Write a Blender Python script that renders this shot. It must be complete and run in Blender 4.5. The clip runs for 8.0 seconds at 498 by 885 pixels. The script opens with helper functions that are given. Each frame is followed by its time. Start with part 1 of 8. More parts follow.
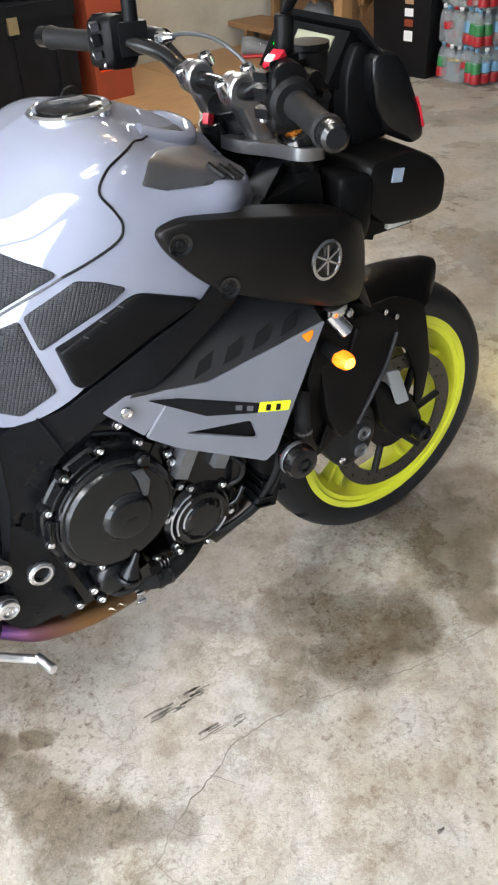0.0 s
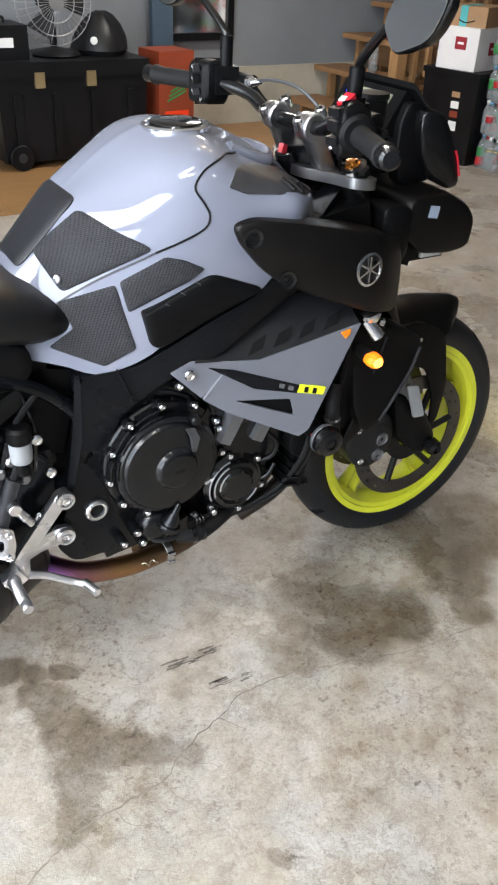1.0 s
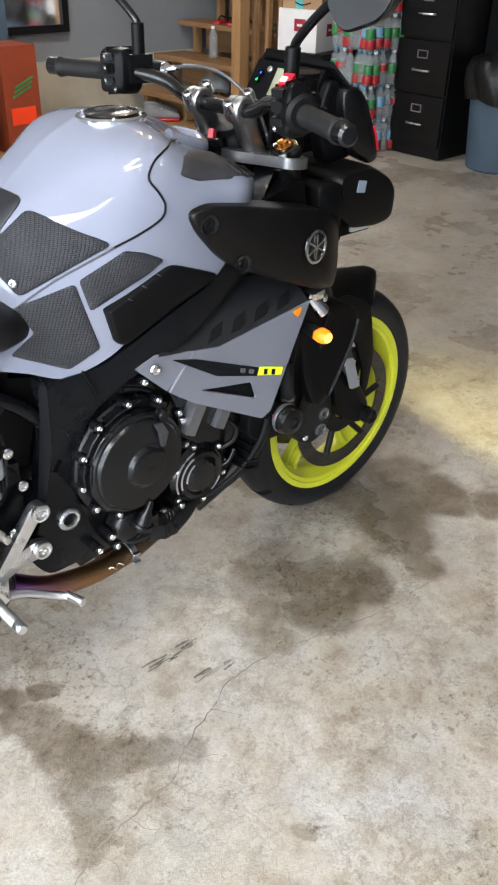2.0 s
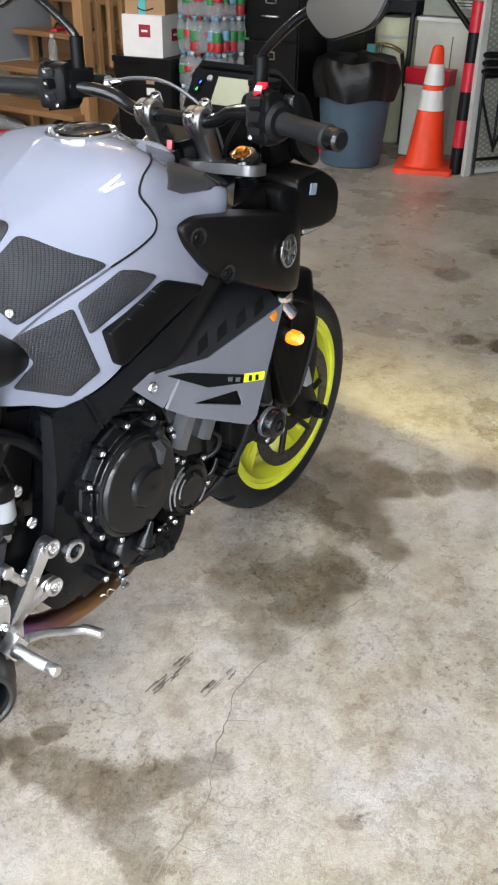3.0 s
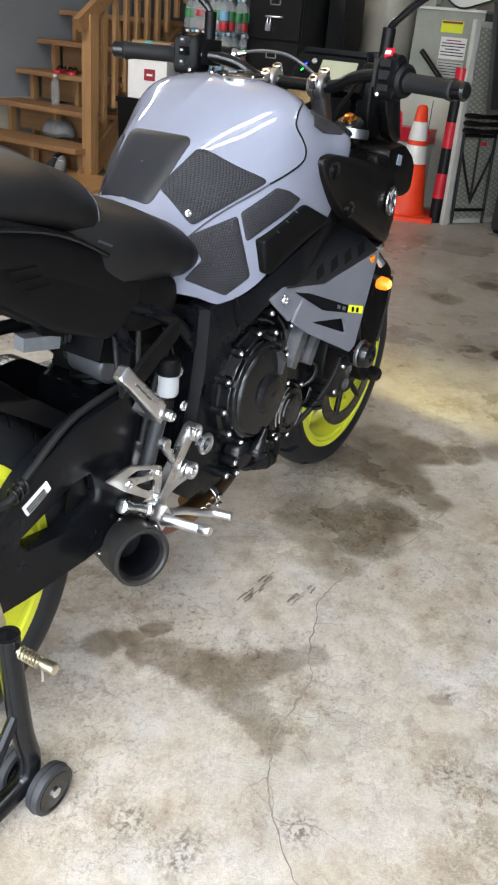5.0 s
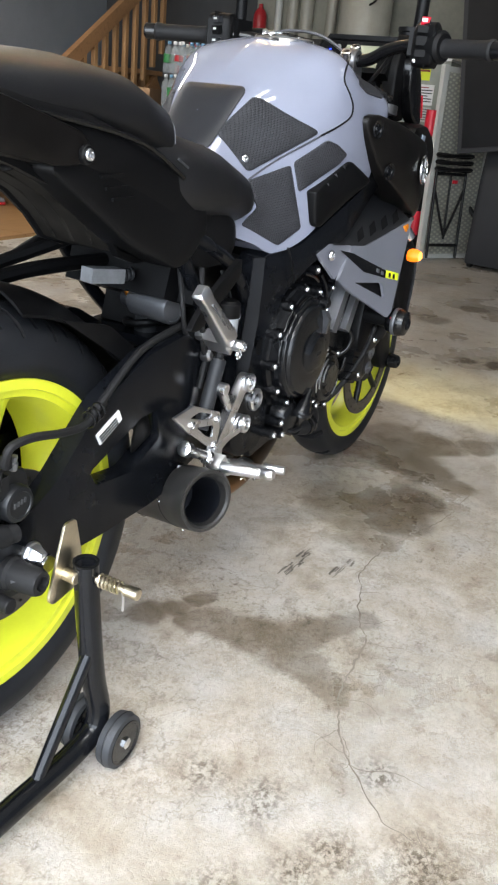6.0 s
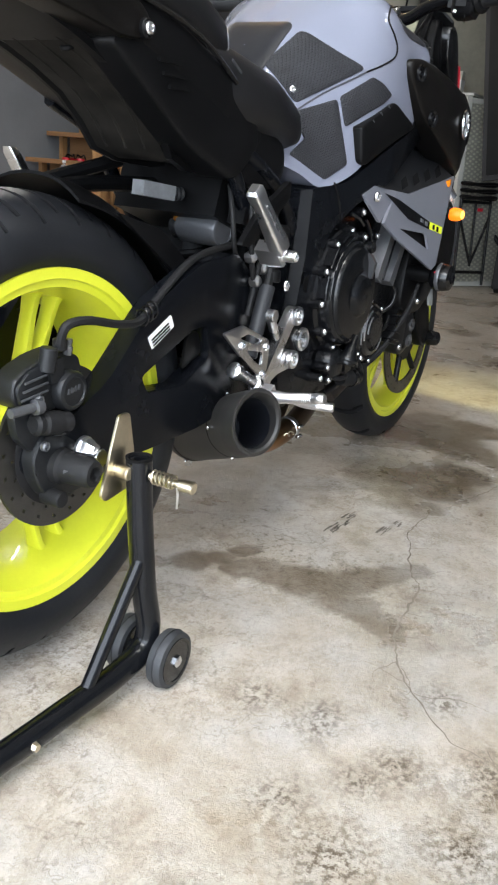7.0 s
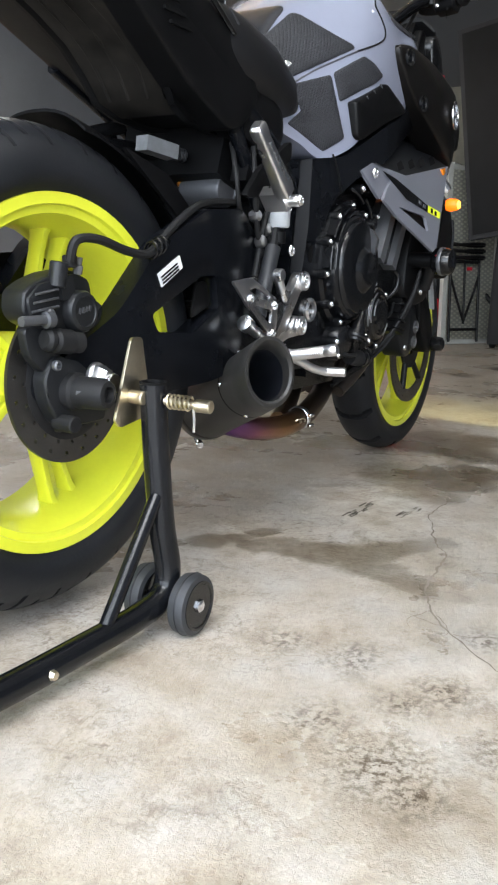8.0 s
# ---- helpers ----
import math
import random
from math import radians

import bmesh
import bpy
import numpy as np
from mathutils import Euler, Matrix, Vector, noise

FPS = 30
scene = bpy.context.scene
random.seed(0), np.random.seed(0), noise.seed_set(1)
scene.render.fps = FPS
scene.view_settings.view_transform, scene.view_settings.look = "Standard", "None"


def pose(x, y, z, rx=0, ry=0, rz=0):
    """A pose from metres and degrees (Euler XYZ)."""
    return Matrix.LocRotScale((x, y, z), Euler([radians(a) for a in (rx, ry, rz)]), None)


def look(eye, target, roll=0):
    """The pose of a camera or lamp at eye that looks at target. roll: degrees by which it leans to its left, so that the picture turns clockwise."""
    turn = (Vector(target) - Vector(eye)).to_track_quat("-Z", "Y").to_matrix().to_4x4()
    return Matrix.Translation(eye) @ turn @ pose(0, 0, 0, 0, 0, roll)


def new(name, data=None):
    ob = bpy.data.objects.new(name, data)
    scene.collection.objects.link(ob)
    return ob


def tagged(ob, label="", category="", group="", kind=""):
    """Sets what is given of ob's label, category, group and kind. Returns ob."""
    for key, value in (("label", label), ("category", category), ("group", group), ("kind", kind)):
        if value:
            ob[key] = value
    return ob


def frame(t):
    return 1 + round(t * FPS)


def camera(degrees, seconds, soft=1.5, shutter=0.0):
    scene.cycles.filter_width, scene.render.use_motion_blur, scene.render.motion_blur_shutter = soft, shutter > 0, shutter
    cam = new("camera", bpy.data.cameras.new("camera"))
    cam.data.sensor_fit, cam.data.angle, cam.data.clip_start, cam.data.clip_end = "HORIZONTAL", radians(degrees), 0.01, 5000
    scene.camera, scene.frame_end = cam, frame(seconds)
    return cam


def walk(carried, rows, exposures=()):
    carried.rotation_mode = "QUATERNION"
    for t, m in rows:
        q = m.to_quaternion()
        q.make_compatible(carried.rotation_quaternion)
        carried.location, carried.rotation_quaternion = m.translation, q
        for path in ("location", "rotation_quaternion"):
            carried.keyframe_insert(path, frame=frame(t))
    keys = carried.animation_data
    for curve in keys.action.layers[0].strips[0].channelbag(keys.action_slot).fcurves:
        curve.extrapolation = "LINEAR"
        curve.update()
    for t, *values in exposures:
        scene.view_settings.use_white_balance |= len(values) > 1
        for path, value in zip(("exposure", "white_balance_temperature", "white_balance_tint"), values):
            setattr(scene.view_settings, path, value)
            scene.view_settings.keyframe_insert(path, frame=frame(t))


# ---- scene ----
cam = camera(34.0, 8.0, 2.2)
PATH = [
    (0, (0.336, -1.104, 1.317), (1.237, 0.221, 0.12), -3.2),
    (0.5, (0.279, -1.253, 1.324), (1.189, 0.156, 0.234), 3.1),
    (1, (0.144, -1.299, 1.308), (1.079, 0.115, 0.246), 2.8),
    (1.5, (0.034, -1.283, 1.293), (1.094, 0.035, 0.226), 2.7),
    (1.7, (0.015, -1.251, 1.291), (1.139, 0.01, 0.219), 2.3),
    (2.8, (-0.11, -1.035, 1.314), (1.243, 0.003, 0.269), 0.7),
    (3, (-0.164, -1.003, 1.3), (1.253, -0.067, 0.243), 1.2),
    (3.5, (-0.316, -0.972, 1.301), (1.2, -0.142, 0.296), 2.9),
    (4, (-0.443, -0.983, 1.263), (1.092, -0.129, 0.307), 4.6),
    (4.5, (-0.545, -0.963, 1.207), (0.989, -0.091, 0.265), 4.8),
    (4.7, (-0.562, -0.939, 1.175), (0.977, -0.067, 0.241), 5.1),
    (6, (-0.727, -0.798, 0.919), (0.934, 0.013, 0.155), 5.6),
    (6.5, (-0.758, -0.791, 0.819), (0.904, 0.07, 0.115), 5.3),
    (7, (-0.783, -0.796, 0.702), (0.891, 0.095, 0.066), 4.6),
    (7.5, (-0.81, -0.811, 0.566), (0.882, 0.134, 0.074), 3.7),
    (8, (-0.812, -0.802, 0.475), (0.908, 0.133, 0.068), 1.7),
]
walk(cam, [(t, look(eye, target, roll)) for t, eye, target, roll in PATH], ((0.0, 1.08), (0.5, 1.06), (1.0, 0.88), (1.5, 0.88), (3.0, 0.90), (4.0, 0.90), (4.5, 0.78), (6.0, 0.74), (7.0, 0.63), (8.0, 0.60)))

# ---- light ----
world = bpy.data.worlds.new("daylight")
scene.world = world
world.use_nodes = True
wn = world.node_tree
sky = wn.nodes.new("ShaderNodeTexSky")
sky.sky_type = "NISHITA"
sky.sun_disc = False
sky.sun_elevation, sky.sun_rotation = radians(50), radians(200)
wn.links.new(sky.outputs[0], wn.nodes["Background"].inputs[0])
wn.nodes["Background"].inputs[1].default_value = 0.12
sun = new("sun", bpy.data.lights.new("sun", "SUN"))
sun.data.energy, sun.data.angle, sun.data.color = 2.5, radians(0.5), (1.0, 0.95, 0.88)
sun.matrix_world = look((-8, 12, 24), (-8 + 6, 12 - 14, 0))


def area_lamp(name, eye, target, sx, sy, watts, color):
    data = bpy.data.lights.new(name, "AREA")
    data.shape, data.size, data.size_y = "RECTANGLE", sx, sy
    data.energy, data.color = watts, color
    ob = new(name, data)
    ob.matrix_world = look(eye, target)
    return ob


# sky's light through the open garage door, behind the rear wheel
area_lamp("door_daylight", (-2.45, -0.9, 1.27), (3.0, -0.6, 0.85), 4.4, 2.3, 145, (0.83, 0.91, 1.0))
# unseen ceiling panel, added for the white reflection on the tank
area_lamp("panel_light", (-1.75, -1.15, 2.56), (-1.75, -1.15, 0), 1.1, 1.7, 20, (0.97, 0.98, 1.0))
# unseen ceiling tube, added to brighten the chest and stair side
area_lamp("tube_light", (2.7, 2.9, 2.52), (2.7, 2.9, 0), 1.2, 0.14, 26, (1.0, 0.96, 0.90))
# the motorcycle's low beam on the slab ahead
beam = bpy.data.lights.new("low_beam", "SPOT")
beam.energy, beam.color, beam.spot_size, beam.spot_blend, beam.shadow_soft_size = 25, (1.0, 0.92, 0.36), radians(30), 1.0, 0.02
lamp = new("low_beam", beam)
lamp.matrix_world = look((1.47, -0.04, 0.74), (2.14, -0.18, 0.0)) @ Matrix.Diagonal((2.6, 1.0, 1.0, 1.0))


# ---- materials ----
def nodes_of(name):
    m = bpy.data.materials.new(name)
    m.use_nodes = True
    t = m.node_tree
    return m, t, t.nodes["Principled BSDF"]


def link_noise(t, scale, detail=4.0, rough=0.6, vec=None, dist=0.0):
    n = t.nodes.new("ShaderNodeTexNoise")
    n.inputs["Scale"].default_value, n.inputs["Detail"].default_value, n.inputs["Roughness"].default_value = scale, detail, rough
    n.inputs["Distortion"].default_value = dist
    if vec:
        t.links.new(vec, n.inputs["Vector"])
    return n


def ramp(t, src, *stops):
    r = t.nodes.new("ShaderNodeValToRGB")
    while len(r.color_ramp.elements) < len(stops):
        r.color_ramp.elements.new(0.5)
    for e, (p, c) in zip(r.color_ramp.elements, stops):
        e.position, e.color = p, (*c, 1) if len(c) == 3 else (c[0],) * 3 + (1,)
    t.links.new(src, r.inputs[0])
    return r


def mix(t, kind, fac, a, b):
    m = t.nodes.new("ShaderNodeMix")
    m.data_type, m.blend_type = "RGBA", kind
    for i, v in ((0, fac), (6, a), (7, b)):
        if isinstance(v, bpy.types.NodeSocket):
            t.links.new(v, m.inputs[i])
        elif i == 0:
            m.inputs[0].default_value = v
        else:
            m.inputs[i].default_value = (*v, 1)
    return m.outputs[2]


def add_bump(t, p, src, strength, metres):
    b = t.nodes.new("ShaderNodeBump")
    b.inputs["Strength"].default_value, b.inputs["Distance"].default_value = strength, metres
    t.links.new(src, b.inputs["Height"])
    t.links.new(b.outputs[0], p.inputs["Normal"])
    return b


def plain(name, color, rough=0.5, metal=0.0, vary=0.18, grain=120.0, bump=0.15, depth=0.0006, coat=0.0, stain=6.0, spec=0.5):
    """A painted, moulded or metal surface: two scales of tone, uneven gloss and fine relief."""
    m, t, p = nodes_of(name)
    co = t.nodes.new("ShaderNodeTexCoord").outputs["Object"]
    big, fine = link_noise(t, stain, 5, 0.62, co), link_noise(t, grain, 3, 0.6, co)
    lo, hi = tuple(max(0, c * (1 - vary)) for c in color), tuple(min(1, c * (1 + vary)) for c in color)
    c1 = ramp(t, big.outputs[0], (0.3, lo), (0.7, hi)).outputs[0]
    c2 = mix(t, "MULTIPLY", 0.5, c1, ramp(t, fine.outputs[0], (0.25, (1 - vary,)), (0.75, (1.0,))).outputs[0])
    t.links.new(c2, p.inputs["Base Color"])
    r = t.nodes.new("ShaderNodeMapRange")
    t.links.new(big.outputs[0], r.inputs[0])
    r.inputs["To Min"].default_value, r.inputs["To Max"].default_value = max(0.03, rough - 0.08), min(1, rough + 0.10)
    t.links.new(r.outputs[0], p.inputs["Roughness"])
    p.inputs["Metallic"].default_value, p.inputs["Specular IOR Level"].default_value = metal, spec
    p.inputs["Coat Weight"].default_value, p.inputs["Coat Roughness"].default_value = coat, 0.03
    if bump:
        add_bump(t, p, fine.outputs[0], bump, depth)
    return m


def textured_grip(name, color, scale, rough=0.6, strength=0.9, depth=0.0015):
    """Rubber with a moulded pattern of small raised cells."""
    m, t, p = nodes_of(name)
    co = t.nodes.new("ShaderNodeTexCoord").outputs["Object"]
    sp, cb = t.nodes.new("ShaderNodeSeparateXYZ"), t.nodes.new("ShaderNodeCombineXYZ")
    t.links.new(co, sp.inputs[0])
    t.links.new(sp.outputs[0], cb.inputs[0])
    t.links.new(sp.outputs[2], cb.inputs[1])
    v = t.nodes.new("ShaderNodeTexVoronoi")
    v.voronoi_dimensions = "2D"
    v.inputs["Scale"].default_value, v.inputs["Randomness"].default_value = scale, 0.0
    mp = t.nodes.new("ShaderNodeMapping")
    mp.inputs["Rotation"].default_value, mp.inputs["Scale"].default_value = (0, 0, radians(12)), (0.7, 1.25, 1)
    t.links.new(cb.outputs[0], mp.inputs[0])
    t.links.new(mp.outputs[0], v.inputs["Vector"])
    cells = ramp(t, v.outputs["Distance"], (0.30, (1.0,)), (0.60, (0.0,)))
    big = link_noise(t, 14, 4, 0.6, co)
    base = ramp(t, big.outputs[0], (0.3, tuple(c * 0.75 for c in color)), (0.7, tuple(c * 1.25 for c in color)))
    t.links.new(mix(t, "MULTIPLY", 0.45, base.outputs[0], cells.outputs[0]), p.inputs["Base Color"])
    p.inputs["Roughness"].default_value, p.inputs["Specular IOR Level"].default_value = rough, 0.3
    add_bump(t, p, cells.outputs[0], strength, depth)
    return m


def wood(name, a, b, axis=0, rough=0.55):
    m, t, p = nodes_of(name)
    co = t.nodes.new("ShaderNodeTexCoord").outputs["Object"]
    mp = t.nodes.new("ShaderNodeMapping")
    s = [22.0, 22.0, 22.0]
    s[axis] = 1.6
    mp.inputs["Scale"].default_value = s
    t.links.new(co, mp.inputs[0])
    n, f = link_noise(t, 1.3, 6, 0.65, mp.outputs[0], 0.6), link_noise(t, 3.0, 3, 0.6, co)
    c = mix(t, "MULTIPLY", 0.4, ramp(t, n.outputs[0], (0.3, a), (0.55, b), (0.75, a)).outputs[0], ramp(t, f.outputs[0], (0.3, (0.65,)), (0.7, (1.0,))).outputs[0])
    oi = t.nodes.new("ShaderNodeObjectInfo")
    t.links.new(mix(t, "MULTIPLY", 0.25, c, ramp(t, oi.outputs["Random"], (0, (0.55,)), (1, (1.0,))).outputs[0]), p.inputs["Base Color"])
    p.inputs["Roughness"].default_value = rough
    add_bump(t, p, n.outputs[0], 0.25, 0.002)
    return m


def glow(name, color, strength):
    m, t, p = nodes_of(name)
    p.inputs["Base Color"].default_value = (*color, 1)
    p.inputs["Emission Color"].default_value = (*color, 1)
    p.inputs["Emission Strength"].default_value = strength
    return m


def clear(name, color, rough=0.05, ior=1.4, alpha=1.0):
    m, t, p = nodes_of(name)
    p.inputs["Base Color"].default_value = (*color, 1)
    p.inputs["Roughness"].default_value, p.inputs["IOR"].default_value = rough, ior
    p.inputs["Transmission Weight"].default_value, p.inputs["Alpha"].default_value = 0.55, alpha
    return m


def concrete(name):
    """The worn slab: mottled cream and grey, oil and damp stains, map cracks."""
    m, t, p = nodes_of(name)
    co = t.nodes.new("ShaderNodeTexCoord").outputs["Object"]
    n1, n2, n3 = link_noise(t, 1.7, 8, 0.62, co), link_noise(t, 9, 7, 0.7, co, 0.4), link_noise(t, 150, 3, 0.7, co)
    warm = ramp(t, n1.outputs[0], (0.28, (0.325, 0.292, 0.245)), (0.46, (0.475, 0.438, 0.385)), (0.62, (0.58, 0.55, 0.505)))
    blot = ramp(t, n2.outputs[0], (0.30, (0.52, 0.46, 0.385)), (0.46, (0.86, 0.825, 0.775)), (0.60, (1.0, 1.0, 1.0)))
    c = mix(t, "MULTIPLY", 0.75, warm.outputs[0], blot.outputs[0])
    c = mix(t, "MULTIPLY", 0.5, c, ramp(t, n3.outputs[0], (0.25, (0.62,)), (0.7, (1.0,))).outputs[0])
    # scattered dark specks and spots
    n4 = link_noise(t, 60, 4, 0.7, co)
    n4b = link_noise(t, 2.6, 4, 0.6, co)
    speck = ramp(t, n4.outputs[0], (0.53, (1.0,)), (0.66, (0.46, 0.41, 0.36)))
    c = mix(t, "MULTIPLY", ramp(t, n4b.outputs[0], (0.46, (0.05,)), (0.62, (1.0,))).outputs[0], c, speck.outputs[0])
    # a few spots where grit has stuck
    near = None
    for x, y, r in GRIT:
        d = t.nodes.new("ShaderNodeVectorMath")
        d.operation = "DISTANCE"
        t.links.new(co, d.inputs[0])
        d.inputs[1].default_value = (x, y, 0)
        mr = t.nodes.new("ShaderNodeMapRange")
        t.links.new(d.outputs["Value"], mr.inputs[0])
        mr.inputs["From Min"].default_value, mr.inputs["From Max"].default_value = r, r * 0.1
        if near is None:
            near = mr.outputs[0]
        else:
            mx = t.nodes.new("ShaderNodeMath")
            mx.operation = "MAXIMUM"
            t.links.new(near, mx.inputs[0])
            t.links.new(mr.outputs[0], mx.inputs[1])
            near = mx.outputs[0]
    n7 = link_noise(t, 95, 5, 0.72, co)
    c = mix(t, "MULTIPLY", near, c, ramp(t, n7.outputs[0], (0.46, (1.0,)), (0.58, (0.26, 0.225, 0.185))).outputs[0])
    # small pits and grime at the scale of a fingertip
    n5, n6 = link_noise(t, 30, 8, 0.78, co), link_noise(t, 1.6, 5, 0.65, co)
    grime = ramp(t, n5.outputs[0], (0.34, (0.68, 0.62, 0.56)), (0.50, (1.0, 1.0, 1.0)))
    c = mix(t, "MULTIPLY", ramp(t, n6.outputs[0], (0.38, (0.15,)), (0.62, (0.75,))).outputs[0], c, grime.outputs[0])
    # warm and cool patches
    nw = link_noise(t, 4.6, 6, 0.68, co)
    c = mix(t, "MULTIPLY", 0.8, c, ramp(t, nw.outputs[0], (0.34, (0.90, 0.84, 0.76)), (0.48, (1.0, 0.985, 0.96)), (0.62, (0.95, 0.97, 1.0))).outputs[0])
    # damp stains with soft, wandering edges
    warp = link_noise(t, 5.5, 6, 0.58, co)
    wv = t.nodes.new("ShaderNodeVectorMath")
    wv.operation = "MULTIPLY_ADD"
    t.links.new(warp.outputs["Color"], wv.inputs[0])
    wv.inputs[1].default_value = (0.13, 0.13, 0)
    t.links.new(co, wv.inputs[2])
    total = None
    for x, y, r, deep in STAINS:
        d = t.nodes.new("ShaderNodeVectorMath")
        d.operation = "DISTANCE"
        t.links.new(wv.outputs[0], d.inputs[0])
        d.inputs[1].default_value = (x + 0.065, y + 0.065, 0)
        mr = t.nodes.new("ShaderNodeMapRange")
        mr.interpolation_type = "SMOOTHSTEP"
        t.links.new(d.outputs["Value"], mr.inputs[0])
        mr.inputs["From Min"].default_value, mr.inputs["From Max"].default_value = r * 1.50, r * 0.85
        mr.inputs["To Max"].default_value = deep
        if total is None:
            total = mr.outputs[0]
        else:
            mx = t.nodes.new("ShaderNodeMath")
            mx.operation = "MAXIMUM"
            t.links.new(total, mx.inputs[0])
            t.links.new(mr.outputs[0], mx.inputs[1])
            total = mx.outputs[0]
    wet = mix(t, "MULTIPLY", 1.0, c, (0.31, 0.262, 0.20))
    uneven = t.nodes.new("ShaderNodeMath")
    uneven.operation = "MULTIPLY"
    t.links.new(total, uneven.inputs[0])
    t.links.new(ramp(t, n2.outputs[0], (0.30, (1.0,)), (0.65, (0.72,))).outputs[0], uneven.inputs[1])
    c = mix(t, "MIX", uneven.outputs[0], c, wet)
    # hairline map cracks
    vo = t.nodes.new("ShaderNodeTexVoronoi")
    vo.feature = "DISTANCE_TO_EDGE"
    vo.inputs["Scale"].default_value = 13.0
    wv2 = t.nodes.new("ShaderNodeVectorMath")
    wv2.operation = "MULTIPLY_ADD"
    t.links.new(link_noise(t, 11, 4, 0.7, co).outputs["Color"], wv2.inputs[0])
    wv2.inputs[1].default_value = (0.16, 0.16, 0)
    t.links.new(co, wv2.inputs[2])
    t.links.new(wv2.outputs[0], vo.inputs["Vector"])
    line = ramp(t, vo.outputs["Distance"], (0.0, (0.0,)), (0.026, (1.0,)))
    where = ramp(t, link_noise(t, 2.3, 4, 0.6, co).outputs[0], (0.44, (0.0,)), (0.58, (0.60,)))
    c = mix(t, "MULTIPLY", where.outputs[0], c, mix(t, "MIX", line.outputs[0], (0.45, 0.40, 0.34), (1, 1, 1)))
    # fine crazing over the whole slab
    vz = t.nodes.new("ShaderNodeTexVoronoi")
    vz.feature = "DISTANCE_TO_EDGE"
    vz.inputs["Scale"].default_value = 24.0
    wz = t.nodes.new("ShaderNodeVectorMath")
    wz.operation = "MULTIPLY_ADD"
    t.links.new(link_noise(t, 30, 5, 0.75, co).outputs["Color"], wz.inputs[0])
    wz.inputs[1].default_value = (0.16, 0.16, 0)
    t.links.new(co, wz.inputs[2])
    t.links.new(wz.outputs[0], vz.inputs["Vector"])
    craze = ramp(t, vz.outputs["Distance"], (0.0, (0.52, 0.46, 0.385)), (0.12, (1.0, 1.0, 1.0)))
    c = mix(t, "MULTIPLY", ramp(t, link_noise(t, 3.1, 5, 0.65, co).outputs[0], (0.42, (0.05,)), (0.60, (0.72,))).outputs[0], c, craze.outputs[0])
    t.links.new(c, p.inputs["Base Color"])
    rr = ramp(t, n1.outputs[0], (0.3, (0.20,)), (0.7, (0.38,)))
    t.links.new(rr.outputs[0], p.inputs["Roughness"])
    hb = mix(t, "ADD", 0.5, n3.outputs["Color"], n5.outputs["Color"])
    hb = mix(t, "MULTIPLY", 0.6, hb, craze.outputs[0])
    add_bump(t, p, hb, 0.45, 0.0035)
    return m


# gritty spots on the slab: x, y, radius
GRIT = [(-0.06, -0.49, 0.06), (-0.11, -0.58, 0.09), (-0.14, -0.62, 0.05), (0.24, -0.60, 0.05), (0.12, -0.70, 0.08), (0.07, -0.59, 0.06), (0.09, -0.47, 0.05), (0.10, -0.37, 0.05), (0.02, -0.56, 0.05), (0.49, -0.76, 0.05), (0.67, -0.70, 0.03), (0.12, -0.47, 0.04), (-0.02, -0.70, 0.07)]
# damp stains on the slab: x, y, radius, depth of tone
STAINS = [(0.38, -0.08, 0.035, 1.0), (0.43, -0.115, 0.034, 1.0), (0.495, -0.13, 0.032, 1.0), (0.42, -0.17, 0.036, 0.9), (0.44, -0.215, 0.045, 0.85), (0.45, -0.265, 0.052, 0.85), (0.47, -0.315, 0.052, 0.85), (0.515, -0.345, 0.042, 0.8), (0.565, -0.385, 0.036, 0.75), (0.61, -0.42, 0.030, 0.7),
          (0.425, -0.345, 0.044, 0.85), (0.42, -0.395, 0.042, 0.8), (0.40, -0.44, 0.036, 0.75), (0.37, -0.475, 0.022, 0.6),
          (1.46, -0.13, 0.076, 0.92), (1.54, -0.21, 0.086, 0.98), (1.63, -0.28, 0.076, 0.92), (1.70, -0.40, 0.054, 0.79), (1.80, -0.48, 0.049, 0.73), (1.45, -0.25, 0.092, 1.00), (1.41, -0.34, 0.070, 1.00), (1.37, -0.43, 0.049, 0.85), (1.63, -0.14, 0.086, 0.85),
          (1.11, -0.25, 0.059, 0.92), (1.15, -0.31, 0.081, 1.00), (1.20, -0.365, 0.059, 1.00), (1.075, -0.35, 0.065, 1.00), (1.23, -0.33, 0.059, 1.00), (1.03, -0.17, 0.059, 0.67), (1.13, -0.17, 0.065, 0.61), (0.92, -0.34, 0.049, 0.49), (1.00, -0.28, 0.054, 0.55),
          (0.93, -0.13, 0.05, 0.35), (1.60, -0.33, 0.025, 1.0), (2.70, -0.27, 0.065, 1.0), (2.68, -0.09, 0.05, 0.9), (3.33, 0.20, 0.08, 0.8), (3.76, 0.12, 0.06, 0.7), (3.82, -0.10, 0.09, 0.9), (3.36, -0.21, 0.07, 0.7), (0.66, -0.69, 0.018, 0.5)]

M_floor = concrete("worn_concrete")
M_tank = plain("blue_grey_metallic_paint", (0.212, 0.226, 0.29), 0.5, 0.0, 0.04, 300, 0.02, 0.0002, 1.0, spec=0.05)
M_tank.node_tree.nodes["Principled BSDF"].inputs["Coat IOR"].default_value = 1.7
M_grey = plain("matt_grey_paint", (0.17, 0.175, 0.205), 0.33, 0.25, 0.07, 260, 0.05, 0.0002, 0.35)
M_black = plain("matt_black_plastic", (0.0042, 0.0042, 0.0046), 0.42, 0, 0.3, 420, 0.25, 0.0004, spec=0.14)
M_gloss = plain("gloss_black_plastic", (0.004, 0.004, 0.0045), 0.22, 0, 0.3, 200, 0.04, 0.0002, 0.25, spec=0.35)
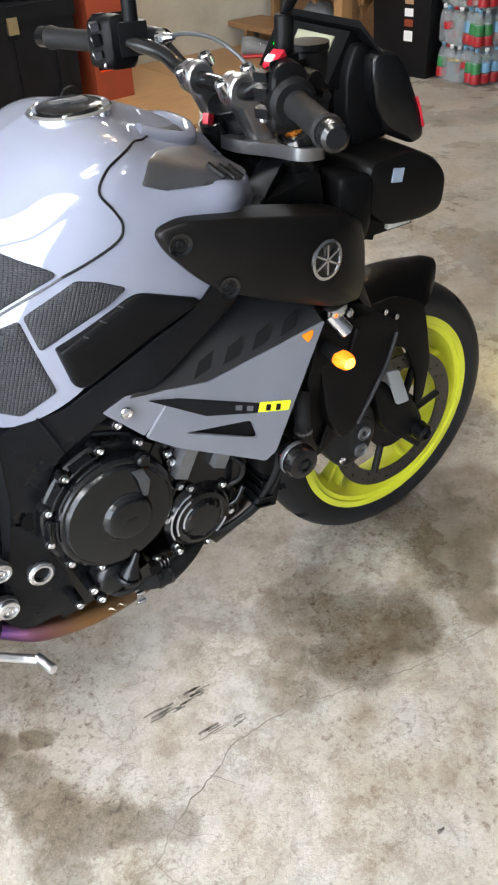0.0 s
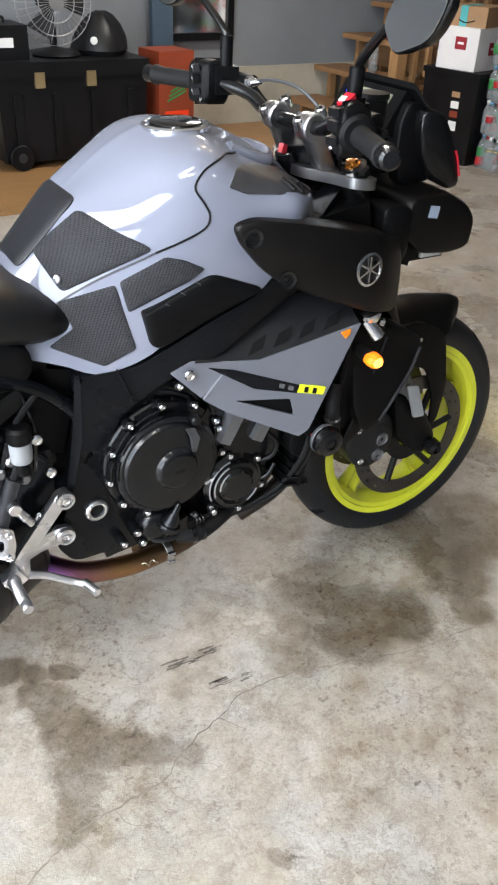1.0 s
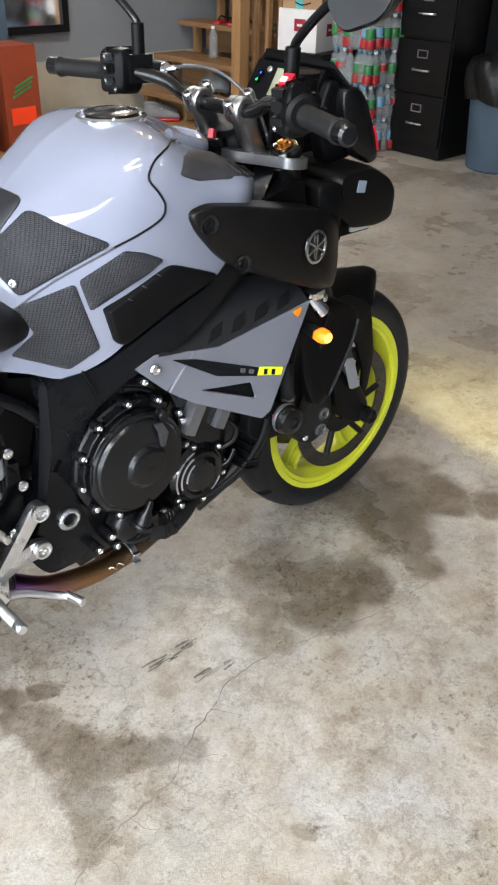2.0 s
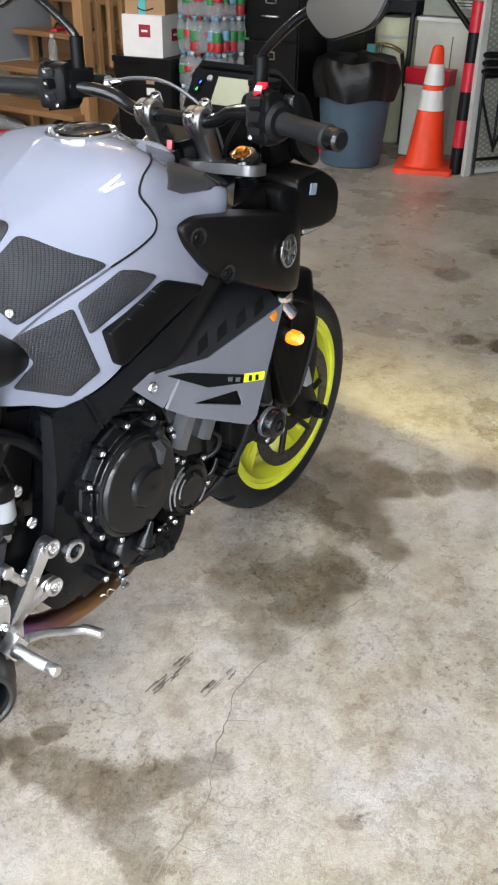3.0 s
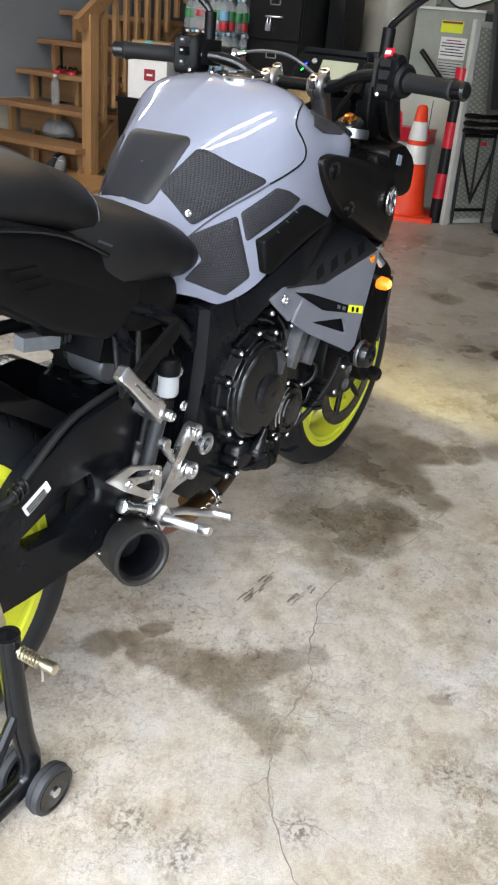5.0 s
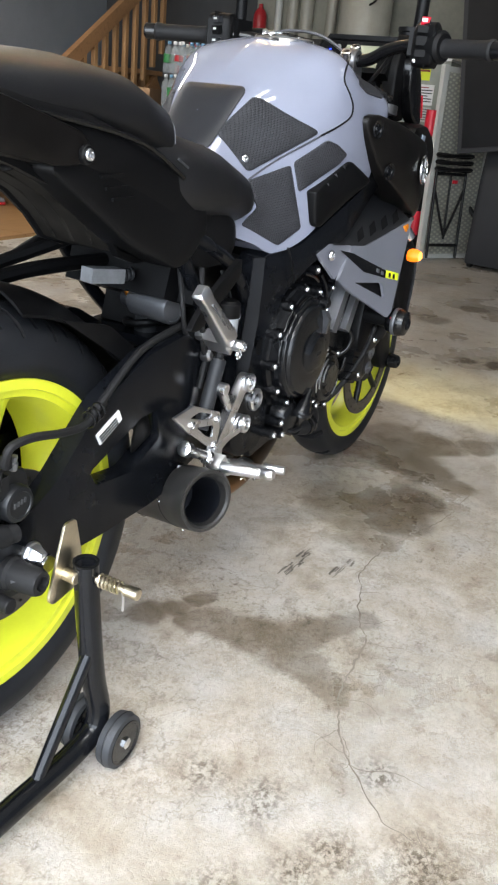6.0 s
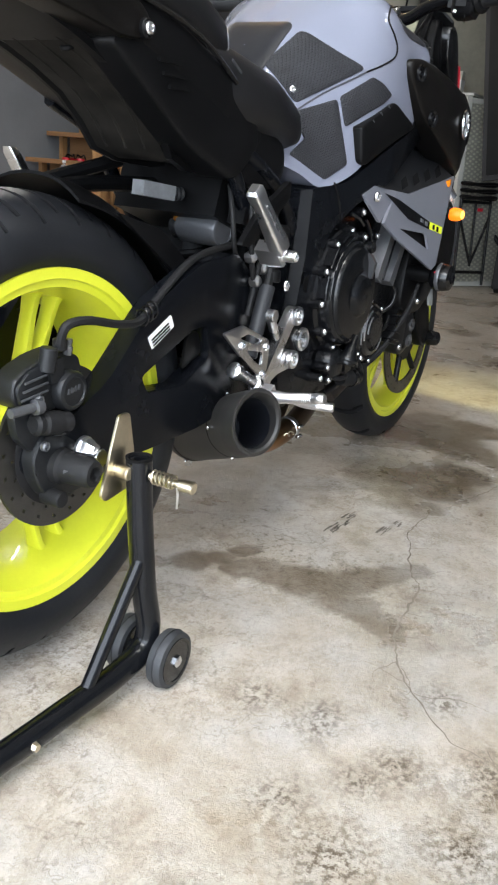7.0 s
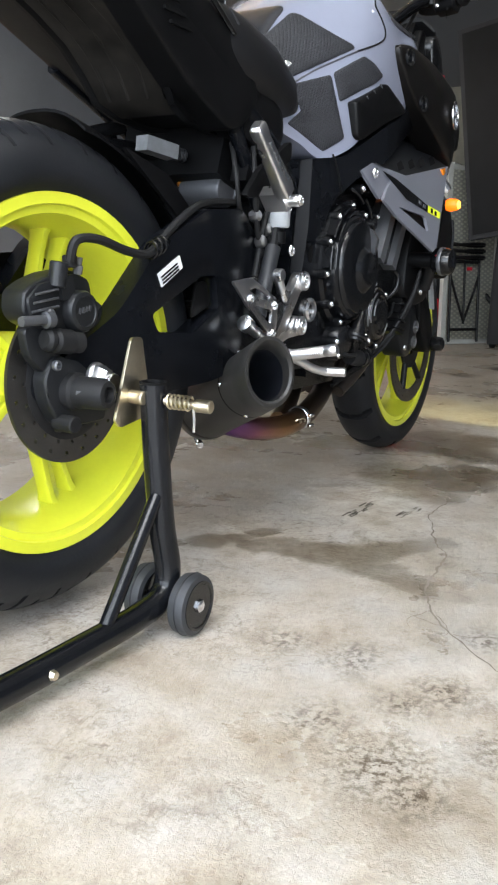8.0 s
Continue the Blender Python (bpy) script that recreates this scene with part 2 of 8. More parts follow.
M_cowl = plain("satin_brown_black_plastic", (0.0052, 0.0046, 0.0043), 0.33, 0, 0.25, 380, 0.2, 0.0004, spec=0.17)
M_frame = plain("black_frame_paint", (0.0042, 0.0048, 0.0064), 0.25, 0.0, 0.25, 300, 0.12, 0.0003, spec=0.20)
M_engine = plain("engine_black_paint", (0.005, 0.0052, 0.006), 0.24, 0.0, 0.3, 260, 0.2, 0.0005, spec=0.34)
M_clutch = plain("clutch_cover_satin_black", (0.0045, 0.005, 0.0062), 0.20, 0.0, 0.2, 260, 0.1, 0.0003, spec=0.4)
M_cast = plain("cast_aluminium_grey", (0.21, 0.215, 0.23), 0.42, 0.8, 0.25, 240, 0.3, 0.0005)
M_alu = plain("brushed_aluminium", (0.80, 0.80, 0.82), 0.28, 1.0, 0.10, 260, 0.1, 0.0003)
M_satin = plain("satin_silver_casting", (0.46, 0.46, 0.47), 0.33, 1.0, 0.15, 240, 0.2, 0.0004)
M_chrome = plain("bright_bolt_steel", (0.80, 0.80, 0.82), 0.16, 1.0, 0.1, 200, 0.05, 0.0002)
M_rubber = plain("black_rubber", (0.010, 0.010, 0.0108), 0.6, 0, 0.3, 200, 0.4, 0.0006, spec=0.25)
M_tyre = plain("tyre_rubber", (0.0115, 0.0125, 0.015), 0.48, 0, 0.35, 160, 0.35, 0.0006, spec=0.34)
M_yellow = plain("fluorescent_yellow_paint", (0.75, 0.775, 0.045), 0.36, 0, 0.07, 180, 0.05, 0.0003, 0.4)
M_yelldecal = plain("fluorescent_yellow_decal", (0.72, 0.80, 0.02), 0.4, 0, 0.04, 200, 0.0)
M_pad = textured_grip("rubber_tank_pad", (0.030, 0.031, 0.036), 300, 0.5, 0.8, 0.001)
M_padsm = plain("smooth_tank_pad", (0.016, 0.017, 0.0205), 0.45, 0, 0.15, 700, 0.5, 0.0006, spec=0.4)
M_seat = plain("black_seat_vinyl", (0.0075, 0.0075, 0.0085), 0.44, 0, 0.25, 520, 0.5, 0.0006, spec=0.34)
M_disc = plain("brake_disc_steel", (0.11, 0.105, 0.10), 0.4, 0.9, 0.2, 300, 0.25, 0.0003)
M_discblk = plain("dark_disc_carrier", (0.012, 0.012, 0.013), 0.45, 0.3, spec=0.3)
M_caliper = plain("caliper_grey_black", (0.0155, 0.0165, 0.0185), 0.42, 0.3, 0.25, 200, 0.3, 0.0005, spec=0.4)
M_muffler = plain("dark_titanium_can", (0.034, 0.033, 0.032), 0.42, 0.3, 0.2, 220, 0.15, 0.0004)
M_carbon = plain("black_inner_pipe", (0.003, 0.003, 0.0033), 0.6, 0.0, spec=0.15)
M_zinc = plain("yellow_zinc_plate", (0.64, 0.57, 0.43), 0.3, 1.0, 0.25, 120, 0.1, 0.0003)
M_standblk = plain("stand_black_paint", (0.0055, 0.006, 0.0075), 0.20, 0.0, 0.35, 180, 0.15, 0.0004, 0.15, spec=0.26)
M_orange_lamp = glow("lit_orange_indicator", (1.0, 0.17, 0.006), 0.95)
M_orange_lens = plain("orange_lens", (0.75, 0.22, 0.01), 0.2, 0, 0.1, 100, 0, coat=0.6)
M_red = plain("red_plastic", (0.55, 0.012, 0.03), 0.35, 0, 0.15)
M_white = plain("white_print", (0.78, 0.78, 0.78), 0.5, 0, 0.06)
M_ductp = plain("dark_grey_gloss_duct", (0.034, 0.034, 0.038), 0.42, 0, 0.15, 200, 0.03, 0.0002, 0.12)
M_marker = plain("pale_blue_marker", (0.30, 0.36, 0.46), 0.3, 0, 0.1)
M_castor = plain("dusty_castor_rubber", (0.030, 0.032, 0.036), 0.55, 0, 0.45, 60, 0.3)
M_lcd = plain("unlit_lcd_glass", (0.30, 0.30, 0.21), 0.2, 0, 0.08, 80, 0, coat=0.8)
M_blueled = glow("lit_blue_led", (0.02, 0.05, 1.0), 4.0)
M_greenled = glow("lit_green_led", (0.02, 0.9, 0.1), 2.5)
M_gold = plain("gold_anodised", (0.62, 0.24, 0.04), 0.28, 1.0, 0.1)
M_mirror = plain("mirror_glass", (0.92, 0.92, 0.92), 0.03, 1.0, 0.01, 50, 0)
# lighter copy of the frame paint, with the facet's caught light in it
M_litfacet = plain("lit_frame_facet", (0.0080, 0.0085, 0.010), 0.50, 0.0, 0.2, 300, 0.15, 0.0003, spec=0.16)
M_casing = plain("dull_cast_alloy", (0.115, 0.118, 0.128), 0.38, 0.6, 0.25, 240, 0.3, 0.0005)
M_grooveshade = plain("shaded_groove_rubber", (0.008, 0.008, 0.009), 0.75, 0, 0.2, 160, 0.2, 0.0004, spec=0.12)
M_greymesh = plain("grey_mesh_fabric", (0.20, 0.205, 0.215), 0.7, 0, 0.35, 160, 0.5, 0.001)
M_bore = plain("dark_blue_grey_bore", (0.014, 0.016, 0.022), 0.5, 0.3, 0.3, 90, 0.2, spec=0.3)
M_seam = plain("shadowed_grey_groove", (0.055, 0.057, 0.068), 0.45, 0, 0.1)
M_under = plain("dusty_dark_plastic", (0.013, 0.0115, 0.0098), 0.70, 0, 0.85, 30, 0.4, 0.001, 0, 14, spec=0.15)
M_resv = plain("translucent_white_plastic", (0.36, 0.38, 0.40), 0.4, 0, 0.1)


def heat_pipe(name):
    """Titanium pipe, straw and purple where the heat has tinted it."""
    m, t, p = nodes_of(name)
    co = t.nodes.new("ShaderNodeTexCoord").outputs["Object"]
    sep = t.nodes.new("ShaderNodeSeparateXYZ")
    t.links.new(co, sep.inputs[0])
    n = link_noise(t, 8, 3, 0.5, co)
    a = t.nodes.new("ShaderNodeMath")
    a.operation = "MULTIPLY_ADD"
    t.links.new(n.outputs[0], a.inputs[0])
    a.inputs[1].default_value = 0.10
    t.links.new(sep.outputs[0], a.inputs[2])
    r = ramp(t, a.outputs[0], (0.40, (0.20, 0.10, 0.05)), (0.53, (0.085, 0.035, 0.25)), (0.60, (0.25, 0.10, 0.15)), (0.68, (0.34, 0.18, 0.075)), (0.80, (0.16, 0.105, 0.062)), (0.95, (0.07, 0.06, 0.055)))
    t.links.new(r.outputs[0], p.inputs["Base Color"])
    p.inputs["Metallic"].default_value, p.inputs["Roughness"].default_value = 0.9, 0.34
    return m


M_pipe = heat_pipe("heat_tinted_titanium")
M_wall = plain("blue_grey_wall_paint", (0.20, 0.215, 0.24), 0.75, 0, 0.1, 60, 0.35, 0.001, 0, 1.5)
# darker copy of the wall paint, holding the shade behind the stored things
M_wallshade = plain("shaded_wall_paint", (0.055, 0.057, 0.06), 0.75, 0, 0.12, 60, 0.35, 0.001, 0, 1.5)
M_stem = plain("painted_concrete_footing", (0.42, 0.39, 0.32), 0.8, 0, 0.15, 70, 0.5, 0.002, 0, 3)
M_ceil = plain("white_ceiling_paint", (0.45, 0.445, 0.43), 0.85, 0, 0.06, 60, 0.2)
M_stair = wood("orange_pine", (0.24, 0.122, 0.052), (0.33, 0.178, 0.08), 1)
M_rail = wood("pine_upright", (0.28, 0.148, 0.060), (0.38, 0.215, 0.094), 2)
M_ply = wood("varnished_plywood", (0.29, 0.155, 0.062), (0.36, 0.20, 0.082), 0, 0.4)
M_card = plain("brown_cardboard", (0.36, 0.22, 0.12), 0.85, 0, 0.12, 80, 0.2)
M_binblk = plain("black_tough_plastic", (0.0055, 0.0058, 0.007), 0.42, 0, 0.3, 200, 0.3, 0.0006, spec=0.22)
M_steelblk = plain("black_enamel_steel", (0.0045, 0.0045, 0.005), 0.4, 0.0, 0.3, 120, 0.1, spec=0.3)
M_cone = plain("traffic_orange_rubber", (0.86, 0.055, 0.012), 0.42, 0, 0.1, 90, 0.1)
M_reflect = plain("white_reflective_sleeve", (0.72, 0.72, 0.70), 0.35, 0, 0.06)
M_bluebin = plain("blue_grey_plastic_bin", (0.055, 0.09, 0.13), 0.5, 0, 0.12)
M_bag = plain("black_bag_film", (0.005, 0.005, 0.0055), 0.40, 0, 0.3, 60, 0.6, 0.004, spec=0.4)
M_paleyel = plain("pale_yellow_plastic", (0.66, 0.67, 0.46), 0.45, 0, 0.12)
M_palegrey = plain("pale_grey_paint", (0.52, 0.53, 0.50), 0.5, 0, 0.1)
M_whitebox = plain("white_carton", (0.72, 0.72, 0.73), 0.6, 0, 0.06)
M_darkgrey = plain("dark_grey_plastic", (0.022, 0.023, 0.026), 0.5, 0, 0.2, 200, 0.3, 0.0006, spec=0.35)
M_pet = clear("clear_bottle", (0.62, 0.67, 0.70), 0.04, 1.33, 0.36)
M_pet.node_tree.nodes["Principled BSDF"].inputs["Transmission Weight"].default_value = 0.42
M_deck = plain("dark_satin_vent_plastic", (0.0125, 0.013, 0.0145), 0.34, 0, 0.2, 300, 0.1, 0.0003, spec=0.3)
M_lblue = plain("blue_white_wrap", (0.17, 0.36, 0.55), 0.4, 0, 0.2)
M_lred = plain("red_wrap", (0.42, 0.018, 0.025), 0.4, 0, 0.2)
M_badge = plain("dark_red_print", (0.28, 0.015, 0.03), 0.5, 0, 0.15)
M_lgreen = plain("green_wrap", (0.035, 0.20, 0.06), 0.4, 0, 0.2)
M_teal = plain("teal_tape", (0.08, 0.42, 0.45), 0.45, 0, 0.1)
M_orangebox = plain("orange_red_carton", (0.223, 0.037, 0.012), 0.55, 0, 0.12)
M_brass = plain("brass_latch", (0.55, 0.44, 0.25), 0.4, 0.9, 0.2)
M_cage = plain("grey_fan_guard", (0.30, 0.30, 0.31), 0.4, 0.6, 0.1)
M_tube = glow("lit_tube", (1.0, 0.98, 0.94), 26.0)
M_indbulb = glow("lit_yellow_bulb", (1.0, 0.42, 0.05), 2.6)
M_bulb = glow("lit_warm_bulb", (1.0, 0.66, 0.32), 120.0)
M_ledpanel = glow("lit_added_panel", (0.97, 0.98, 1.0), 7.5)
M_drive = plain("driveway_concrete", (0.42, 0.41, 0.39), 0.8, 0, 0.12, 40, 0.3, 0.002, 0, 0.8)


def tread_plate(name):
    m, t, p = nodes_of(name)
    co = t.nodes.new("ShaderNodeTexCoord").outputs["Object"]
    v = t.nodes.new("ShaderNodeTexVoronoi")
    v.inputs["Scale"].default_value, v.inputs["Randomness"].default_value = 24, 0.0
    mp = t.nodes.new("ShaderNodeMapping")
    mp.inputs["Rotation"].default_value, mp.inputs["Scale"].default_value = (radians(45), 0, 0), (0.1, 1.0, 1.8)
    t.links.new(co, mp.inputs[0])
    t.links.new(mp.outputs[0], v.inputs["Vector"])
    c = ramp(t, v.outputs["Distance"], (0.2, (1.0,)), (0.4, (0.0,)))
    t.links.new(mix(t, "MIX", c.outputs[0], (0.42, 0.425, 0.37), (0.68, 0.68, 0.58)), p.inputs["Base Color"])
    p.inputs["Metallic"].default_value, p.inputs["Roughness"].default_value = 0.5, 0.4
    add_bump(t, p, c.outputs[0], 0.8, 0.003)
    return m


M_plate = tread_plate("aluminium_tread_plate")


# ---- mesh helpers ----
def part(name, bm, material, parent=None, label="", angle=38):
    """Links a bmesh as one mesh object, under a thing or a part."""
    me = bpy.data.meshes.new(name)
    bmesh.ops.recalc_face_normals(bm, faces=bm.faces)
    bm.to_mesh(me)
    bm.free()
    me.materials.append(material)
    me.polygons.foreach_set("use_smooth", [True] * len(me.polygons))
    me.set_sharp_from_angle(angle=radians(angle))
    ob = new(name, me)
    ob.parent = parent
    if label:
        tagged(ob, label)
    return ob


def share(name, me, m, parent):
    """One more object on a mesh that is already there."""
    ob = new(name, me)
    ob.parent = parent
    ob.matrix_basis = m
    return ob


def thing(name, label, category, m=None, group="", kind=""):
    ob = new(name)
    ob.empty_display_size = 0.05
    if m is not None:
        ob.matrix_basis = m
    return tagged(ob, label, category, group, kind)


def add(bm, verts, faces):
    vs = [bm.verts.new(v) for v in verts]
    for f in faces:
        try:
            bm.faces.new([vs[i] for i in f])
        except ValueError:
            pass
    return vs


def bevel(bm, verts, width, segs=2, angle=25):
    if width <= 0:
        return
    own = set(verts)
    es = [e for e in bm.edges if e.verts[0] in own and e.verts[1] in own and (len(e.link_faces) < 2 or e.calc_face_angle(0) > radians(angle))]
    bmesh.ops.bevel(bm, geom=es, offset=width, segments=segs, profile=0.6, affect="EDGES", clamp_overlap=True)


def box(bm, c, s, bev=0.004, rot=(0, 0, 0), taper=1.0):
    """A bevelled box at c of size s; taper narrows its top."""
    m = pose(*c, *rot)
    vs = []
    for z in (-0.5, 0.5):
        k = taper if z > 0 else 1.0
        for x, y in ((-0.5, -0.5), (0.5, -0.5), (0.5, 0.5), (-0.5, 0.5)):
            vs.append(m @ Vector((x * s[0] * k, y * s[1] * k, z * s[2])))
    v = add(bm, vs, [(3, 2, 1, 0), (4, 5, 6, 7), (0, 1, 5, 4), (1, 2, 6, 5), (2, 3, 7, 6), (3, 0, 4, 7)])
    bevel(bm, v, bev)
    return bm


def frame_of(d):
    """Two axes across a direction."""
    d = Vector(d).normalized()
    a = d.cross(Vector((0, 0, 1)) if abs(d.z) < 0.9 else Vector((1, 0, 0))).normalized()
    return a, d.cross(a).normalized(), d


def lathe(bm, profile, p=(0, 0, 0), d=(0, 0, 1), seg=32, closed=False, squash=1.0):
    """Turns (radius, height) round the axis d through p; ends are capped unless the profile is closed."""
    a, b, d = frame_of(d)
    p = Vector(p)
    rows = []
    for r, h in profile:
        rows.append([bm.verts.new(p + d * h + (a * math.cos(2 * math.pi * k / seg) + b * squash * math.sin(2 * math.pi * k / seg)) * max(r, 1e-4)) for k in range(seg)])
    pairs = list(zip(rows, rows[1:])) + ([(rows[-1], rows[0])] if closed else [])
    for r0, r1 in pairs:
        for k in range(seg):
            bm.faces.new((r0[k], r0[(k + 1) % seg], r1[(k + 1) % seg], r1[k]))
    if not closed:
        bm.faces.new(rows[0][::-1])
        bm.faces.new(rows[-1])
    return bm


def rod(bm, p, q, r, r2=None, seg=16, bev=0.0015):
    p, q = Vector(p), Vector(q)
    n = (q - p).length
    r2 = r if r2 is None else r2
    e = min(bev, r * 0.4, r2 * 0.4)
    return lathe(bm, [(r - e, 0), (r, e), (r2, n - e), (r2 - e, n)], p, q - p, seg)


def smooth_path(pts, n=8):
    pts = [Vector(p) for p in pts]
    out = []
    for i in range(len(pts) - 1):
        a, b, c, d = pts[max(i - 1, 0)], pts[i], pts[i + 1], pts[min(i + 2, len(pts) - 1)]
        for k in range(n):
            t = k / n
            out.append(0.5 * (2 * b + (c - a) * t + (2 * a - 5 * b + 4 * c - d) * t * t + (3 * b - a - 3 * c + d) * t ** 3))
    return out + [pts[-1]]


def tube(bm, pts, r, seg=12, n=8, r2=None):
    """A round tube along a smooth path."""
    path = smooth_path(pts, n)
    a = None
    rows = []
    for i, p in enumerate(path):
        d = (path[min(i + 1, len(path) - 1)] - path[max(i - 1, 0)]).normalized()
        if a is None:
            a = frame_of(d)[0]
        a = (a - d * a.dot(d)).normalized()
        b = d.cross(a)
        rr = r if r2 is None else r + (r2 - r) * i / (len(path) - 1)
        rows.append([bm.verts.new(p + (a * math.cos(2 * math.pi * k / seg) + b * math.sin(2 * math.pi * k / seg)) * rr) for k in range(seg)])
    for r0, r1 in zip(rows, rows[1:]):
        for k in range(seg):
            bm.faces.new((r0[k], r0[(k + 1) % seg], r1[(k + 1) % seg], r1[k]))
    bm.faces.new(rows[0][::-1])
    bm.faces.new(rows[-1])
    return bm


def round_poly(pts, r=0.01, n=4):
    """A polygon with rounded corners."""
    out = []
    for i, p in enumerate(pts):
        p, a, b = Vector(p), Vector(pts[i - 1]), Vector(pts[(i + 1) % len(pts)])
        ra = min(r, 0.45 * (a - p).length, 0.45 * (b - p).length)
        s, e = p + (a - p).normalized() * ra, p + (b - p).normalized() * ra
        for k in range(n + 1):
            t = k / n
            out.append(s * (1 - t) ** 2 + p * 2 * t * (1 - t) + e * t * t)
    return out


def side_plate(bm, outline, y, depth, holes=(), r=0.012, bev=0.003):
    """A plate in the x-z plane: outline and holes of (x, z); y(x, z) its outer face, depth its thickness inward (+y)."""
    loops = [round_poly(o, rr) for o, rr in [(outline, r)] + [(h, 0.008) for h in holes]]
    fy = y if callable(y) else (lambda x, z: y)
    edges, start = [], len(bm.verts)
    mine = []
    for lp in loops:
        vs = [bm.verts.new((p[0], fy(p[0], p[1]), p[1])) for p in lp]
        mine += vs
        edges += [bm.edges.new((vs[i], vs[(i + 1) % len(vs)])) for i in range(len(vs))]
    got = bmesh.ops.triangle_fill(bm, use_beauty=True, use_dissolve=False, edges=edges, normal=(0, -1, 0))
    faces = [g for g in got["geom"] if isinstance(g, bmesh.types.BMFace)]
    ext = bmesh.ops.extrude_face_region(bm, geom=faces)
    nv = [g for g in ext["geom"] if isinstance(g, bmesh.types.BMVert)]
    for v in nv:
        v.co.y += depth
    if bev:
        rim = [e for e in bm.edges if e.verts[0] in set(mine) and e.verts[1] in set(mine) and len(e.link_faces) == 2 and e.calc_face_angle(0) > radians(40)]
        bmesh.ops.bevel(bm, geom=rim, offset=bev, segments=2, profile=0.6, affect="EDGES", clamp_overlap=True)
    return bm


def pillow(bm, outline, y, depth, bulge=0.01, r=0.02, side=-1, n=5):
    """A moulded cover in the x-z plane with rounded rim: outline of (x, z), y(x, z) the rim's outer face, swelling by bulge."""
    lp = round_poly(outline, r, 5)
    cx, cz = sum(p[0] for p in lp) / len(lp), sum(p[1] for p in lp) / len(lp)
    fy = y if callable(y) else (lambda x, z: y)
    rows = []
    for s, up in ((1.0, -depth), (1.0, -0.006), (0.985, -0.002), (0.95, 0.0), (0.8, 0.35), (0.55, 0.75), (0.28, 0.95)):
        o = up if up <= 0 else bulge * up
        rows.append([bm.verts.new((cx + (p[0] - cx) * s, side * (abs(fy(cx + (p[0] - cx) * s, cz + (p[1] - cz) * s)) + o), cz + (p[1] - cz) * s)) for p in lp])
    m = len(lp)
    for r0, r1 in zip(rows, rows[1:]):
        for k in range(m):
            bm.faces.new((r0[k], r0[(k + 1) % m], r1[(k + 1) % m], r1[k]))
    tip = bm.verts.new((cx, side * (abs(fy(cx, cz)) + bulge), cz))
    for k in range(m):
        bm.faces.new((rows[-1][k], rows[-1][(k + 1) % m], tip))
    bm.faces.new(rows[0][::-1])
    return bm


def loft(bm, rings, closed=True, caps=True):
    rows = [[bm.verts.new(p) for p in ring] for ring in rings]
    m = len(rows[0])
    for r0, r1 in zip(rows, rows[1:]):
        for k in range(m if closed else m - 1):
            bm.faces.new((r0[k], r0[(k + 1) % m], r1[(k + 1) % m], r1[k]))
    if caps and closed:
        bm.faces.new(rows[0][::-1])
        bm.faces.new(rows[-1])
    return bm


def super_ring(x, cy, cz, ry, rz, n=28, power=2.6):
    """A rounded-box ring across x."""
    out = []
    for k in range(n):
        a = 2 * math.pi * k / n
        c, s = math.cos(a), math.sin(a)
        out.append((x, cy + ry * math.copysign(abs(c) ** (2 / power), c), cz + rz * math.copysign(abs(s) ** (2 / power), s)))
    return out


def bolt_mesh():
    bm = bmesh.new()
    lathe(bm, [(1.0, 0), (1.0, 0.25), (0.86, 0.5), (0.5, 0.62), (0.46, 0.35), (0.05, 0.3)], seg=12)
    me = bpy.data.meshes.new("bolt")
    bm.to_mesh(me)
    bm.free()
    me.materials.append(M_chrome)
    return me


BOLT = bolt_mesh()


def bolt(parent, p, d=(0, -1, 0), r=0.007):
    q = Vector(d).to_track_quat("Z", "Y").to_matrix().to_4x4()
    return share("bolt", BOLT, Matrix.Translation(p) @ q @ Matrix.Scale(r, 4), parent)


def B():
    return bmesh.new()


# ---- the garage ----
def slab(name, lo, hi, material, label, category, bev=0.0):
    bm = box(B(), [(a + b) / 2 for a, b in zip(lo, hi)], [b - a for a, b in zip(lo, hi)], bev)
    return tagged(part(name, bm, material), label, category, kind="structure")


X0, X1, Y0, Y1, H = -2.6, 6.2, -3.4, 4.5, 2.65
slab("floor", (X0, Y0, -0.15), (X1, Y1, 0), M_floor, "worn stained concrete garage floor slab", "floor")
bm = B()
add(bm, [(-400, -400, -0.16), (400, -400, -0.16), (400, 400, -0.16), (-400, 400, -0.16)], [(0, 1, 2, 3)])
tagged(part("ground", bm, M_drive), "pale concrete driveway and ground outside", "ground", kind="structure")
slab("wall_north", (X0 - 0.15, Y1 + 0.02, 0.43), (X1 + 0.15, Y1 + 0.15, H), M_wall, "blue-grey painted garage wall", "wall")
slab("trim", (X0 - 0.15, Y1, -0.15), (X1 + 0.15, Y1 + 0.15, 0.43), M_stem, "cream painted concrete footing below the wall", "footing", 0.004)
slab("wall_east", (X1, Y0 - 0.15, -0.15), (X1 + 0.15, Y1, H), M_wallshade, "garage wall behind the stored things, with shade in its paint", "wall")
slab("wall_south", (X0 - 0.15, Y0 - 0.15, -0.15), (X1, Y0, H), M_wall, "grey painted garage side wall", "wall")
slab("wall_west", (X0 - 0.15, 1.6, -0.15), (X0, Y1, H), M_wall, "grey painted wall beside the open garage door", "wall")
slab("wall_west_lintel", (X0 - 0.15, Y0, 2.46), (X0, 1.6, H), M_wall, "lintel above the open garage door", "wall")
slab("ceiling", (X0 - 0.15, Y0 - 0.15, H), (X1 + 0.15, Y1 + 0.15, H + 0.12), M_ceil, "white painted garage ceiling", "ceiling")


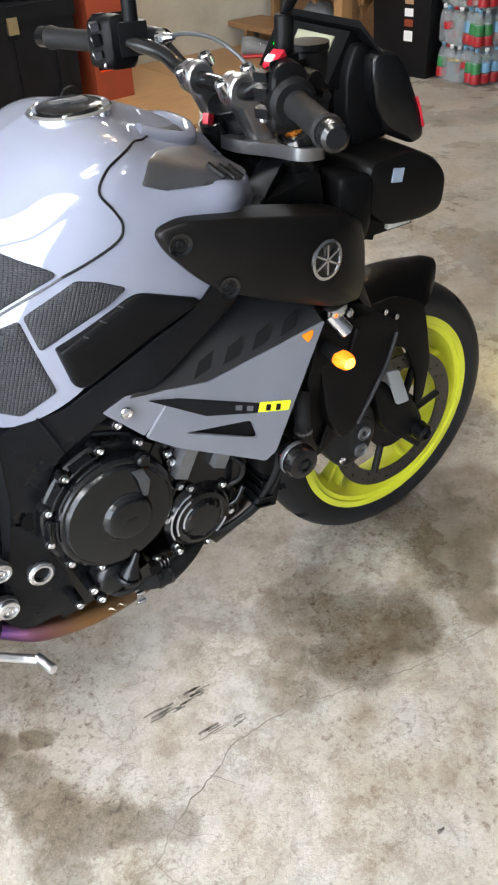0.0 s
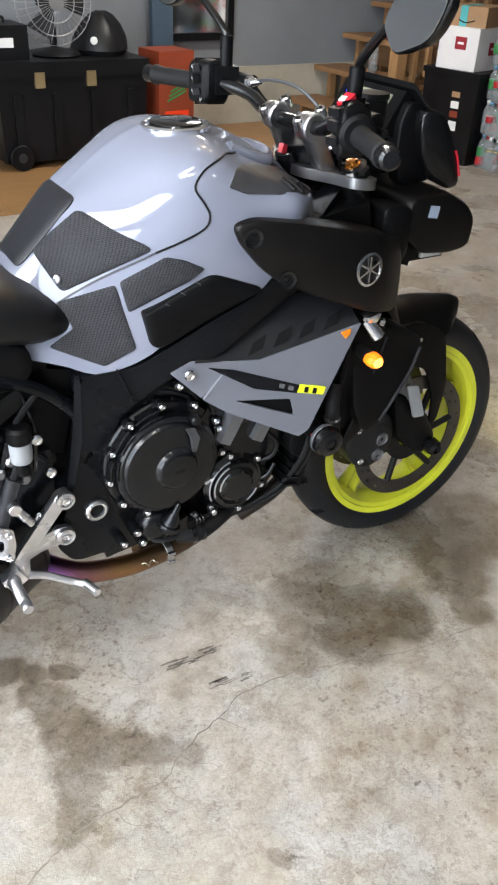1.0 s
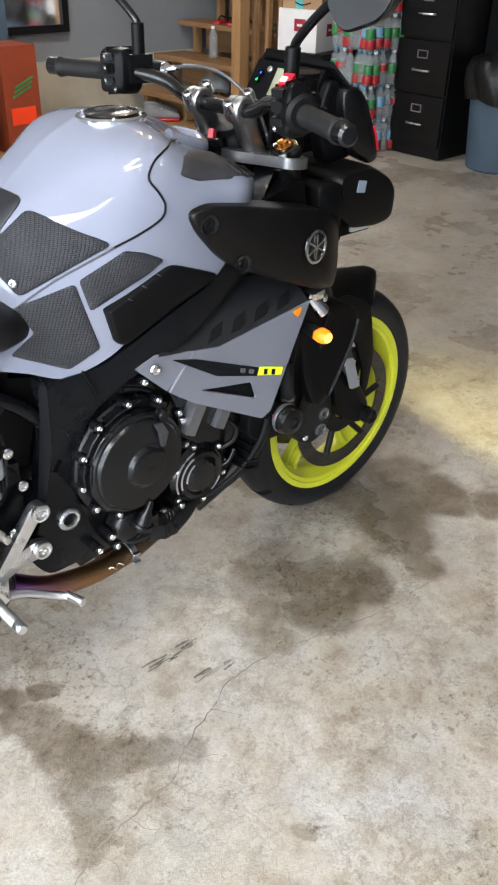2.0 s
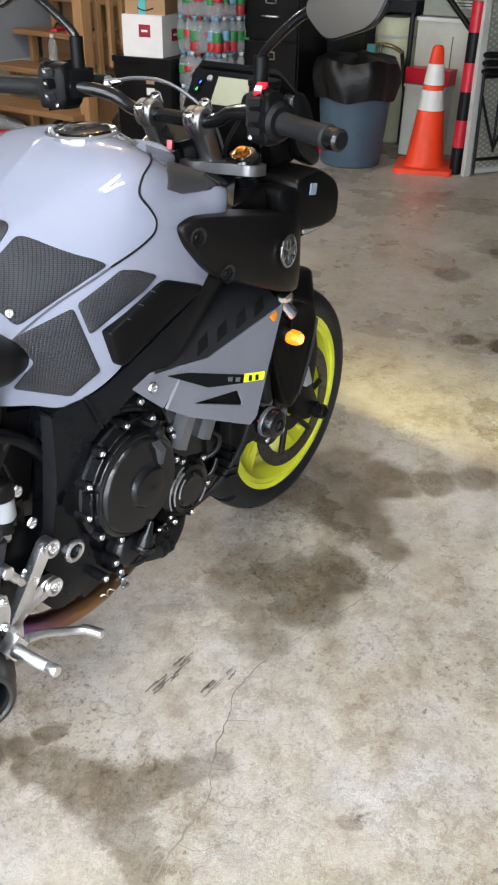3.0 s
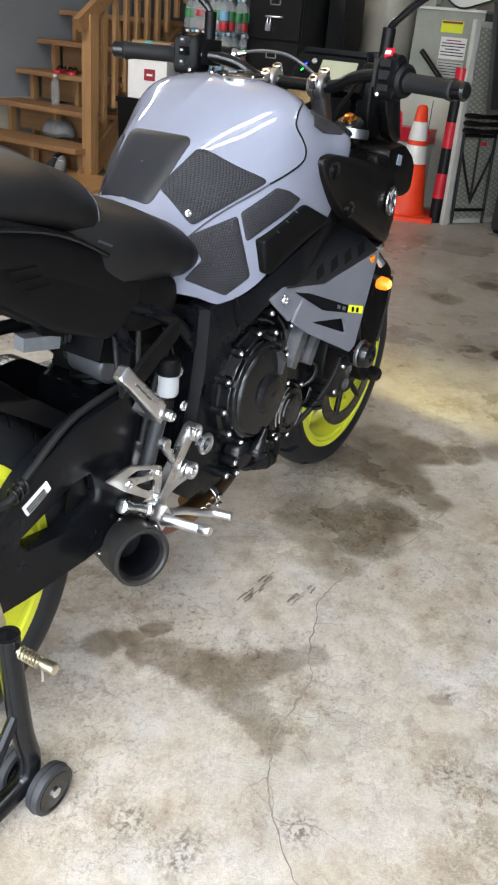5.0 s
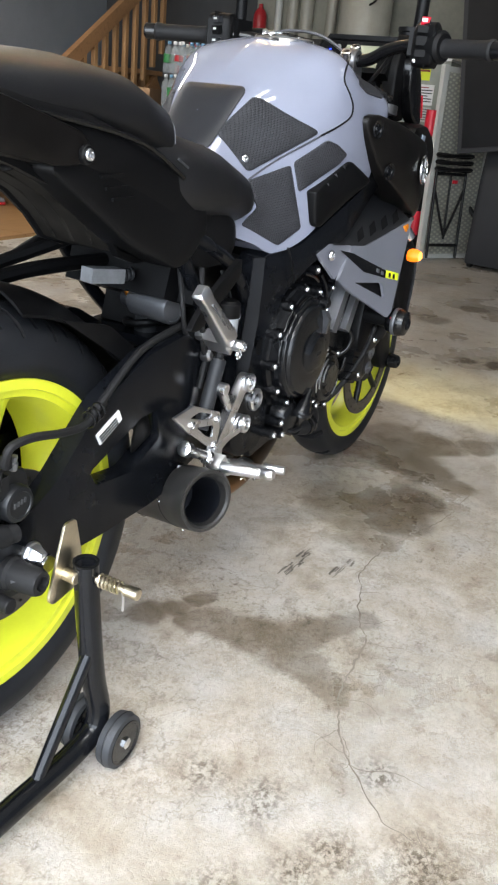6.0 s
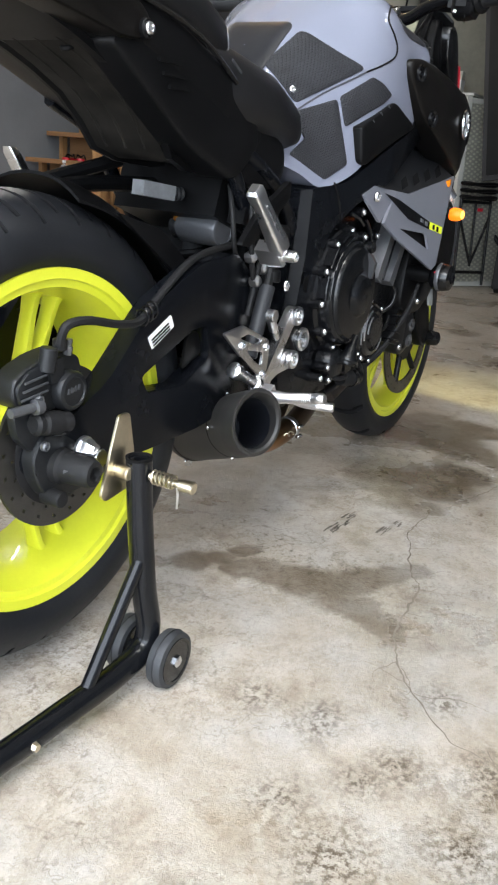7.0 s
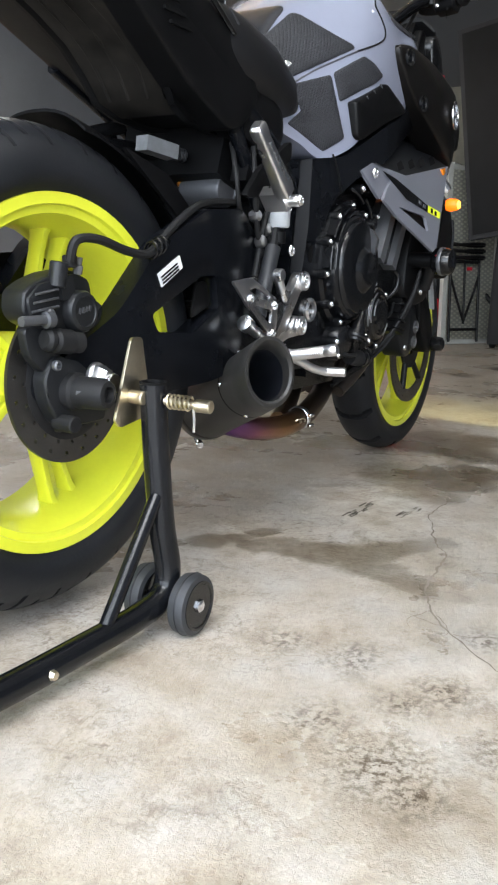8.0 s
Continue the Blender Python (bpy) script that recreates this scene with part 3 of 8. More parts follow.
# ceiling lamps
def tube_fixture(x, y, turn, group):
    th = thing("ceiling_light", "long white ceiling light with lit tubes, out of view", "light", pose(x, y, H, 0, 0, turn), group)
    part("housing", box(B(), (0, 0, -0.03), (0.80, 0.17, 0.06), 0.008), M_palegrey, th)
    for dy in (-0.045, 0.045):
        part("tube", rod(B(), (-0.36, dy, -0.075), (0.36, dy, -0.075), 0.014), M_tube, th)
    return th


tube_fixture(0.32, -0.75, 10, "ceiling lights")
tube_fixture(0.25, -1.12, -20, "ceiling lights")
# this fixture is added to go with the fill over the chest side
tube_fixture(2.7, 2.9, 0, "ceiling lights")
# four unseen panels, added to put a white patch on the tank
for px, py in ((-2.12, -0.45), (-2.12, -1.68), (-1.44, -0.45), (-1.44, -1.68)):
    lp_ = thing("added_panel_light", "flat white unseen ceiling panel, lit, added for a reflection on the tank", "light", pose(px, py, H, 0, 0, 90), "ceiling lights")
    part("housing", box(B(), (0, 0, -0.025), (1.24, 0.64, 0.05), 0.008), M_palegrey, lp_)
    part("diffuser", box(B(), (0, 0, -0.055), (1.18, 0.58, 0.012), 0.003), M_ledpanel, lp_)
for bx, by in ((2.05, 1.15), (2.25, 0.9)):
    th = thing("ceiling_bulb", "bare lit warm bulb in a ceiling socket", "light", pose(bx, by, H), "ceiling bulbs")
    part("socket", rod(B(), (0, 0, 0), (0, 0, -0.05), 0.025), M_white, th)
    part("bulb", lathe(B(), [(0.012, 0), (0.018, 0.02), (0.03, 0.055), (0.024, 0.08), (0.006, 0.092)], (0, 0, -0.05), (0, 0, -1), 20), M_bulb, th)

# a crack that wanders across the slab
CRACK = [(0.16, -0.63), (0.235, -0.555), (0.285, -0.520), (0.36, -0.482), (0.45, -0.468), (0.545, -0.462), (0.605, -0.425), (0.69, -0.394), (0.785, -0.366), (0.90, -0.374), (1.00, -0.403), (1.10, -0.432), (1.21, -0.457), (1.34, -0.462)]
rnd = random.Random(4)
bm = B()
pts = smooth_path([(x, y, 0) for x, y in CRACK], 9)
rows, drift = [], 0.0
for i, p in enumerate(pts):
    drift = drift * 0.6 + rnd.uniform(-0.0032, 0.0032)
    j = Vector((0, drift, 0.0012))
    w = rnd.uniform(0.0008, 0.0026) * (1.0 if i < 62 else 0.65)
    rows.append((bm.verts.new(p + j + Vector((0, w, 0))), bm.verts.new(p + j - Vector((0, w, 0)))))
for a, b in zip(rows, rows[1:]):
    bm.faces.new((a[0], b[0], b[1], a[1]))
M_crack = plain("dirt_filled_crack", (0.24, 0.208, 0.17), 0.9, 0, 0.3, 90, 0.3)
tagged(part("floor_crack", bm, M_crack), "thin dirt-filled crack across the concrete floor", "crack", kind="stuff")

# side cracks that branch from it
bm = B()
for x, y, a, n in ((0.25, -0.545, 70, 12), (0.36, -0.482, -50, 14), (0.30, -0.51, 150, 10), (0.545, -0.462, -80, 16), (0.60, -0.43, -70, 12), (0.235, -0.555, -100, 16), (0.94, -0.385, 40, 12), (0.45, -0.468, -95, 12), (0.285, -0.52, -130, 14), (0.17, -0.68, -150, 16), (0.10, -0.735, 200, 14), (0.16, -0.63, -120, 12), (0.70, -0.39, -40, 10), (0.40, -0.475, 120, 9)):
    p, prev = Vector((x, y, 0.0012)), None
    for k in range(n):
        d = Vector((math.cos(radians(a)), math.sin(radians(a)), 0))
        e = Vector((-d.y, d.x, 0)) * 0.0008 * (1 - k / n)
        cur = (bm.verts.new(p + e), bm.verts.new(p - e))
        if prev:
            bm.faces.new((prev[0], cur[0], cur[1], prev[1]))
        prev, p, a = cur, p + d * rnd.uniform(0.006, 0.013), a + rnd.uniform(-26, 26)
tagged(part("floor_crack", bm, M_crack), "hairline cracks branching across the concrete floor", "crack", kind="stuff")

# dark rubber scuffs: bundles of short strokes
bm = B()
for x, y, n, ln, wide in ((0.705, -0.230, 9, 0.045, 0.012), (0.775, -0.228, 8, 0.040, 0.010), (0.74, -0.245, 5, 0.030, 0.012), (0.755, -0.318, 7, 0.045, 0.012), (0.81, -0.33, 4, 0.025, 0.008), (0.94, -0.70, 3, 0.018, 0.003), (0.71, -0.93, 3, 0.014, 0.004), (2.7, -0.28, 7, 0.06, 0.03), (2.72, -0.07, 4, 0.04, 0.02)):
    a = radians(-3)
    u, v = Vector((math.cos(a), math.sin(a), 0)), Vector((-math.sin(a), math.cos(a), 0))
    for k in range(n):
        l, w = ln * rnd.uniform(0.35, 0.8), rnd.uniform(0.0012, 0.0034)
        c = Vector((x, y, 0.001)) + v * rnd.uniform(-wide, wide) + u * rnd.uniform(-ln, ln) * 0.45
        lo = [c + u * (l * (k2 / 4 - 0.5)) + v * (w * rnd.uniform(0.3, 1.1)) for k2 in range(5)]
        hi = [c + u * (l * (k2 / 4 - 0.5)) - v * (w * rnd.uniform(0.3, 1.1)) for k2 in reversed(range(5))]
        add(bm, [c - u * l * 0.62] + lo + [c + u * l * 0.6] + hi, [tuple(range(12))])
M_scuff = plain("rubber_scuff", (0.19, 0.17, 0.145), 0.8, 0, 0.4, 90, 0.2)
tagged(part("floor_scuff", bm, M_scuff), "short dark rubber scuffs on the concrete", "scuff", kind="stuff")

# a low varnished wooden deck in front of the wall
bm = B()
deck = thing("wood_deck", "low varnished plywood deck along the wall", "deck", kind="structure")
for k in range(4):
    part("plank", box(B(), (0.9 + 0.98 * k, 3.71, 0.012), (0.976, 1.56, 0.022), 0.003), M_ply, deck)


# ---- wooden stair ----
def stair():
    th = thing("wooden_stair", "pine stair with open treads and a railing", "stair")
    for i in range(5):
        x, z = 4.16 + 0.26 * i, 0.185 + 0.225 * i
        part("tread", box(B(), (x + 0.15, 3.93, z), (0.31, 1.10, 0.036), 0.005), M_stair, th)
        part("riser", box(B(), (x + 0.27, 3.93, z - 0.115), (0.02, 1.04, 0.19), 0.003), M_stair, th)
        for y in (3.44, 3.93, 4.42):
            part("bracket", box(B(), (x + 0.14, y, z / 2 - 0.009 + 0.011), (0.06, 0.04, z - 0.04), 0.003), M_rail, th)
    part("newel_post", box(B(), (4.31, 3.37, 0.56), (0.085, 0.085, 1.07), 0.006), M_rail, th)
    for i in range(9):
        x = 4.46 + 0.125 * i
        z0, z1 = 0.15 + (x - 4.2) * 0.86, 1.08 + (x - 4.31) * 0.67
        part("baluster", box(B(), (x, 3.37, (z0 + z1) / 2), (0.036, 0.036, z1 - z0), 0.003), M_rail, th)
    part("handrail", box(B(), (4.86, 3.37, 1.47), (1.62, 0.055, 0.095), 0.01, (0, -33.8, 0)), M_stair, th)
    part("stringer", box(B(), (4.82, 3.41, 0.44), (1.75, 0.03, 0.16), 0.003, (0, -40.7, 0)), M_stair, th)
    return th


stair()


def sandal(x, y, z, turn, color, label):
    th = thing("sandal", label, "shoe", pose(x, y, z, 0, 0, turn), "shoes on the stair")
    sole = [(-0.12, -0.03), (-0.05, -0.032), (0.06, -0.046), (0.12, -0.03), (0.13, 0.0), (0.12, 0.03), (0.05, 0.042), (-0.05, 0.032), (-0.12, 0.03)]
    lp = round_poly(sole, 0.02)
    bm = loft(B(), [[(p[0], p[1], h) for p in lp] for h in (0, 0.018)])
    part("sole", bm, color, th)
    part("strap", tube(B(), [(0.0, -0.04, 0.015), (0.04, -0.025, 0.045), (0.08, 0.0, 0.03), (0.04, 0.025, 0.045), (0.0, 0.036, 0.015)], 0.006, 8), M_binblk, th)
    return th


def trainer(x, y, z, turn, color, label, sole_color):
    th = thing("trainer", label, "shoe", pose(x, y, z, 0, 0, turn), "shoes on the stair")
    bm = loft(B(), [super_ring(a, 0, 0.012, b, 0.013, 16) for a, b in ((-0.13, 0.02), (-0.12, 0.035), (0, 0.04), (0.08, 0.047), (0.14, 0.03), (0.15, 0.012))])
    part("sole", bm, sole_color, th)
    bm = loft(B(), [super_ring(a, 0, 0.022 + h / 2, b, h / 2 + 0.006, 16, 2.2) for a, b, h in ((-0.128, 0.02, 0.06), (-0.11, 0.034, 0.085), (-0.04, 0.037, 0.08), (0.04, 0.04, 0.055), (0.11, 0.036, 0.035), (0.143, 0.015, 0.02))])
    part("upper", bm, color, th)
    for i in range(3):
        part("lace", tube(B(), [(0.01 + 0.022 * i, -0.025, 0.082 - 0.01 * i), (0.01 + 0.022 * i, 0, 0.092 - 0.01 * i), (0.01 + 0.022 * i, 0.025, 0.082 - 0.01 * i)], 0.003, 6), M_white, th)
    return th


sandal(4.80, 3.98, 0.654, 40, M_red, "red and black flip-flop on the stair tread")
sandal(4.82, 4.12, 0.654, 25, M_red, "red and black flip-flop on the stair tread")
trainer(4.10, 4.02, 0.024, -40, M_greymesh, "grey mesh trainer with a red sole beside the stair", M_lred)
trainer(4.20, 4.16, 0.024, -30, M_greymesh, "grey mesh trainer with a red sole beside the stair", M_lred)
trainer(4.13, 3.50, 0.024, 215, M_greymesh, "worn grey and black trainer under the stair tread", M_greymesh)
trainer(4.20, 3.62, 0.024, 205, M_darkgrey, "worn grey and black trainer under the stair tread", M_greymesh)
wbt = thing("water_bottle", "clear plastic water bottle on the stair tread", "bottle", pose(4.62, 4.00, 0.428))
part("body", lathe(B(), [(0.030, 0), (0.034, 0.006), (0.034, 0.07), (0.031, 0.078), (0.034, 0.086), (0.034, 0.15), (0.026, 0.178), (0.014, 0.195), (0.013, 0.205)], seg=20), M_pet, wbt)
part("cap", lathe(B(), [(0.0155, 0.203), (0.0155, 0.220), (0.013, 0.223)], seg=16), M_white, wbt)
pbg = thing("cloth_bundle", "grey bundle of cloth under the stair tread", "cloth", pose(4.58, 3.93, 0.203))
part("body", loft(B(), [[((0.11 * f + 0.010 * math.sin(3 * a + 20 * h)) * math.cos(a), (0.15 * f + 0.012 * math.cos(4 * a + 9 * h)) * math.sin(a), h + 0.006 * math.sin(5 * a)) for a in [2 * math.pi * k / 32 for k in range(32)]] for h, f in ((0.006, 0.85), (0.03, 1.0), (0.07, 0.95), (0.11, 0.7), (0.125, 0.35), (0.130, 0.08))]), M_greymesh, pbg)


# ---- cartons on the black bin ----
def carton(name, label, x, y, z, sx, sy, sz, turn, material):
    th = thing(name, label, "box", pose(x, y, z, 0, 0, turn))
    part("body", box(B(), (0, 0, sz / 2), (sx, sy, sz), 0.004), material, th)
    for s in (-1, 1):
        part("flap", box(B(), (0, s * sy / 4, sz + 0.003), (sx, sy / 2 - 0.003, 0.004), 0.001), material, th)
    return th


BINX, BINY, BINT = 4.70, 3.02, 8
binb = thing("storage_bin", "black plastic bin with stickers on its side", "bin", pose(BINX, BINY, 0, 0, 0, BINT))
part("body", box(B(), (0, 0, 0.275), (0.46, 0.42, 0.55), 0.02, taper=1.08), M_binblk, binb)
part("lid", box(B(), (0, 0, 0.568), (0.52, 0.47, 0.036), 0.012), M_binblk, binb)
for dz, mt, h in ((0.44, M_card, 0.035), (0.375, M_white, 0.045), (0.315, M_orangebox, 0.04), (0.24, M_white, 0.06)):
    part("sticker", box(B(), (-0.2395 - (dz - 0.275) * 0.03, -0.06, dz), (0.003, 0.065, h), 0.001, (0, -1.9, 0)), mt, binb, "plain printed sticker")
wb = carton("white_carton", "white carton with dark red printed badges", 4.66, 3.02, 0.588, 0.40, 0.30, 0.25, 12, M_whitebox)
for px, py, tz, lx, ly in ((-0.2025, -0.02, 0.16, 0.003, 0.085), (-0.02, -0.1525, 0.13, 0.09, 0.003)):
    part("printed_badge", box(B(), (px, py, tz), (lx, ly, 0.075), 0.001), M_badge, wb, "dark red printed badge")
    part("printed_badge", box(B(), (px - (0.002 if lx < 0.01 else 0), py - (0.002 if ly < 0.01 else 0), tz), (lx if lx < 0.01 else 0.05, ly if ly < 0.01 else 0.045, 0.014), 0.0), M_white, wb, "white band on the badge")
cb = carton("cardboard_box", "brown cardboard box with teal tape", 4.66, 3.03, 0.842, 0.36, 0.28, 0.115, 20, M_card)
part("tape", box(B(), (-0.1815, 0.02, 0.06), (0.003, 0.05, 0.117), 0.0), M_teal, cb, "teal packing tape")
part("tape", box(B(), (-0.06, 0.02, 0.121), (0.242, 0.05, 0.003), 0.0), M_teal, cb, "teal packing tape")
part("printed_curve", tube(B(), [(-0.1825, 0.05, 0.04), (-0.1835, 0.0, 0.025), (-0.1825, -0.06, 0.04)], 0.004, 6), M_binblk, cb, "dark printed curve")


# ---- stacked bottle packs ----
def bottle_meshes():
    prof = [(0.026, 0), (0.031, 0.006), (0.031, 0.055), (0.029, 0.062), (0.031, 0.07), (0.031, 0.125), (0.027, 0.15), (0.013, 0.178), (0.012, 0.19)]
    bm = lathe(B(), prof, seg=12)
    me = bpy.data.meshes.new("bottle")
    bm.to_mesh(me)
    bm.free()
    me.materials.append(M_pet)
    me.polygons.foreach_set("use_smooth", [True] * len(me.polygons))
    wraps = {}
    for key, mt, band in (("low", M_lred, (0.008, 0.060)), ("mid", M_lgreen, (0.066, 0.122)), ("blue", M_lblue, (0.070, 0.124)), ("red", M_lred, (0.080, 0.118)), ("gold", M_brass, (0.118, 0.128)),
                          ("cap", M_white, None), ("rcap", M_lred, None), ("bcap", M_lblue, None)):
        if band is None:
            bm = lathe(B(), [(0.0135, 0.186), (0.0135, 0.204), (0.012, 0.206)], seg=12)
        else:
            bm = lathe(B(), [(0.0316, band[0]), (0.0322, band[0] + 0.002), (0.0322, band[1] - 0.002), (0.0316, band[1])], seg=12)
        w = bpy.data.meshes.new("wrap")
        bm.to_mesh(w)
        bm.free()
        w.materials.append(mt)
        w.polygons.foreach_set("use_smooth", [True] * len(w.polygons))
        wraps[key] = w
    return me, wraps


BOTTLE, WRAPS = bottle_meshes()
rnd = random.Random(9)
for layer in range(6):
    for side in (0, 1):
        th = thing("bottle_pack", "shrink-wrapped pack of bottled drinks in a tall stack", "bottle pack",
                   pose(4.70, 2.62 - 0.19 * side, 0.212 * layer, 0, 0, -12 + rnd.uniform(-3, 3)), "stack of bottle packs")
        part("tray", box(B(), (0, 0.025 * side, 0.004), (0.29, 0.20 - 0.05 * side, 0.006), 0.001), M_pet, th)
        for i in range(5):
            for j in range(side, 4):
                if 0 < i < 4 and side < j < 3:
                    continue
                x, y = -0.13 + 0.065 * i, -0.085 + 0.0575 * j
                b = share("bottle", BOTTLE, pose(x, y, 0.007 + rnd.uniform(0, 0.006), rnd.uniform(-4, 4), rnd.uniform(-4, 4), rnd.uniform(0, 90)), th)
                printed = side == 1 or rnd.random() < 0.35
                keys = rnd.choice((("low", "mid"), ("low", "blue"), ("low", "mid"), ("blue",), ("mid",), ("red",), ())) if printed else (("red",) if rnd.random() < 0.18 else ("gold",) if rnd.random() < 0.2 else ())
                for key in keys:
                    share("label_band", WRAPS[key], pose(0, 0, 0), b)
                share("cap", WRAPS["bcap" if printed and i % 2 == 0 else "rcap" if rnd.random() < 0.12 else "cap"], pose(0, 0, 0), b)


# ---- filing cabinets ----
def filing_cabinet(x, y, drawers, label, lock=False):
    th = thing("filing_cabinet", label, "cabinet", pose(x, y, 0), "filing cabinets")
    part("body", box(B(), (0.31, 0, 0.70), (0.60, 0.42, 1.39), 0.005), M_steelblk, th)
    for k in range(drawers):
        z = 0.235 + 0.324 * k
        d = part("drawer", box(B(), (0.0, 0, z), (0.022, 0.40, 0.308), 0.005), M_steelblk, th)
        rim = B()
        for dy, dz, sy, sz in ((0, 0.0215, 0.080, 0.006), (0, -0.0215, 0.080, 0.006), (0.037, 0, 0.006, 0.049), (-0.037, 0, 0.006, 0.049)):
            box(rim, (-0.0135, dy, z + 0.075 + dz), (0.006, sy, sz), 0.001)
        part("label_holder", rim, M_alu, d, "bright metal label holder")
        part("handle", tube(B(), [(-0.01, -0.058, z - 0.02), (-0.03, -0.050, z - 0.02), (-0.03, 0.050, z - 0.02), (-0.01, 0.058, z - 0.02)], 0.0065, 8, 6), M_alu, d, "bright metal drawer handle")
        if lock and k == 3:
            lk = part("padlock", box(B(), (-0.03, 0.03, z - 0.085), (0.018, 0.036, 0.045), 0.005), M_alu, d, "steel padlock hanging from the handle")
            part("shackle", tube(B(), [(-0.03, 0.018, z - 0.064), (-0.03, 0.020, z - 0.030), (-0.03, 0.030, z - 0.020), (-0.03, 0.040, z - 0.030), (-0.03, 0.042, z - 0.064)], 0.003, 8, 4), M_alu, lk)
    return th


filing_cabinet(4.80, 2.17, 4, "tall black steel filing cabinet with a padlocked drawer", True)
loc = thing("steel_locker", "narrow black steel locker beside the filing cabinet", "cabinet", pose(5.16, 1.885, 0))
part("body", box(B(), (0.15, 0, 0.695), (0.28, 0.13, 1.39), 0.006), M_steelblk, loc)
part("door", box(B(), (0.0, 0, 0.70), (0.02, 0.12, 1.34), 0.004), M_steelblk, loc)
part("handle", tube(B(), [(-0.005, -0.04, 0.9), (-0.03, -0.04, 0.91), (-0.03, -0.04, 1.0), (-0.005, -0.04, 1.01)], 0.006, 8, 6), M_darkgrey, loc)

# blue bin with a black bag
bb = thing("waste_bin", "blue-grey plastic waste bin lined with a black bag", "bin", pose(4.98, 1.62, 0))
part("body", lathe(B(), [(0.19, 0), (0.20, 0.01), (0.235, 0.46), (0.25, 0.47), (0.25, 0.50), (0.235, 0.505)], seg=40), M_bluebin, bb)
bm = B()
rings = []
for h, r in ((0.42, 0.258), (0.47, 0.268), (0.53, 0.280), (0.59, 0.278), (0.645, 0.250), (0.668, 0.15), (0.665, 0.03)):
    rings.append([((r + 0.012 * math.sin(7 * a + 9 * h) + 0.009 * math.sin(15 * a + 30 * h)) * math.cos(a), (r + 0.012 * math.sin(7 * a + 9 * h) + 0.009 * math.cos(13 * a)) * math.sin(a), h + 0.012 * math.sin(5 * a)) for a in [2 * math.pi * k / 72 for k in range(72)]])
part("bag", loft(bm, rings), M_bag, bb, "crumpled black bag over the rim")

# traffic cone
cn = thing("traffic_cone", "orange traffic cone with two white reflective bands", "cone", pose(5.13, 1.145, 0, 0, 0, 20))
lp = [(0.19 * c, 0.19 * s) for c, s in ((-1, -1), (1, -1), (1, 1), (-1, 1))]
lp = round_poly(lp, 0.04)
part("base", loft(B(), [[(p[0], p[1], h) for p in lp] for h in (0, 0.026)] + [[(p[0] * 0.97, p[1] * 0.97, 0.032) for p in lp]]), M_cone, cn)


def cone_r(z):
    return 0.125 - (z - 0.03) * 0.128


part("body", lathe(B(), [(cone_r(0.03) + 0.02, 0.03), (cone_r(0.06) + 0.002, 0.06), (cone_r(0.73), 0.73), (cone_r(0.74) - 0.012, 0.745)], seg=40), M_cone, cn)
for a, b in ((0.37, 0.49), (0.52, 0.64)):
    part("reflective_band", lathe(B(), [(cone_r(a) + 0.001, a), (cone_r(a) + 0.0035, a + 0.002), (cone_r(b) + 0.0035, b - 0.002), (cone_r(b) + 0.001, b)], seg=40), M_reflect, cn, "white reflective band")

# striped bollard
sp = thing("striped_pole", "upright pole with red and black bands", "pole", pose(5.13, 0.925, 0, 0, 0, 0))
for k in range(6):
    part("band", rod(B(), (0, 0, 0.166 * k), (0, 0, 0.166 * (k + 1)), 0.039, seg=28, bev=0.001), M_binblk if k % 2 == 0 else M_red, sp)

# ramp of tread plate leaning upright, with its pale frame
rp = thing("loading_ramp", "aluminium tread-plate loading ramp standing on end", "ramp", pose(5.11, 0.845, 0, 0, 2, 60))
part("tread_plate", box(B(), (0.0, -0.26, 0.64), (0.006, 0.46, 1.20), 0.001), M_plate, rp)
for y in (0.0, -0.52):
    part("side_rail", box(B(), (0, y, 0.64), (0.035, 0.045, 1.28), 0.012), M_palegrey, rp, "pale grey side rail")
for z in (0.025, 0.45, 0.86, 1.255):
    part("cross_rail", box(B(), (0.02, -0.26, z), (0.03, 0.475, 0.04), 0.004), M_palegrey, rp, "pale grey cross rail")

# black folding cart before the ramp
fc = thing("folding_cart", "folded black steel cart leaning on the ramp", "cart", pose(5.10, 0.74, 0, 0, 4, 55))
for y in (0.06, -0.20):
    part("upright", tube(B(), [(0, y, 0.03), (0, y, 0.4), (0, y, 0.60), (0, y * 0.9, 0.63)], 0.010, 10, 4), M_steelblk, fc)
for z in (0.12, 0.60):
    part("cross_bar", rod(B(), (0, 0.06, z), (0, -0.20, z), 0.011, seg=10), M_steelblk, fc)
for z in (0.63, 0.675, 0.72):
    part("loop", tube(B(), [(-0.02 + 0.035 * math.sin(a), -0.07 + 0.155 * math.cos(a), z + 0.006 * math.sin(2 * a)) for a in [2 * math.pi * k / 20 for k in range(21)]], 0.0115, 8, 3), M_steelblk, fc, "black steel loop")
part("brace", tube(B(), [(0, 0.06, 0.50), (0, -0.01, 0.32), (0, -0.07, 0.18)], 0.009, 8, 4), M_steelblk, fc)
part("brace", tube(B(), [(0, -0.20, 0.50), (0, -0.13, 0.32), (0, -0.07, 0.18)], 0.009, 8, 4), M_steelblk, fc)
part("prop", rod(B(), (0, -0.07, 0.60), (0, -0.07, 0.16), 0.008, seg=10), M_steelblk, fc)
part("clip", box(B(), (-0.015, -0.10, 0.55), (0.02, 0.03, 0.022), 0.004), M_red, fc, "red plastic clip")

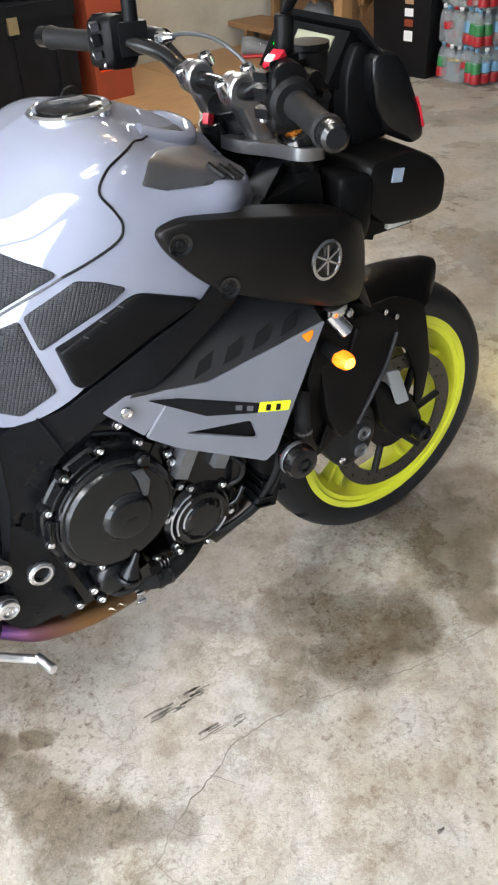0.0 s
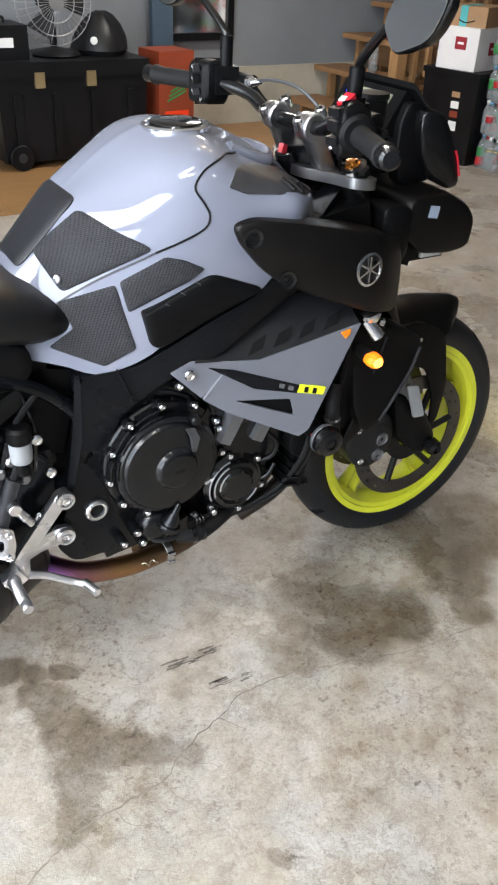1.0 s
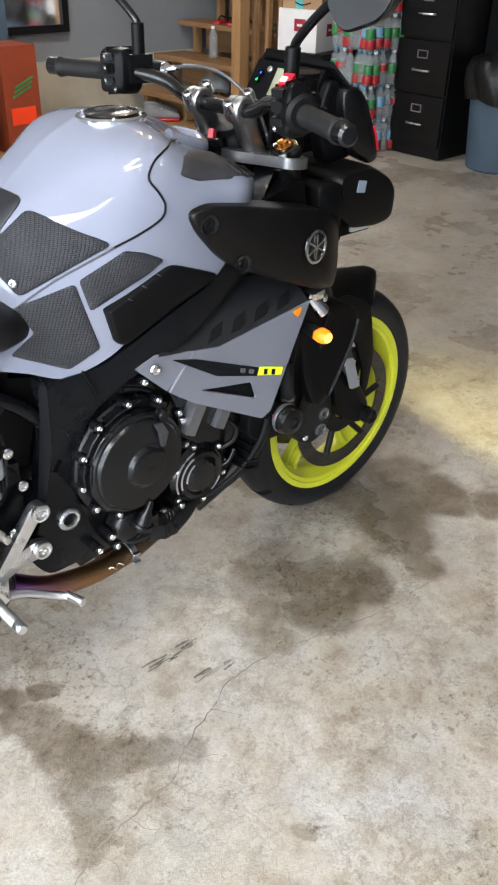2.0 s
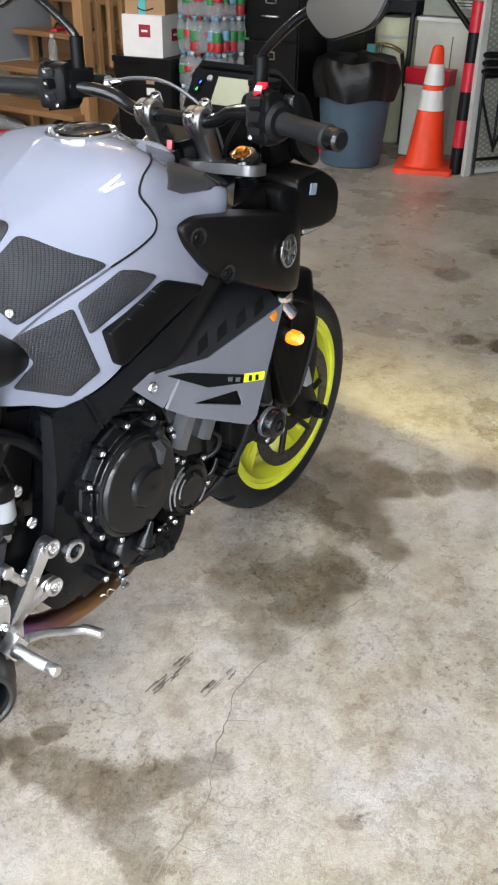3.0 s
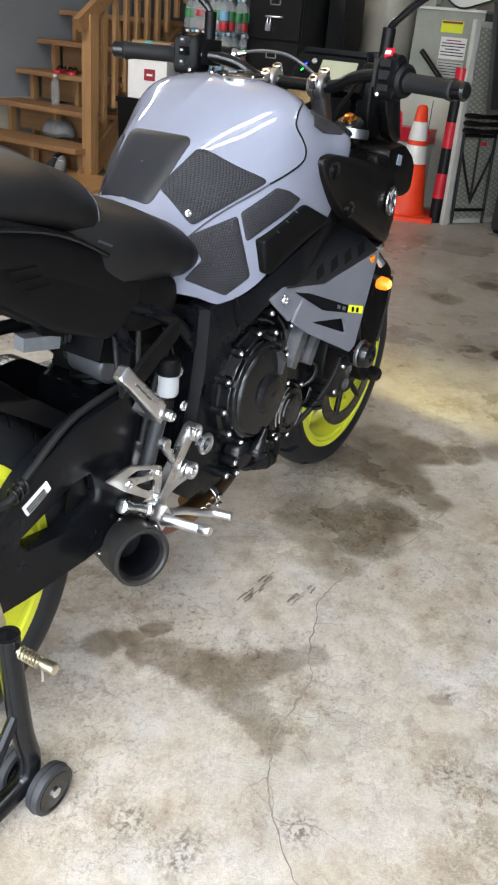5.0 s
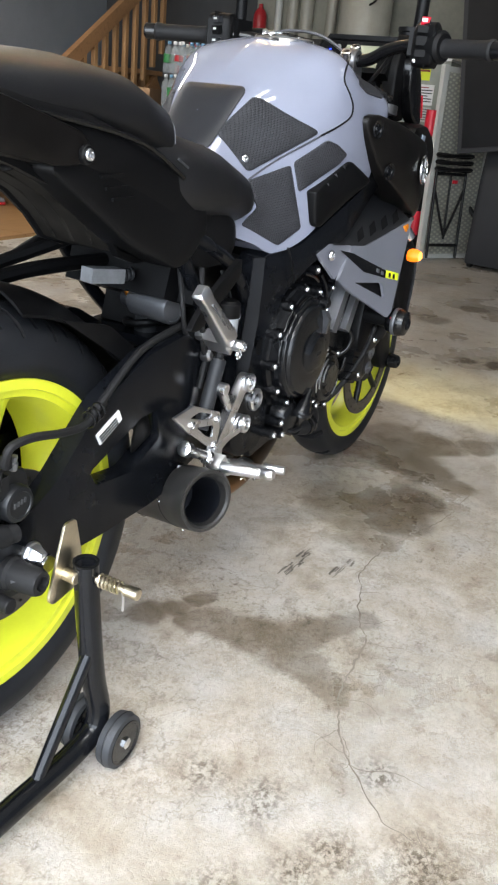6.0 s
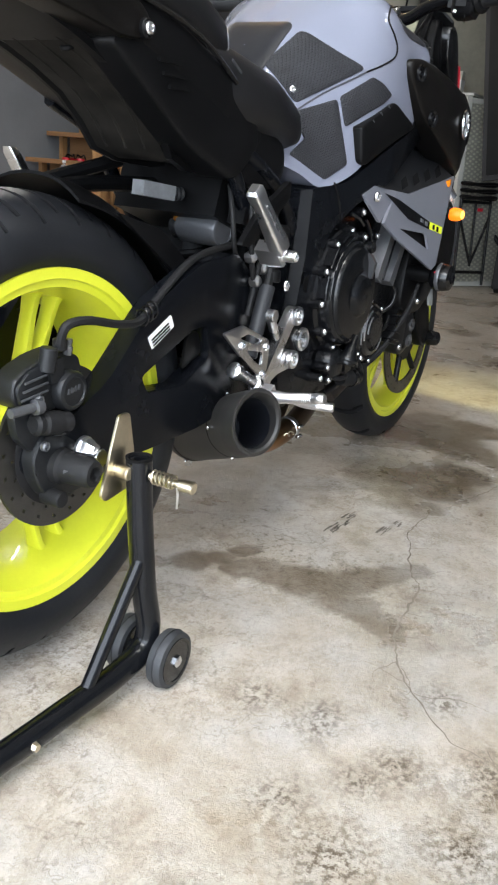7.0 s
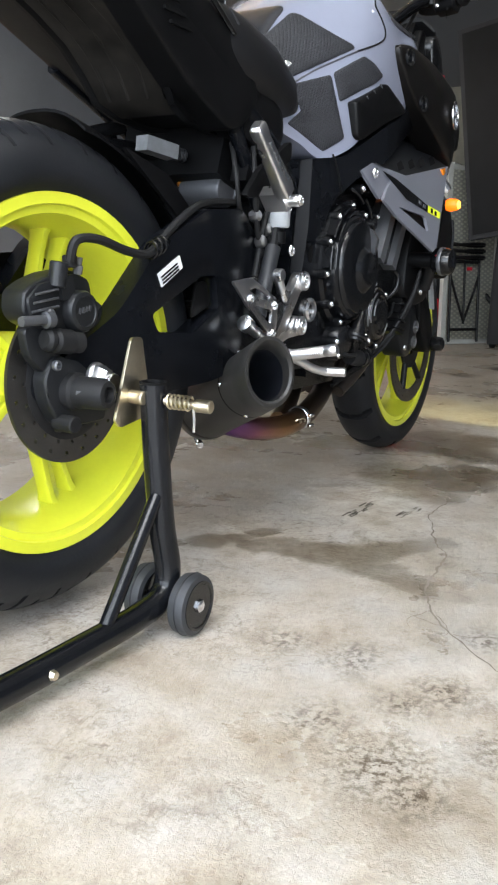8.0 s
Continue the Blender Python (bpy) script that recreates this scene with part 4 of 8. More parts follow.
# dark grey storage case and the flat panel that leans behind it
cs = thing("storage_case", "tall dark grey moulded storage case with wheels", "case", pose(5.26, 0.27, 0.0, 0, 0, -8))
part("body", loft(B(), [[(p[1], p[0], h) for p in round_poly([(-0.24 + t, -0.18 + t * 0.4), (0.24, -0.18 + t * 0.4), (0.24, 0.18), (-0.24 + t, 0.18)], 0.05)] for h, t in ((0.03, 0.02), (0.06, 0.0), (0.35, 0.01), (0.60, 0.04), (0.76, 0.10), (0.80, 0.16))]), M_darkgrey, cs)
for y in (-0.2, 0.2):
    part("wheel", rod(B(), (-0.13, y - 0.015, 0.03), (-0.13, y + 0.015, 0.03), 0.03), M_binblk, cs)
fp = thing("flat_panel", "large dark grey flat panel above the case", "panel", pose(4.98, 0.30, 0.80, -9, 2, -8))
part("body", box(B(), (0, -0.05, 0.70), (0.05, 0.86, 1.40), 0.012), M_darkgrey, fp)
part("rim", box(B(), (-0.027, -0.05, 0.70), (0.004, 0.80, 1.34), 0.001), M_binblk, fp)

# pale utility cabinet, water tank and pipes behind the cone
M_util = plain("pale_green_grey_enamel", (0.56, 0.57, 0.50), 0.42, 0, 0.16, 60, 0.15, 0.0006, 0.2, 3.0)
M_utilgrey = plain("grey_green_enamel", (0.30, 0.32, 0.28), 0.42, 0, 0.16, 60, 0.15, 0.0006, 0.2, 3.0)
uc = thing("utility_cabinet", "pale grey-green enamelled utility cabinet with notices", "cabinet", pose(5.62, 1.28, 0))
part("body", box(B(), (0.20, -0.02, 0.42), (0.40, 0.50, 0.84), 0.01), M_util, uc)
part("upper_body", box(B(), (0.22, -0.03, 1.10), (0.36, 0.50, 0.47), 0.012), M_utilgrey, uc)
part("upper_edge", box(B(), (0.21, -0.03, 1.343), (0.39, 0.52, 0.016), 0.005), M_reflect, uc)
part("top_edge", box(B(), (0.19, 0, 0.846), (0.42, 0.48, 0.022), 0.006), M_reflect, uc)
part("door_gap", box(B(), (-0.002, -0.03, 0.40), (0.006, 0.004, 0.70), 0.001), M_darkgrey, uc)
part("notice", box(B(), (0.037, -0.06, 1.235), (0.004, 0.16, 0.075), 0.0), M_yelldecal, uc, "yellow-green printed notice")
part("notice_head", box(B(), (0.0345, -0.06, 1.262), (0.003, 0.15, 0.014), 0.0), M_orangebox, uc)
nt = part("notice", box(B(), (0.037, -0.09, 1.10), (0.004, 0.19, 0.14), 0.0), M_white, uc, "white notice with dark bars")
for k in range(6):
    part("notice_bar", box(B(), (0.0345, -0.09, 1.15 - 0.019 * k), (0.003, 0.17 if k % 3 else 0.11, 0.007), 0.0), M_badge if k == 0 else M_darkgrey, nt)
part("louvre_panel", box(B(), (0.036, -0.09, 0.965), (0.006, 0.19, 0.10), 0.002), M_palegrey, uc)
for k in range(5):
    part("louvre", box(B(), (0.031, -0.09, 0.930 + 0.018 * k), (0.008, 0.17, 0.005), 0.001), M_darkgrey, uc)
for x_, y_ in ((0.0, 0.19), (0.0, -0.19)):
    part("foot", rod(B(), (0.03, y_, 0), (0.03, y_, 0.02), 0.02), M_darkgrey, uc)
sr = thing("steel_strut", "dark steel strut leaning across the utility cabinet", "strut", pose(0, 0, 0))
part("body", tube(B(), [(5.50, 0.30, 0.0), (5.50, 0.82, 0.55), (5.50, 1.10, 0.82), (5.50, 1.36, 1.07)], 0.018, 10, 3), M_steelblk, sr)
fx = thing("red_tool_box", "small red metal tool box on a low cupboard", "box", pose(5.46, 1.31, 0.47))
part("body", box(B(), (0, 0, 0.042), (0.13, 0.31, 0.08), 0.008), M_red, fx)
part("lid", box(B(), (0, 0, 0.089), (0.135, 0.315, 0.016), 0.006), M_red, fx)
stl = thing("low_cupboard", "low pale enamelled cupboard under the red tool box", "cupboard", pose(5.46, 1.31, 0))
part("body", box(B(), (0, 0, 0.23), (0.16, 0.28, 0.44), 0.008), M_util, stl)
part("top", box(B(), (0, 0, 0.459), (0.17, 0.30, 0.018), 0.005), M_util, stl)
part("door_gap", box(B(), (-0.081, 0.0, 0.23), (0.003, 0.004, 0.38), 0.0), M_darkgrey, stl)
ap = thing("water_tank", "pale yellow water tank with grey pipes and valves", "appliance", pose(5.79, 1.76, 0))
part("tank", lathe(B(), [(0.15, 0), (0.16, 0.02), (0.16, 0.80), (0.14, 0.83), (0.05, 0.84)], (0.06, 0.0, 0), seg=36), M_paleyel, ap)
part("tank_band", lathe(B(), [(0.1605, 0.70), (0.163, 0.702), (0.163, 0.716), (0.1605, 0.718)], (0.06, 0.0, 0), seg=36), M_palegrey, ap)
part("pipe", tube(B(), [(-0.10, 0.10, 0.60), (-0.16, 0.06, 0.66), (-0.16, -0.06, 0.66), (-0.10, -0.12, 0.62)], 0.013, 10), M_brass, ap)
part("valve", box(B(), (-0.18, 0.085, 0.635), (0.05, 0.06, 0.06), 0.008, (0, 0, 30)), M_teal, ap)
part("tap", tube(B(), [(-0.15, 0.0, 0.66), (-0.19, 0.0, 0.655), (-0.20, 0.0, 0.62), (-0.20, 0.0, 0.585)], 0.010, 8), M_cast, ap)
part("stand_pipe", rod(B(), (-0.20, 0.18, 0.0), (-0.20, 0.18, 0.92), 0.014), M_white, ap)
part("drain_hose", tube(B(), [(-0.06, -0.10, 0.62), (-0.12, -0.15, 0.52), (-0.10, -0.18, 0.30), (-0.04, -0.19, 0.05)], 0.014, 10), M_darkgrey, ap)
M_heater = plain("beige_grey_heater_enamel", (0.36, 0.345, 0.29), 0.45, 0, 0.14, 40, 0.1, 0.0006, 0.1, 3.0)
wh = thing("water_heater", "beige-grey cylindrical water heater on a dark stand", "water heater", pose(5.90, 1.80, 0))
part("tank", lathe(B(), [(0.19, 0.94), (0.20, 0.955), (0.20, 2.05), (0.17, 2.10), (0.03, 2.11)], seg=44), M_heater, wh)
part("strap", lathe(B(), [(0.2005, 1.74), (0.203, 1.742), (0.203, 1.772), (0.2005, 1.774)], seg=44), M_cast, wh, "grey metal strap")
part("label", box(B(), (-0.2015, 0.05, 1.86), (0.003, 0.075, 0.07), 0.0, (0, 0, -14)), M_badge, wh, "dark red printed label")
part("stand", box(B(), (0, 0, 0.905), (0.42, 0.46, 0.07), 0.006), M_darkgrey, wh, "dark stand")
for dx in (-0.18, 0.18):
    for dy in (-0.20, 0.20):
        part("stand_leg", rod(B(), (dx, dy, 0), (dx, dy, 0.88), 0.018, seg=10), M_darkgrey, wh)
part("pipe", tube(B(), [(-0.08, -0.10, 2.08), (-0.14, -0.16, 2.0), (-0.22, -0.17, 1.85), (-0.22, -0.16, 1.72), (-0.20, -0.10, 1.68)], 0.008, 8, 6), M_steelblk, wh, "dark hose")
sbx = thing("small_carton", "small white carton with a red print on the cabinet", "box", pose(5.72, 1.17, 1.353))
part("body", box(B(), (0, 0, 0.045), (0.10, 0.12, 0.09), 0.004), M_whitebox, sbx)
part("printed_panel", box(B(), (-0.0515, 0, 0.045), (0.003, 0.06, 0.035), 0.0), M_lred, sbx)
M_boardgrey = plain("grey_beige_wall_board", (0.24, 0.235, 0.195), 0.7, 0, 0.25, 30, 0.2, 0.001, 0, 2.0)
wp = thing("wall_board", "grey-beige board with conduit and boxes on the wall", "board", pose(6.14, 1.55, 0.9))
part("board", box(B(), (0.03, 0.33, 0.55), (0.05, 2.00, 1.10), 0.004), M_boardgrey, wp)
for y_, r_ in ((1.10, 0.030), (0.97, 0.045), (0.84, 0.055), (0.62, 0.040)):
    part("riser_pipe", rod(B(), (-0.04, y_, -0.2), (-0.04, y_, 1.05), r_), M_heater if r_ > 0.035 else M_palegrey, wp)
part("extinguisher", lathe(B(), [(0.05, 0), (0.055, 0.02), (0.055, 0.26), (0.04, 0.30), (0.018, 0.32), (0.018, 0.35)], (-0.06, 1.26, 0.45), (0, 0, 1), 24), M_lred, wp, "red cylinder hung on the board")
part("conduit", tube(B(), [(-0.02, 0.42, -0.05), (-0.02, 0.42, 0.45), (-0.02, 0.38, 0.50), (-0.02, -0.05, 0.50)], 0.016, 10), M_alu, wp)
part("conduit", tube(B(), [(-0.02, 0.25, 0.0), (-0.02, 0.25, 0.32), (-0.02, 0.21, 0.36), (-0.02, 0.05, 0.36)], 0.013, 10), M_alu, wp)
for y_, z_, w_, h_ in ((0.02, 0.50, 0.10, 0.14), (0.30, 0.66, 0.16, 0.20), (-0.25, 0.60, 0.14, 0.10)):
    part("switch_box", box(B(), (-0.03, y_, z_), (0.06, w_, h_), 0.006), M_util, wp)
for k in range(3):
    part("printed_strip", box(B(), (0.003, 0.18 - 0.16 * k, 0.40 + 0.03 * k), (0.004, 0.08, 0.02), 0.0), M_lred, wp)

# ---- tool chest with the fan ----
tc = thing("tool_chest", "large black rolling tool chest with latches", "tool chest", pose(2.08, 3.96, 0.024))
part("body", box(B(), (0, 0, 0.28), (0.92, 0.50, 0.48), 0.025, taper=1.03), M_binblk, tc)
part("lid", box(B(), (0, 0, 0.555), (0.97, 0.54, 0.085), 0.02), M_binblk, tc)
for x in (-0.36, -0.12, 0.12, 0.36):
    part("rib", box(B(), (x, -0.258, 0.25), (0.05, 0.02, 0.36), 0.008), M_binblk, tc)
for x in (-0.22, 0.10):
    part("latch", box(B(), (x, -0.268, 0.50), (0.06, 0.02, 0.085), 0.006), M_brass, tc, "dull brass latch")
for x in (-0.37, 0.37):
    w = part("wheel", rod(B(), (x, -0.29, 0.075), (x, -0.25, 0.075), 0.075, seg=28, bev=0.006), M_binblk, tc)
    part("hub", rod(B(), (x, -0.295, 0.075), (x, -0.288, 0.075), 0.028), M_darkgrey, w)
fan = thing("desk_fan", "black round fan with a grey wire guard on the chest", "fan", pose(2.06, 3.93, 0.622, 0, 0, 0))
part("base", lathe(B(), [(0.14, 0), (0.15, 0.01), (0.13, 0.03), (0.04, 0.045)], seg=32), M_binblk, fan)
part("stem", rod(B(), (0, 0.03, 0.04), (0, 0.05, 0.25), 0.022), M_binblk, fan)
part("motor", rod(B(), (0, 0.14, 0.29), (0, 0.0, 0.29), 0.06, 0.05), M_binblk, fan)
part("guard_hub", rod(B(), (0, -0.062, 0.29), (0, -0.072, 0.29), 0.045), M_cage, fan)
for r, y in ((0.235, -0.02), (0.18, -0.05), (0.11, -0.065)):
    part("guard_ring", tube(B(), [(r * math.cos(a), y, 0.29 + r * math.sin(a)) for a in [2 * math.pi * k / 24 for k in range(25)]], 0.003, 6, 2), M_cage, fan)
for k in range(36):
    a = 2 * math.pi * k / 36
    part("guard_wire", tube(B(), [(0.045 * math.cos(a), -0.066, 0.29 + 0.045 * math.sin(a)), (0.15 * math.cos(a), -0.058, 0.29 + 0.15 * math.sin(a)), (0.235 * math.cos(a), -0.02, 0.29 + 0.235 * math.sin(a)), (0.23 * math.cos(a), 0.03, 0.29 + 0.23 * math.sin(a))], 0.0016, 5, 3), M_cage, fan)
for k in range(3):
    a = 2 * math.pi * k / 3
    bm = B()
    loft(bm, [[(r * math.cos(a + d), y, 0.29 + r * math.sin(a + d)) for d, y in ((-w, 0.0), (w, -0.03), (w, -0.027), (-w, 0.003))] for r, w in ((0.05, 0.35), (0.13, 0.45), (0.21, 0.40))])
    part("blade", bm, M_darkgrey, fan)
cse = thing("tool_case", "small black case on the tool chest", "case", pose(1.70, 3.95, 0.622))
part("body", box(B(), (0, 0, 0.09), (0.30, 0.30, 0.18), 0.015), M_binblk, cse)
part("handle", tube(B(), [(-0.06, 0, 0.175), (-0.05, 0, 0.21), (0.05, 0, 0.21), (0.06, 0, 0.175)], 0.009, 8, 5), M_binblk, cse)
part("data_label", box(B(), (0.02, -0.1515, 0.09), (0.08, 0.003, 0.05), 0.0), M_white, cse)
bagb = thing("cloth_bag", "slumped black cloth bag on the tool chest", "bag", pose(2.36, 3.95, 0.622))
part("body", loft(B(), [[((0.17 * f + 0.02 * math.sin(3 * a + 8 * h)) * math.cos(a), (0.15 * f + 0.015 * math.cos(4 * a)) * math.sin(a), h) for a in [2 * math.pi * k / 32 for k in range(32)]] for h, f in ((0, 0.95), (0.03, 1.05), (0.10, 0.95), (0.17, 0.7), (0.22, 0.4), (0.24, 0.15))]), M_seat, bagb)
part("tag", rod(B(), (-0.10, -0.13, 0.09), (-0.10, -0.145, 0.09), 0.022), M_white, bagb)
ob_ = carton("orange_carton", "orange-red carton with green stripes", 2.78, 3.88, 0.024, 0.26, 0.26, 0.62, 4, M_orangebox)
for k in range(3):
    part("printed_stripe", box(B(), (0.0 + 0.012 * k, -0.1315, 0.36 + 0.028 * k), (0.15, 0.003, 0.012), 0.0, (0, -22, 0)), M_lgreen, ob_, "green printed stripe")
part("printed_panel", box(B(), (0.0, -0.1315, 0.22), (0.18, 0.003, 0.10), 0.0), M_cone, ob_)
mr = thing("framed_mirror", "mirror in a black frame on the wall", "mirror", pose(3.36, 4.49, 0.62))
part("mirror_glass", box(B(), (0, 0.0, 0.55), (0.46, 0.01, 1.0), 0.0), M_mirror, mr)
for x, z, sx, sz in ((0, 0.025, 0.56, 0.05), (0, 1.075, 0.56, 0.05), (-0.255, 0.55, 0.05, 1.0), (0.255, 0.55, 0.05, 1.0)):
    part("frame_rail", box(B(), (x, -0.008, z), (sx, 0.035, sz), 0.004), M_binblk, mr)
pn = thing("wall_panel", "grey folded panel standing against the wall", "panel", pose(3.02, 4.42, 0.024))
part("body", box(B(), (0, 0, 0.75), (0.16, 0.05, 1.5), 0.008), M_bluebin, pn)


# ---- the motorcycle ----
from mathutils.bvhtree import BVHTree

bike = thing("motorcycle", "grey naked motorcycle with fluorescent yellow wheels on a rear stand", "motorcycle", pose(0, 0, 0, 0, 0, -1.5))

# tank: station x, ridge z, then half width and height at shoulder, flank and hem
TANK = [(0.49, 0.835, 0.050, 0.825, 0.085, 0.780, 0.118, 0.715), (0.54, 0.885, 0.058, 0.873, 0.096, 0.805, 0.135, 0.700),
        (0.60, 0.942, 0.078, 0.930, 0.124, 0.840, 0.152, 0.680), (0.68, 1.003, 0.108, 0.975, 0.164, 0.882, 0.178, 0.712),
        (0.75, 1.035, 0.140, 1.007, 0.184, 0.925, 0.190, 0.778), (0.81, 1.043, 0.142, 1.014, 0.191, 0.934, 0.196, 0.800),
        (0.88, 1.026, 0.112, 0.990, 0.186, 0.955, 0.198, 0.802), (0.94, 0.998, 0.090, 0.972, 0.192, 0.946, 0.180, 0.825),
        (0.985, 0.972, 0.070, 0.952, 0.162, 0.938, 0.146, 0.860), (1.015, 0.955, 0.050, 0.938, 0.122, 0.916, 0.140, 0.860)]


def tank_ring(s):
    half = smooth_path([(s[2] * 0.02, s[1], 0), (s[2], s[3], 0), (s[4], s[5], 0), (s[6], s[7], 0)], 9)
    r = [(s[0], -p[0], p[1]) for p in reversed(half)]
    return r + [(s[0], p[0], p[1]) for p in half]


stations = []
for i in range(len(TANK) - 1):
    a, b, c, d = (Vector(TANK[max(0, min(len(TANK) - 1, j))]) for j in (i - 1, i, i + 1, i + 2))
    for k in range(6):
        t = k / 6
        stations.append(0.5 * (2 * b + (c - a) * t + (2 * a - 5 * b + 4 * c - d) * t * t + (3 * b - a - 3 * c + d) * t ** 3))
stations.append(Vector(TANK[-1]))
tank_bm = loft(B(), [tank_ring(s) for s in stations])
bmesh.ops.recalc_face_normals(tank_bm, faces=tank_bm.faces)
TANK_TREE = BVHTree.FromBMesh(tank_bm)
tank = part("fuel_tank", tank_bm, M_tank, bike, "glossy blue-grey metallic fuel tank", 60)


def on_tank(x, z, side=-1, out=0.0):
    """The tank's skin at x, z on one side, pushed out a little."""
    hit, nor, _, _ = TANK_TREE.ray_cast(Vector((x, side * 0.6, z)), Vector((0, -side, 0)))
    if hit is None:
        hit, nor, _, _ = TANK_TREE.find_nearest(Vector((x, side * 0.16, z)))
    if nor.y * side < 0:
        nor = -nor
    return hit + nor * out, nor


def skin_patch(name, outline, material, side=-1, thick=0.0035, r=0.014, label="", rim=0.96):
    """A pad that follows the tank's skin."""
    lp = round_poly(outline, r, 4)
    cx, cz = sum(p[0] for p in lp) / len(lp), sum(p[1] for p in lp) / len(lp)
    bm, rows = B(), []
    for s, o in ((1.0, -0.004), (1.0, thick * 0.55), (rim, thick), (0.75, thick), (0.5, thick), (0.25, thick)):
        rows.append([bm.verts.new(on_tank(cx + (p[0] - cx) * s, cz + (p[1] - cz) * s, side, o)[0]) for p in lp])
    m = len(lp)
    for r0, r1 in zip(rows, rows[1:]):
        for k in range(m):
            bm.faces.new((r0[k], r0[(k + 1) % m], r1[(k + 1) % m], r1[k]))
    tip = bm.verts.new(on_tank(cx, cz, side, thick)[0])
    for k in range(m):
        bm.faces.new((rows[-1][k], rows[-1][(k + 1) % m], tip))
    return part(name, bm, material, tank, label, 50)


PAD_A = [(0.603, 0.933), (0.690, 0.884), (0.558, 0.812), (0.531, 0.868)]
PAD_B = [(0.548, 0.797), (0.632, 0.828), (0.655, 0.722), (0.605, 0.693), (0.524, 0.730), (0.566, 0.757)]
PAD_C = [(0.638, 0.833), (0.706, 0.873), (0.735, 0.866), (0.768, 0.850), (0.745, 0.834), (0.647, 0.784)]
SEAM = [(0.537, 0.787), (0.608, 0.834), (0.692, 0.879), (0.762, 0.910), (0.777, 0.930), (0.771, 0.949), (0.759, 0.970), (0.767, 0.986), (0.788, 1.000), (0.828, 1.009), (0.858, 1.003), (0.895, 0.996)]
DUCT = [(0.814, 0.970), (0.838, 0.991), (0.860, 0.991), (0.900, 0.983), (0.933, 0.974), (0.972, 0.961), (0.992, 0.941), (0.962, 0.944), (0.895, 0.953), (0.846, 0.957)]
for s in (-1, 1):
    skin_patch("tank_pad", PAD_A, M_pad, s, r=0.010, label="textured black rubber tank pad")
    skin_patch("tank_pad", PAD_B, M_pad, s, r=0.006, label="textured black rubber tank pad")
    skin_patch("tank_pad", PAD_C, M_pad, s, r=0.006, label="textured black rubber tank pad")
    part("tank_seam", tube(B(), [on_tank(x, z, s, 0.0006)[0] for x, z, _ in smooth_path([(x, z, 0) for x, z in SEAM[2:]], 5)], 0.0018, 6, 2), M_black, tank, "dark gap between tank and front cover")
    # grey bead laid on the skin to paint the groove's shade
    part("tank_seam", tube(B(), [on_tank(p[0], p[1], s, 0.0004)[0] for p in smooth_path([(x, z, 0) for x, z in SEAM[:3]], 6)], 0.0017, 6, 2), M_seam, tank, "grey bead painting a shaded groove between the pads")
    du = skin_patch("air_duct", DUCT, M_ductp, s, 0.003, 0.005, "glossy dark air duct with louvres")
    for k in range(3):
        x = 0.918 + 0.016 * k
        part("louvre", tube(B(), [on_tank(x, 0.968 - 0.005 * k, s, 0.004)[0], on_tank(x + 0.012, 0.954 - 0.005 * k, s, 0.005)[0]], 0.0042, 8, 4), M_black, du)
bolt(tank, on_tank(0.557, 0.832, -1, 0.004)[0], on_tank(0.557, 0.832, -1)[1], 0.007)
# rear pad over the spine
bm, rows = B(), []
PR = round_poly([(0.606, -0.066), (0.606, 0.066), (0.505, 0.052), (0.505, -0.052)], 0.014)
for s, o in ((1.0, -0.004), (1.0, 0.0025), (0.96, 0.004), (0.7, 0.004), (0.4, 0.004), (0.02, 0.004)):
    ring = []
    for p in PR:
        x, y = 0.555 + (p[0] - 0.555) * s, p[1] * s
        hit, nor, _, _ = TANK_TREE.ray_cast(Vector((x, y, 1.5)), Vector((0, 0, -1)))
        ring.append(bm.verts.new(hit + (nor if nor.z > 0 else -nor) * o))
    rows.append(ring)
for r0, r1 in zip(rows, rows[1:]):
    for k in range(len(PR)):
        bm.faces.new((r0[k], r0[(k + 1) % len(PR)], r1[(k + 1) % len(PR)], r1[k]))
part("spine_pad", bm, M_padsm, tank, "smooth black rubber pad at the tank's back", 50)
# filler cap
cap = part("filler_cap", lathe(B(), [(0.056, -0.006), (0.0575, 0.002), (0.054, 0.005), (0.049, 0.004), (0.047, 0.002), (0.01, 0.002)], (0.80, -0.022, 1.034), (-0.02, 0, 1), 48), M_chrome, tank, "bright filler cap ring")
part("cap_lid", lathe(B(), [(0.044, 0.003), (0.044, 0.007), (0.038, 0.009), (0.01, 0.009)], (0.80, -0.022, 1.034), (-0.02, 0, 1), 40), M_gloss, cap)
part("key_cover", box(B(), (0.80, -0.022, 1.044), (0.05, 0.018, 0.005), 0.002), M_alu, cap)
for k in range(6):
    a = 2 * math.pi * k / 6
    bolt(cap, (0.80 + 0.0515 * math.cos(a), 0.0515 * math.sin(a) - 0.022, 1.0378), (0, 0, 1), 0.0035)
part("front_arch", tube(B(), [(0.865, -0.082, 1.004), (0.905, -0.082, 0.988), (0.945, -0.070, 0.976), (0.968, -0.035, 0.978), (0.970, 0, 0.980), (0.968, 0.035, 0.978), (0.945, 0.070, 0.976), (0.905, 0.082, 0.988), (0.865, 0.082, 1.004)], 0.013, 12), M_tank, tank)
part("front_mesh", box(B(), (0.925, 0, 0.984), (0.08, 0.12, 0.016), 0.006, (0, 14, 0)), M_black, tank)

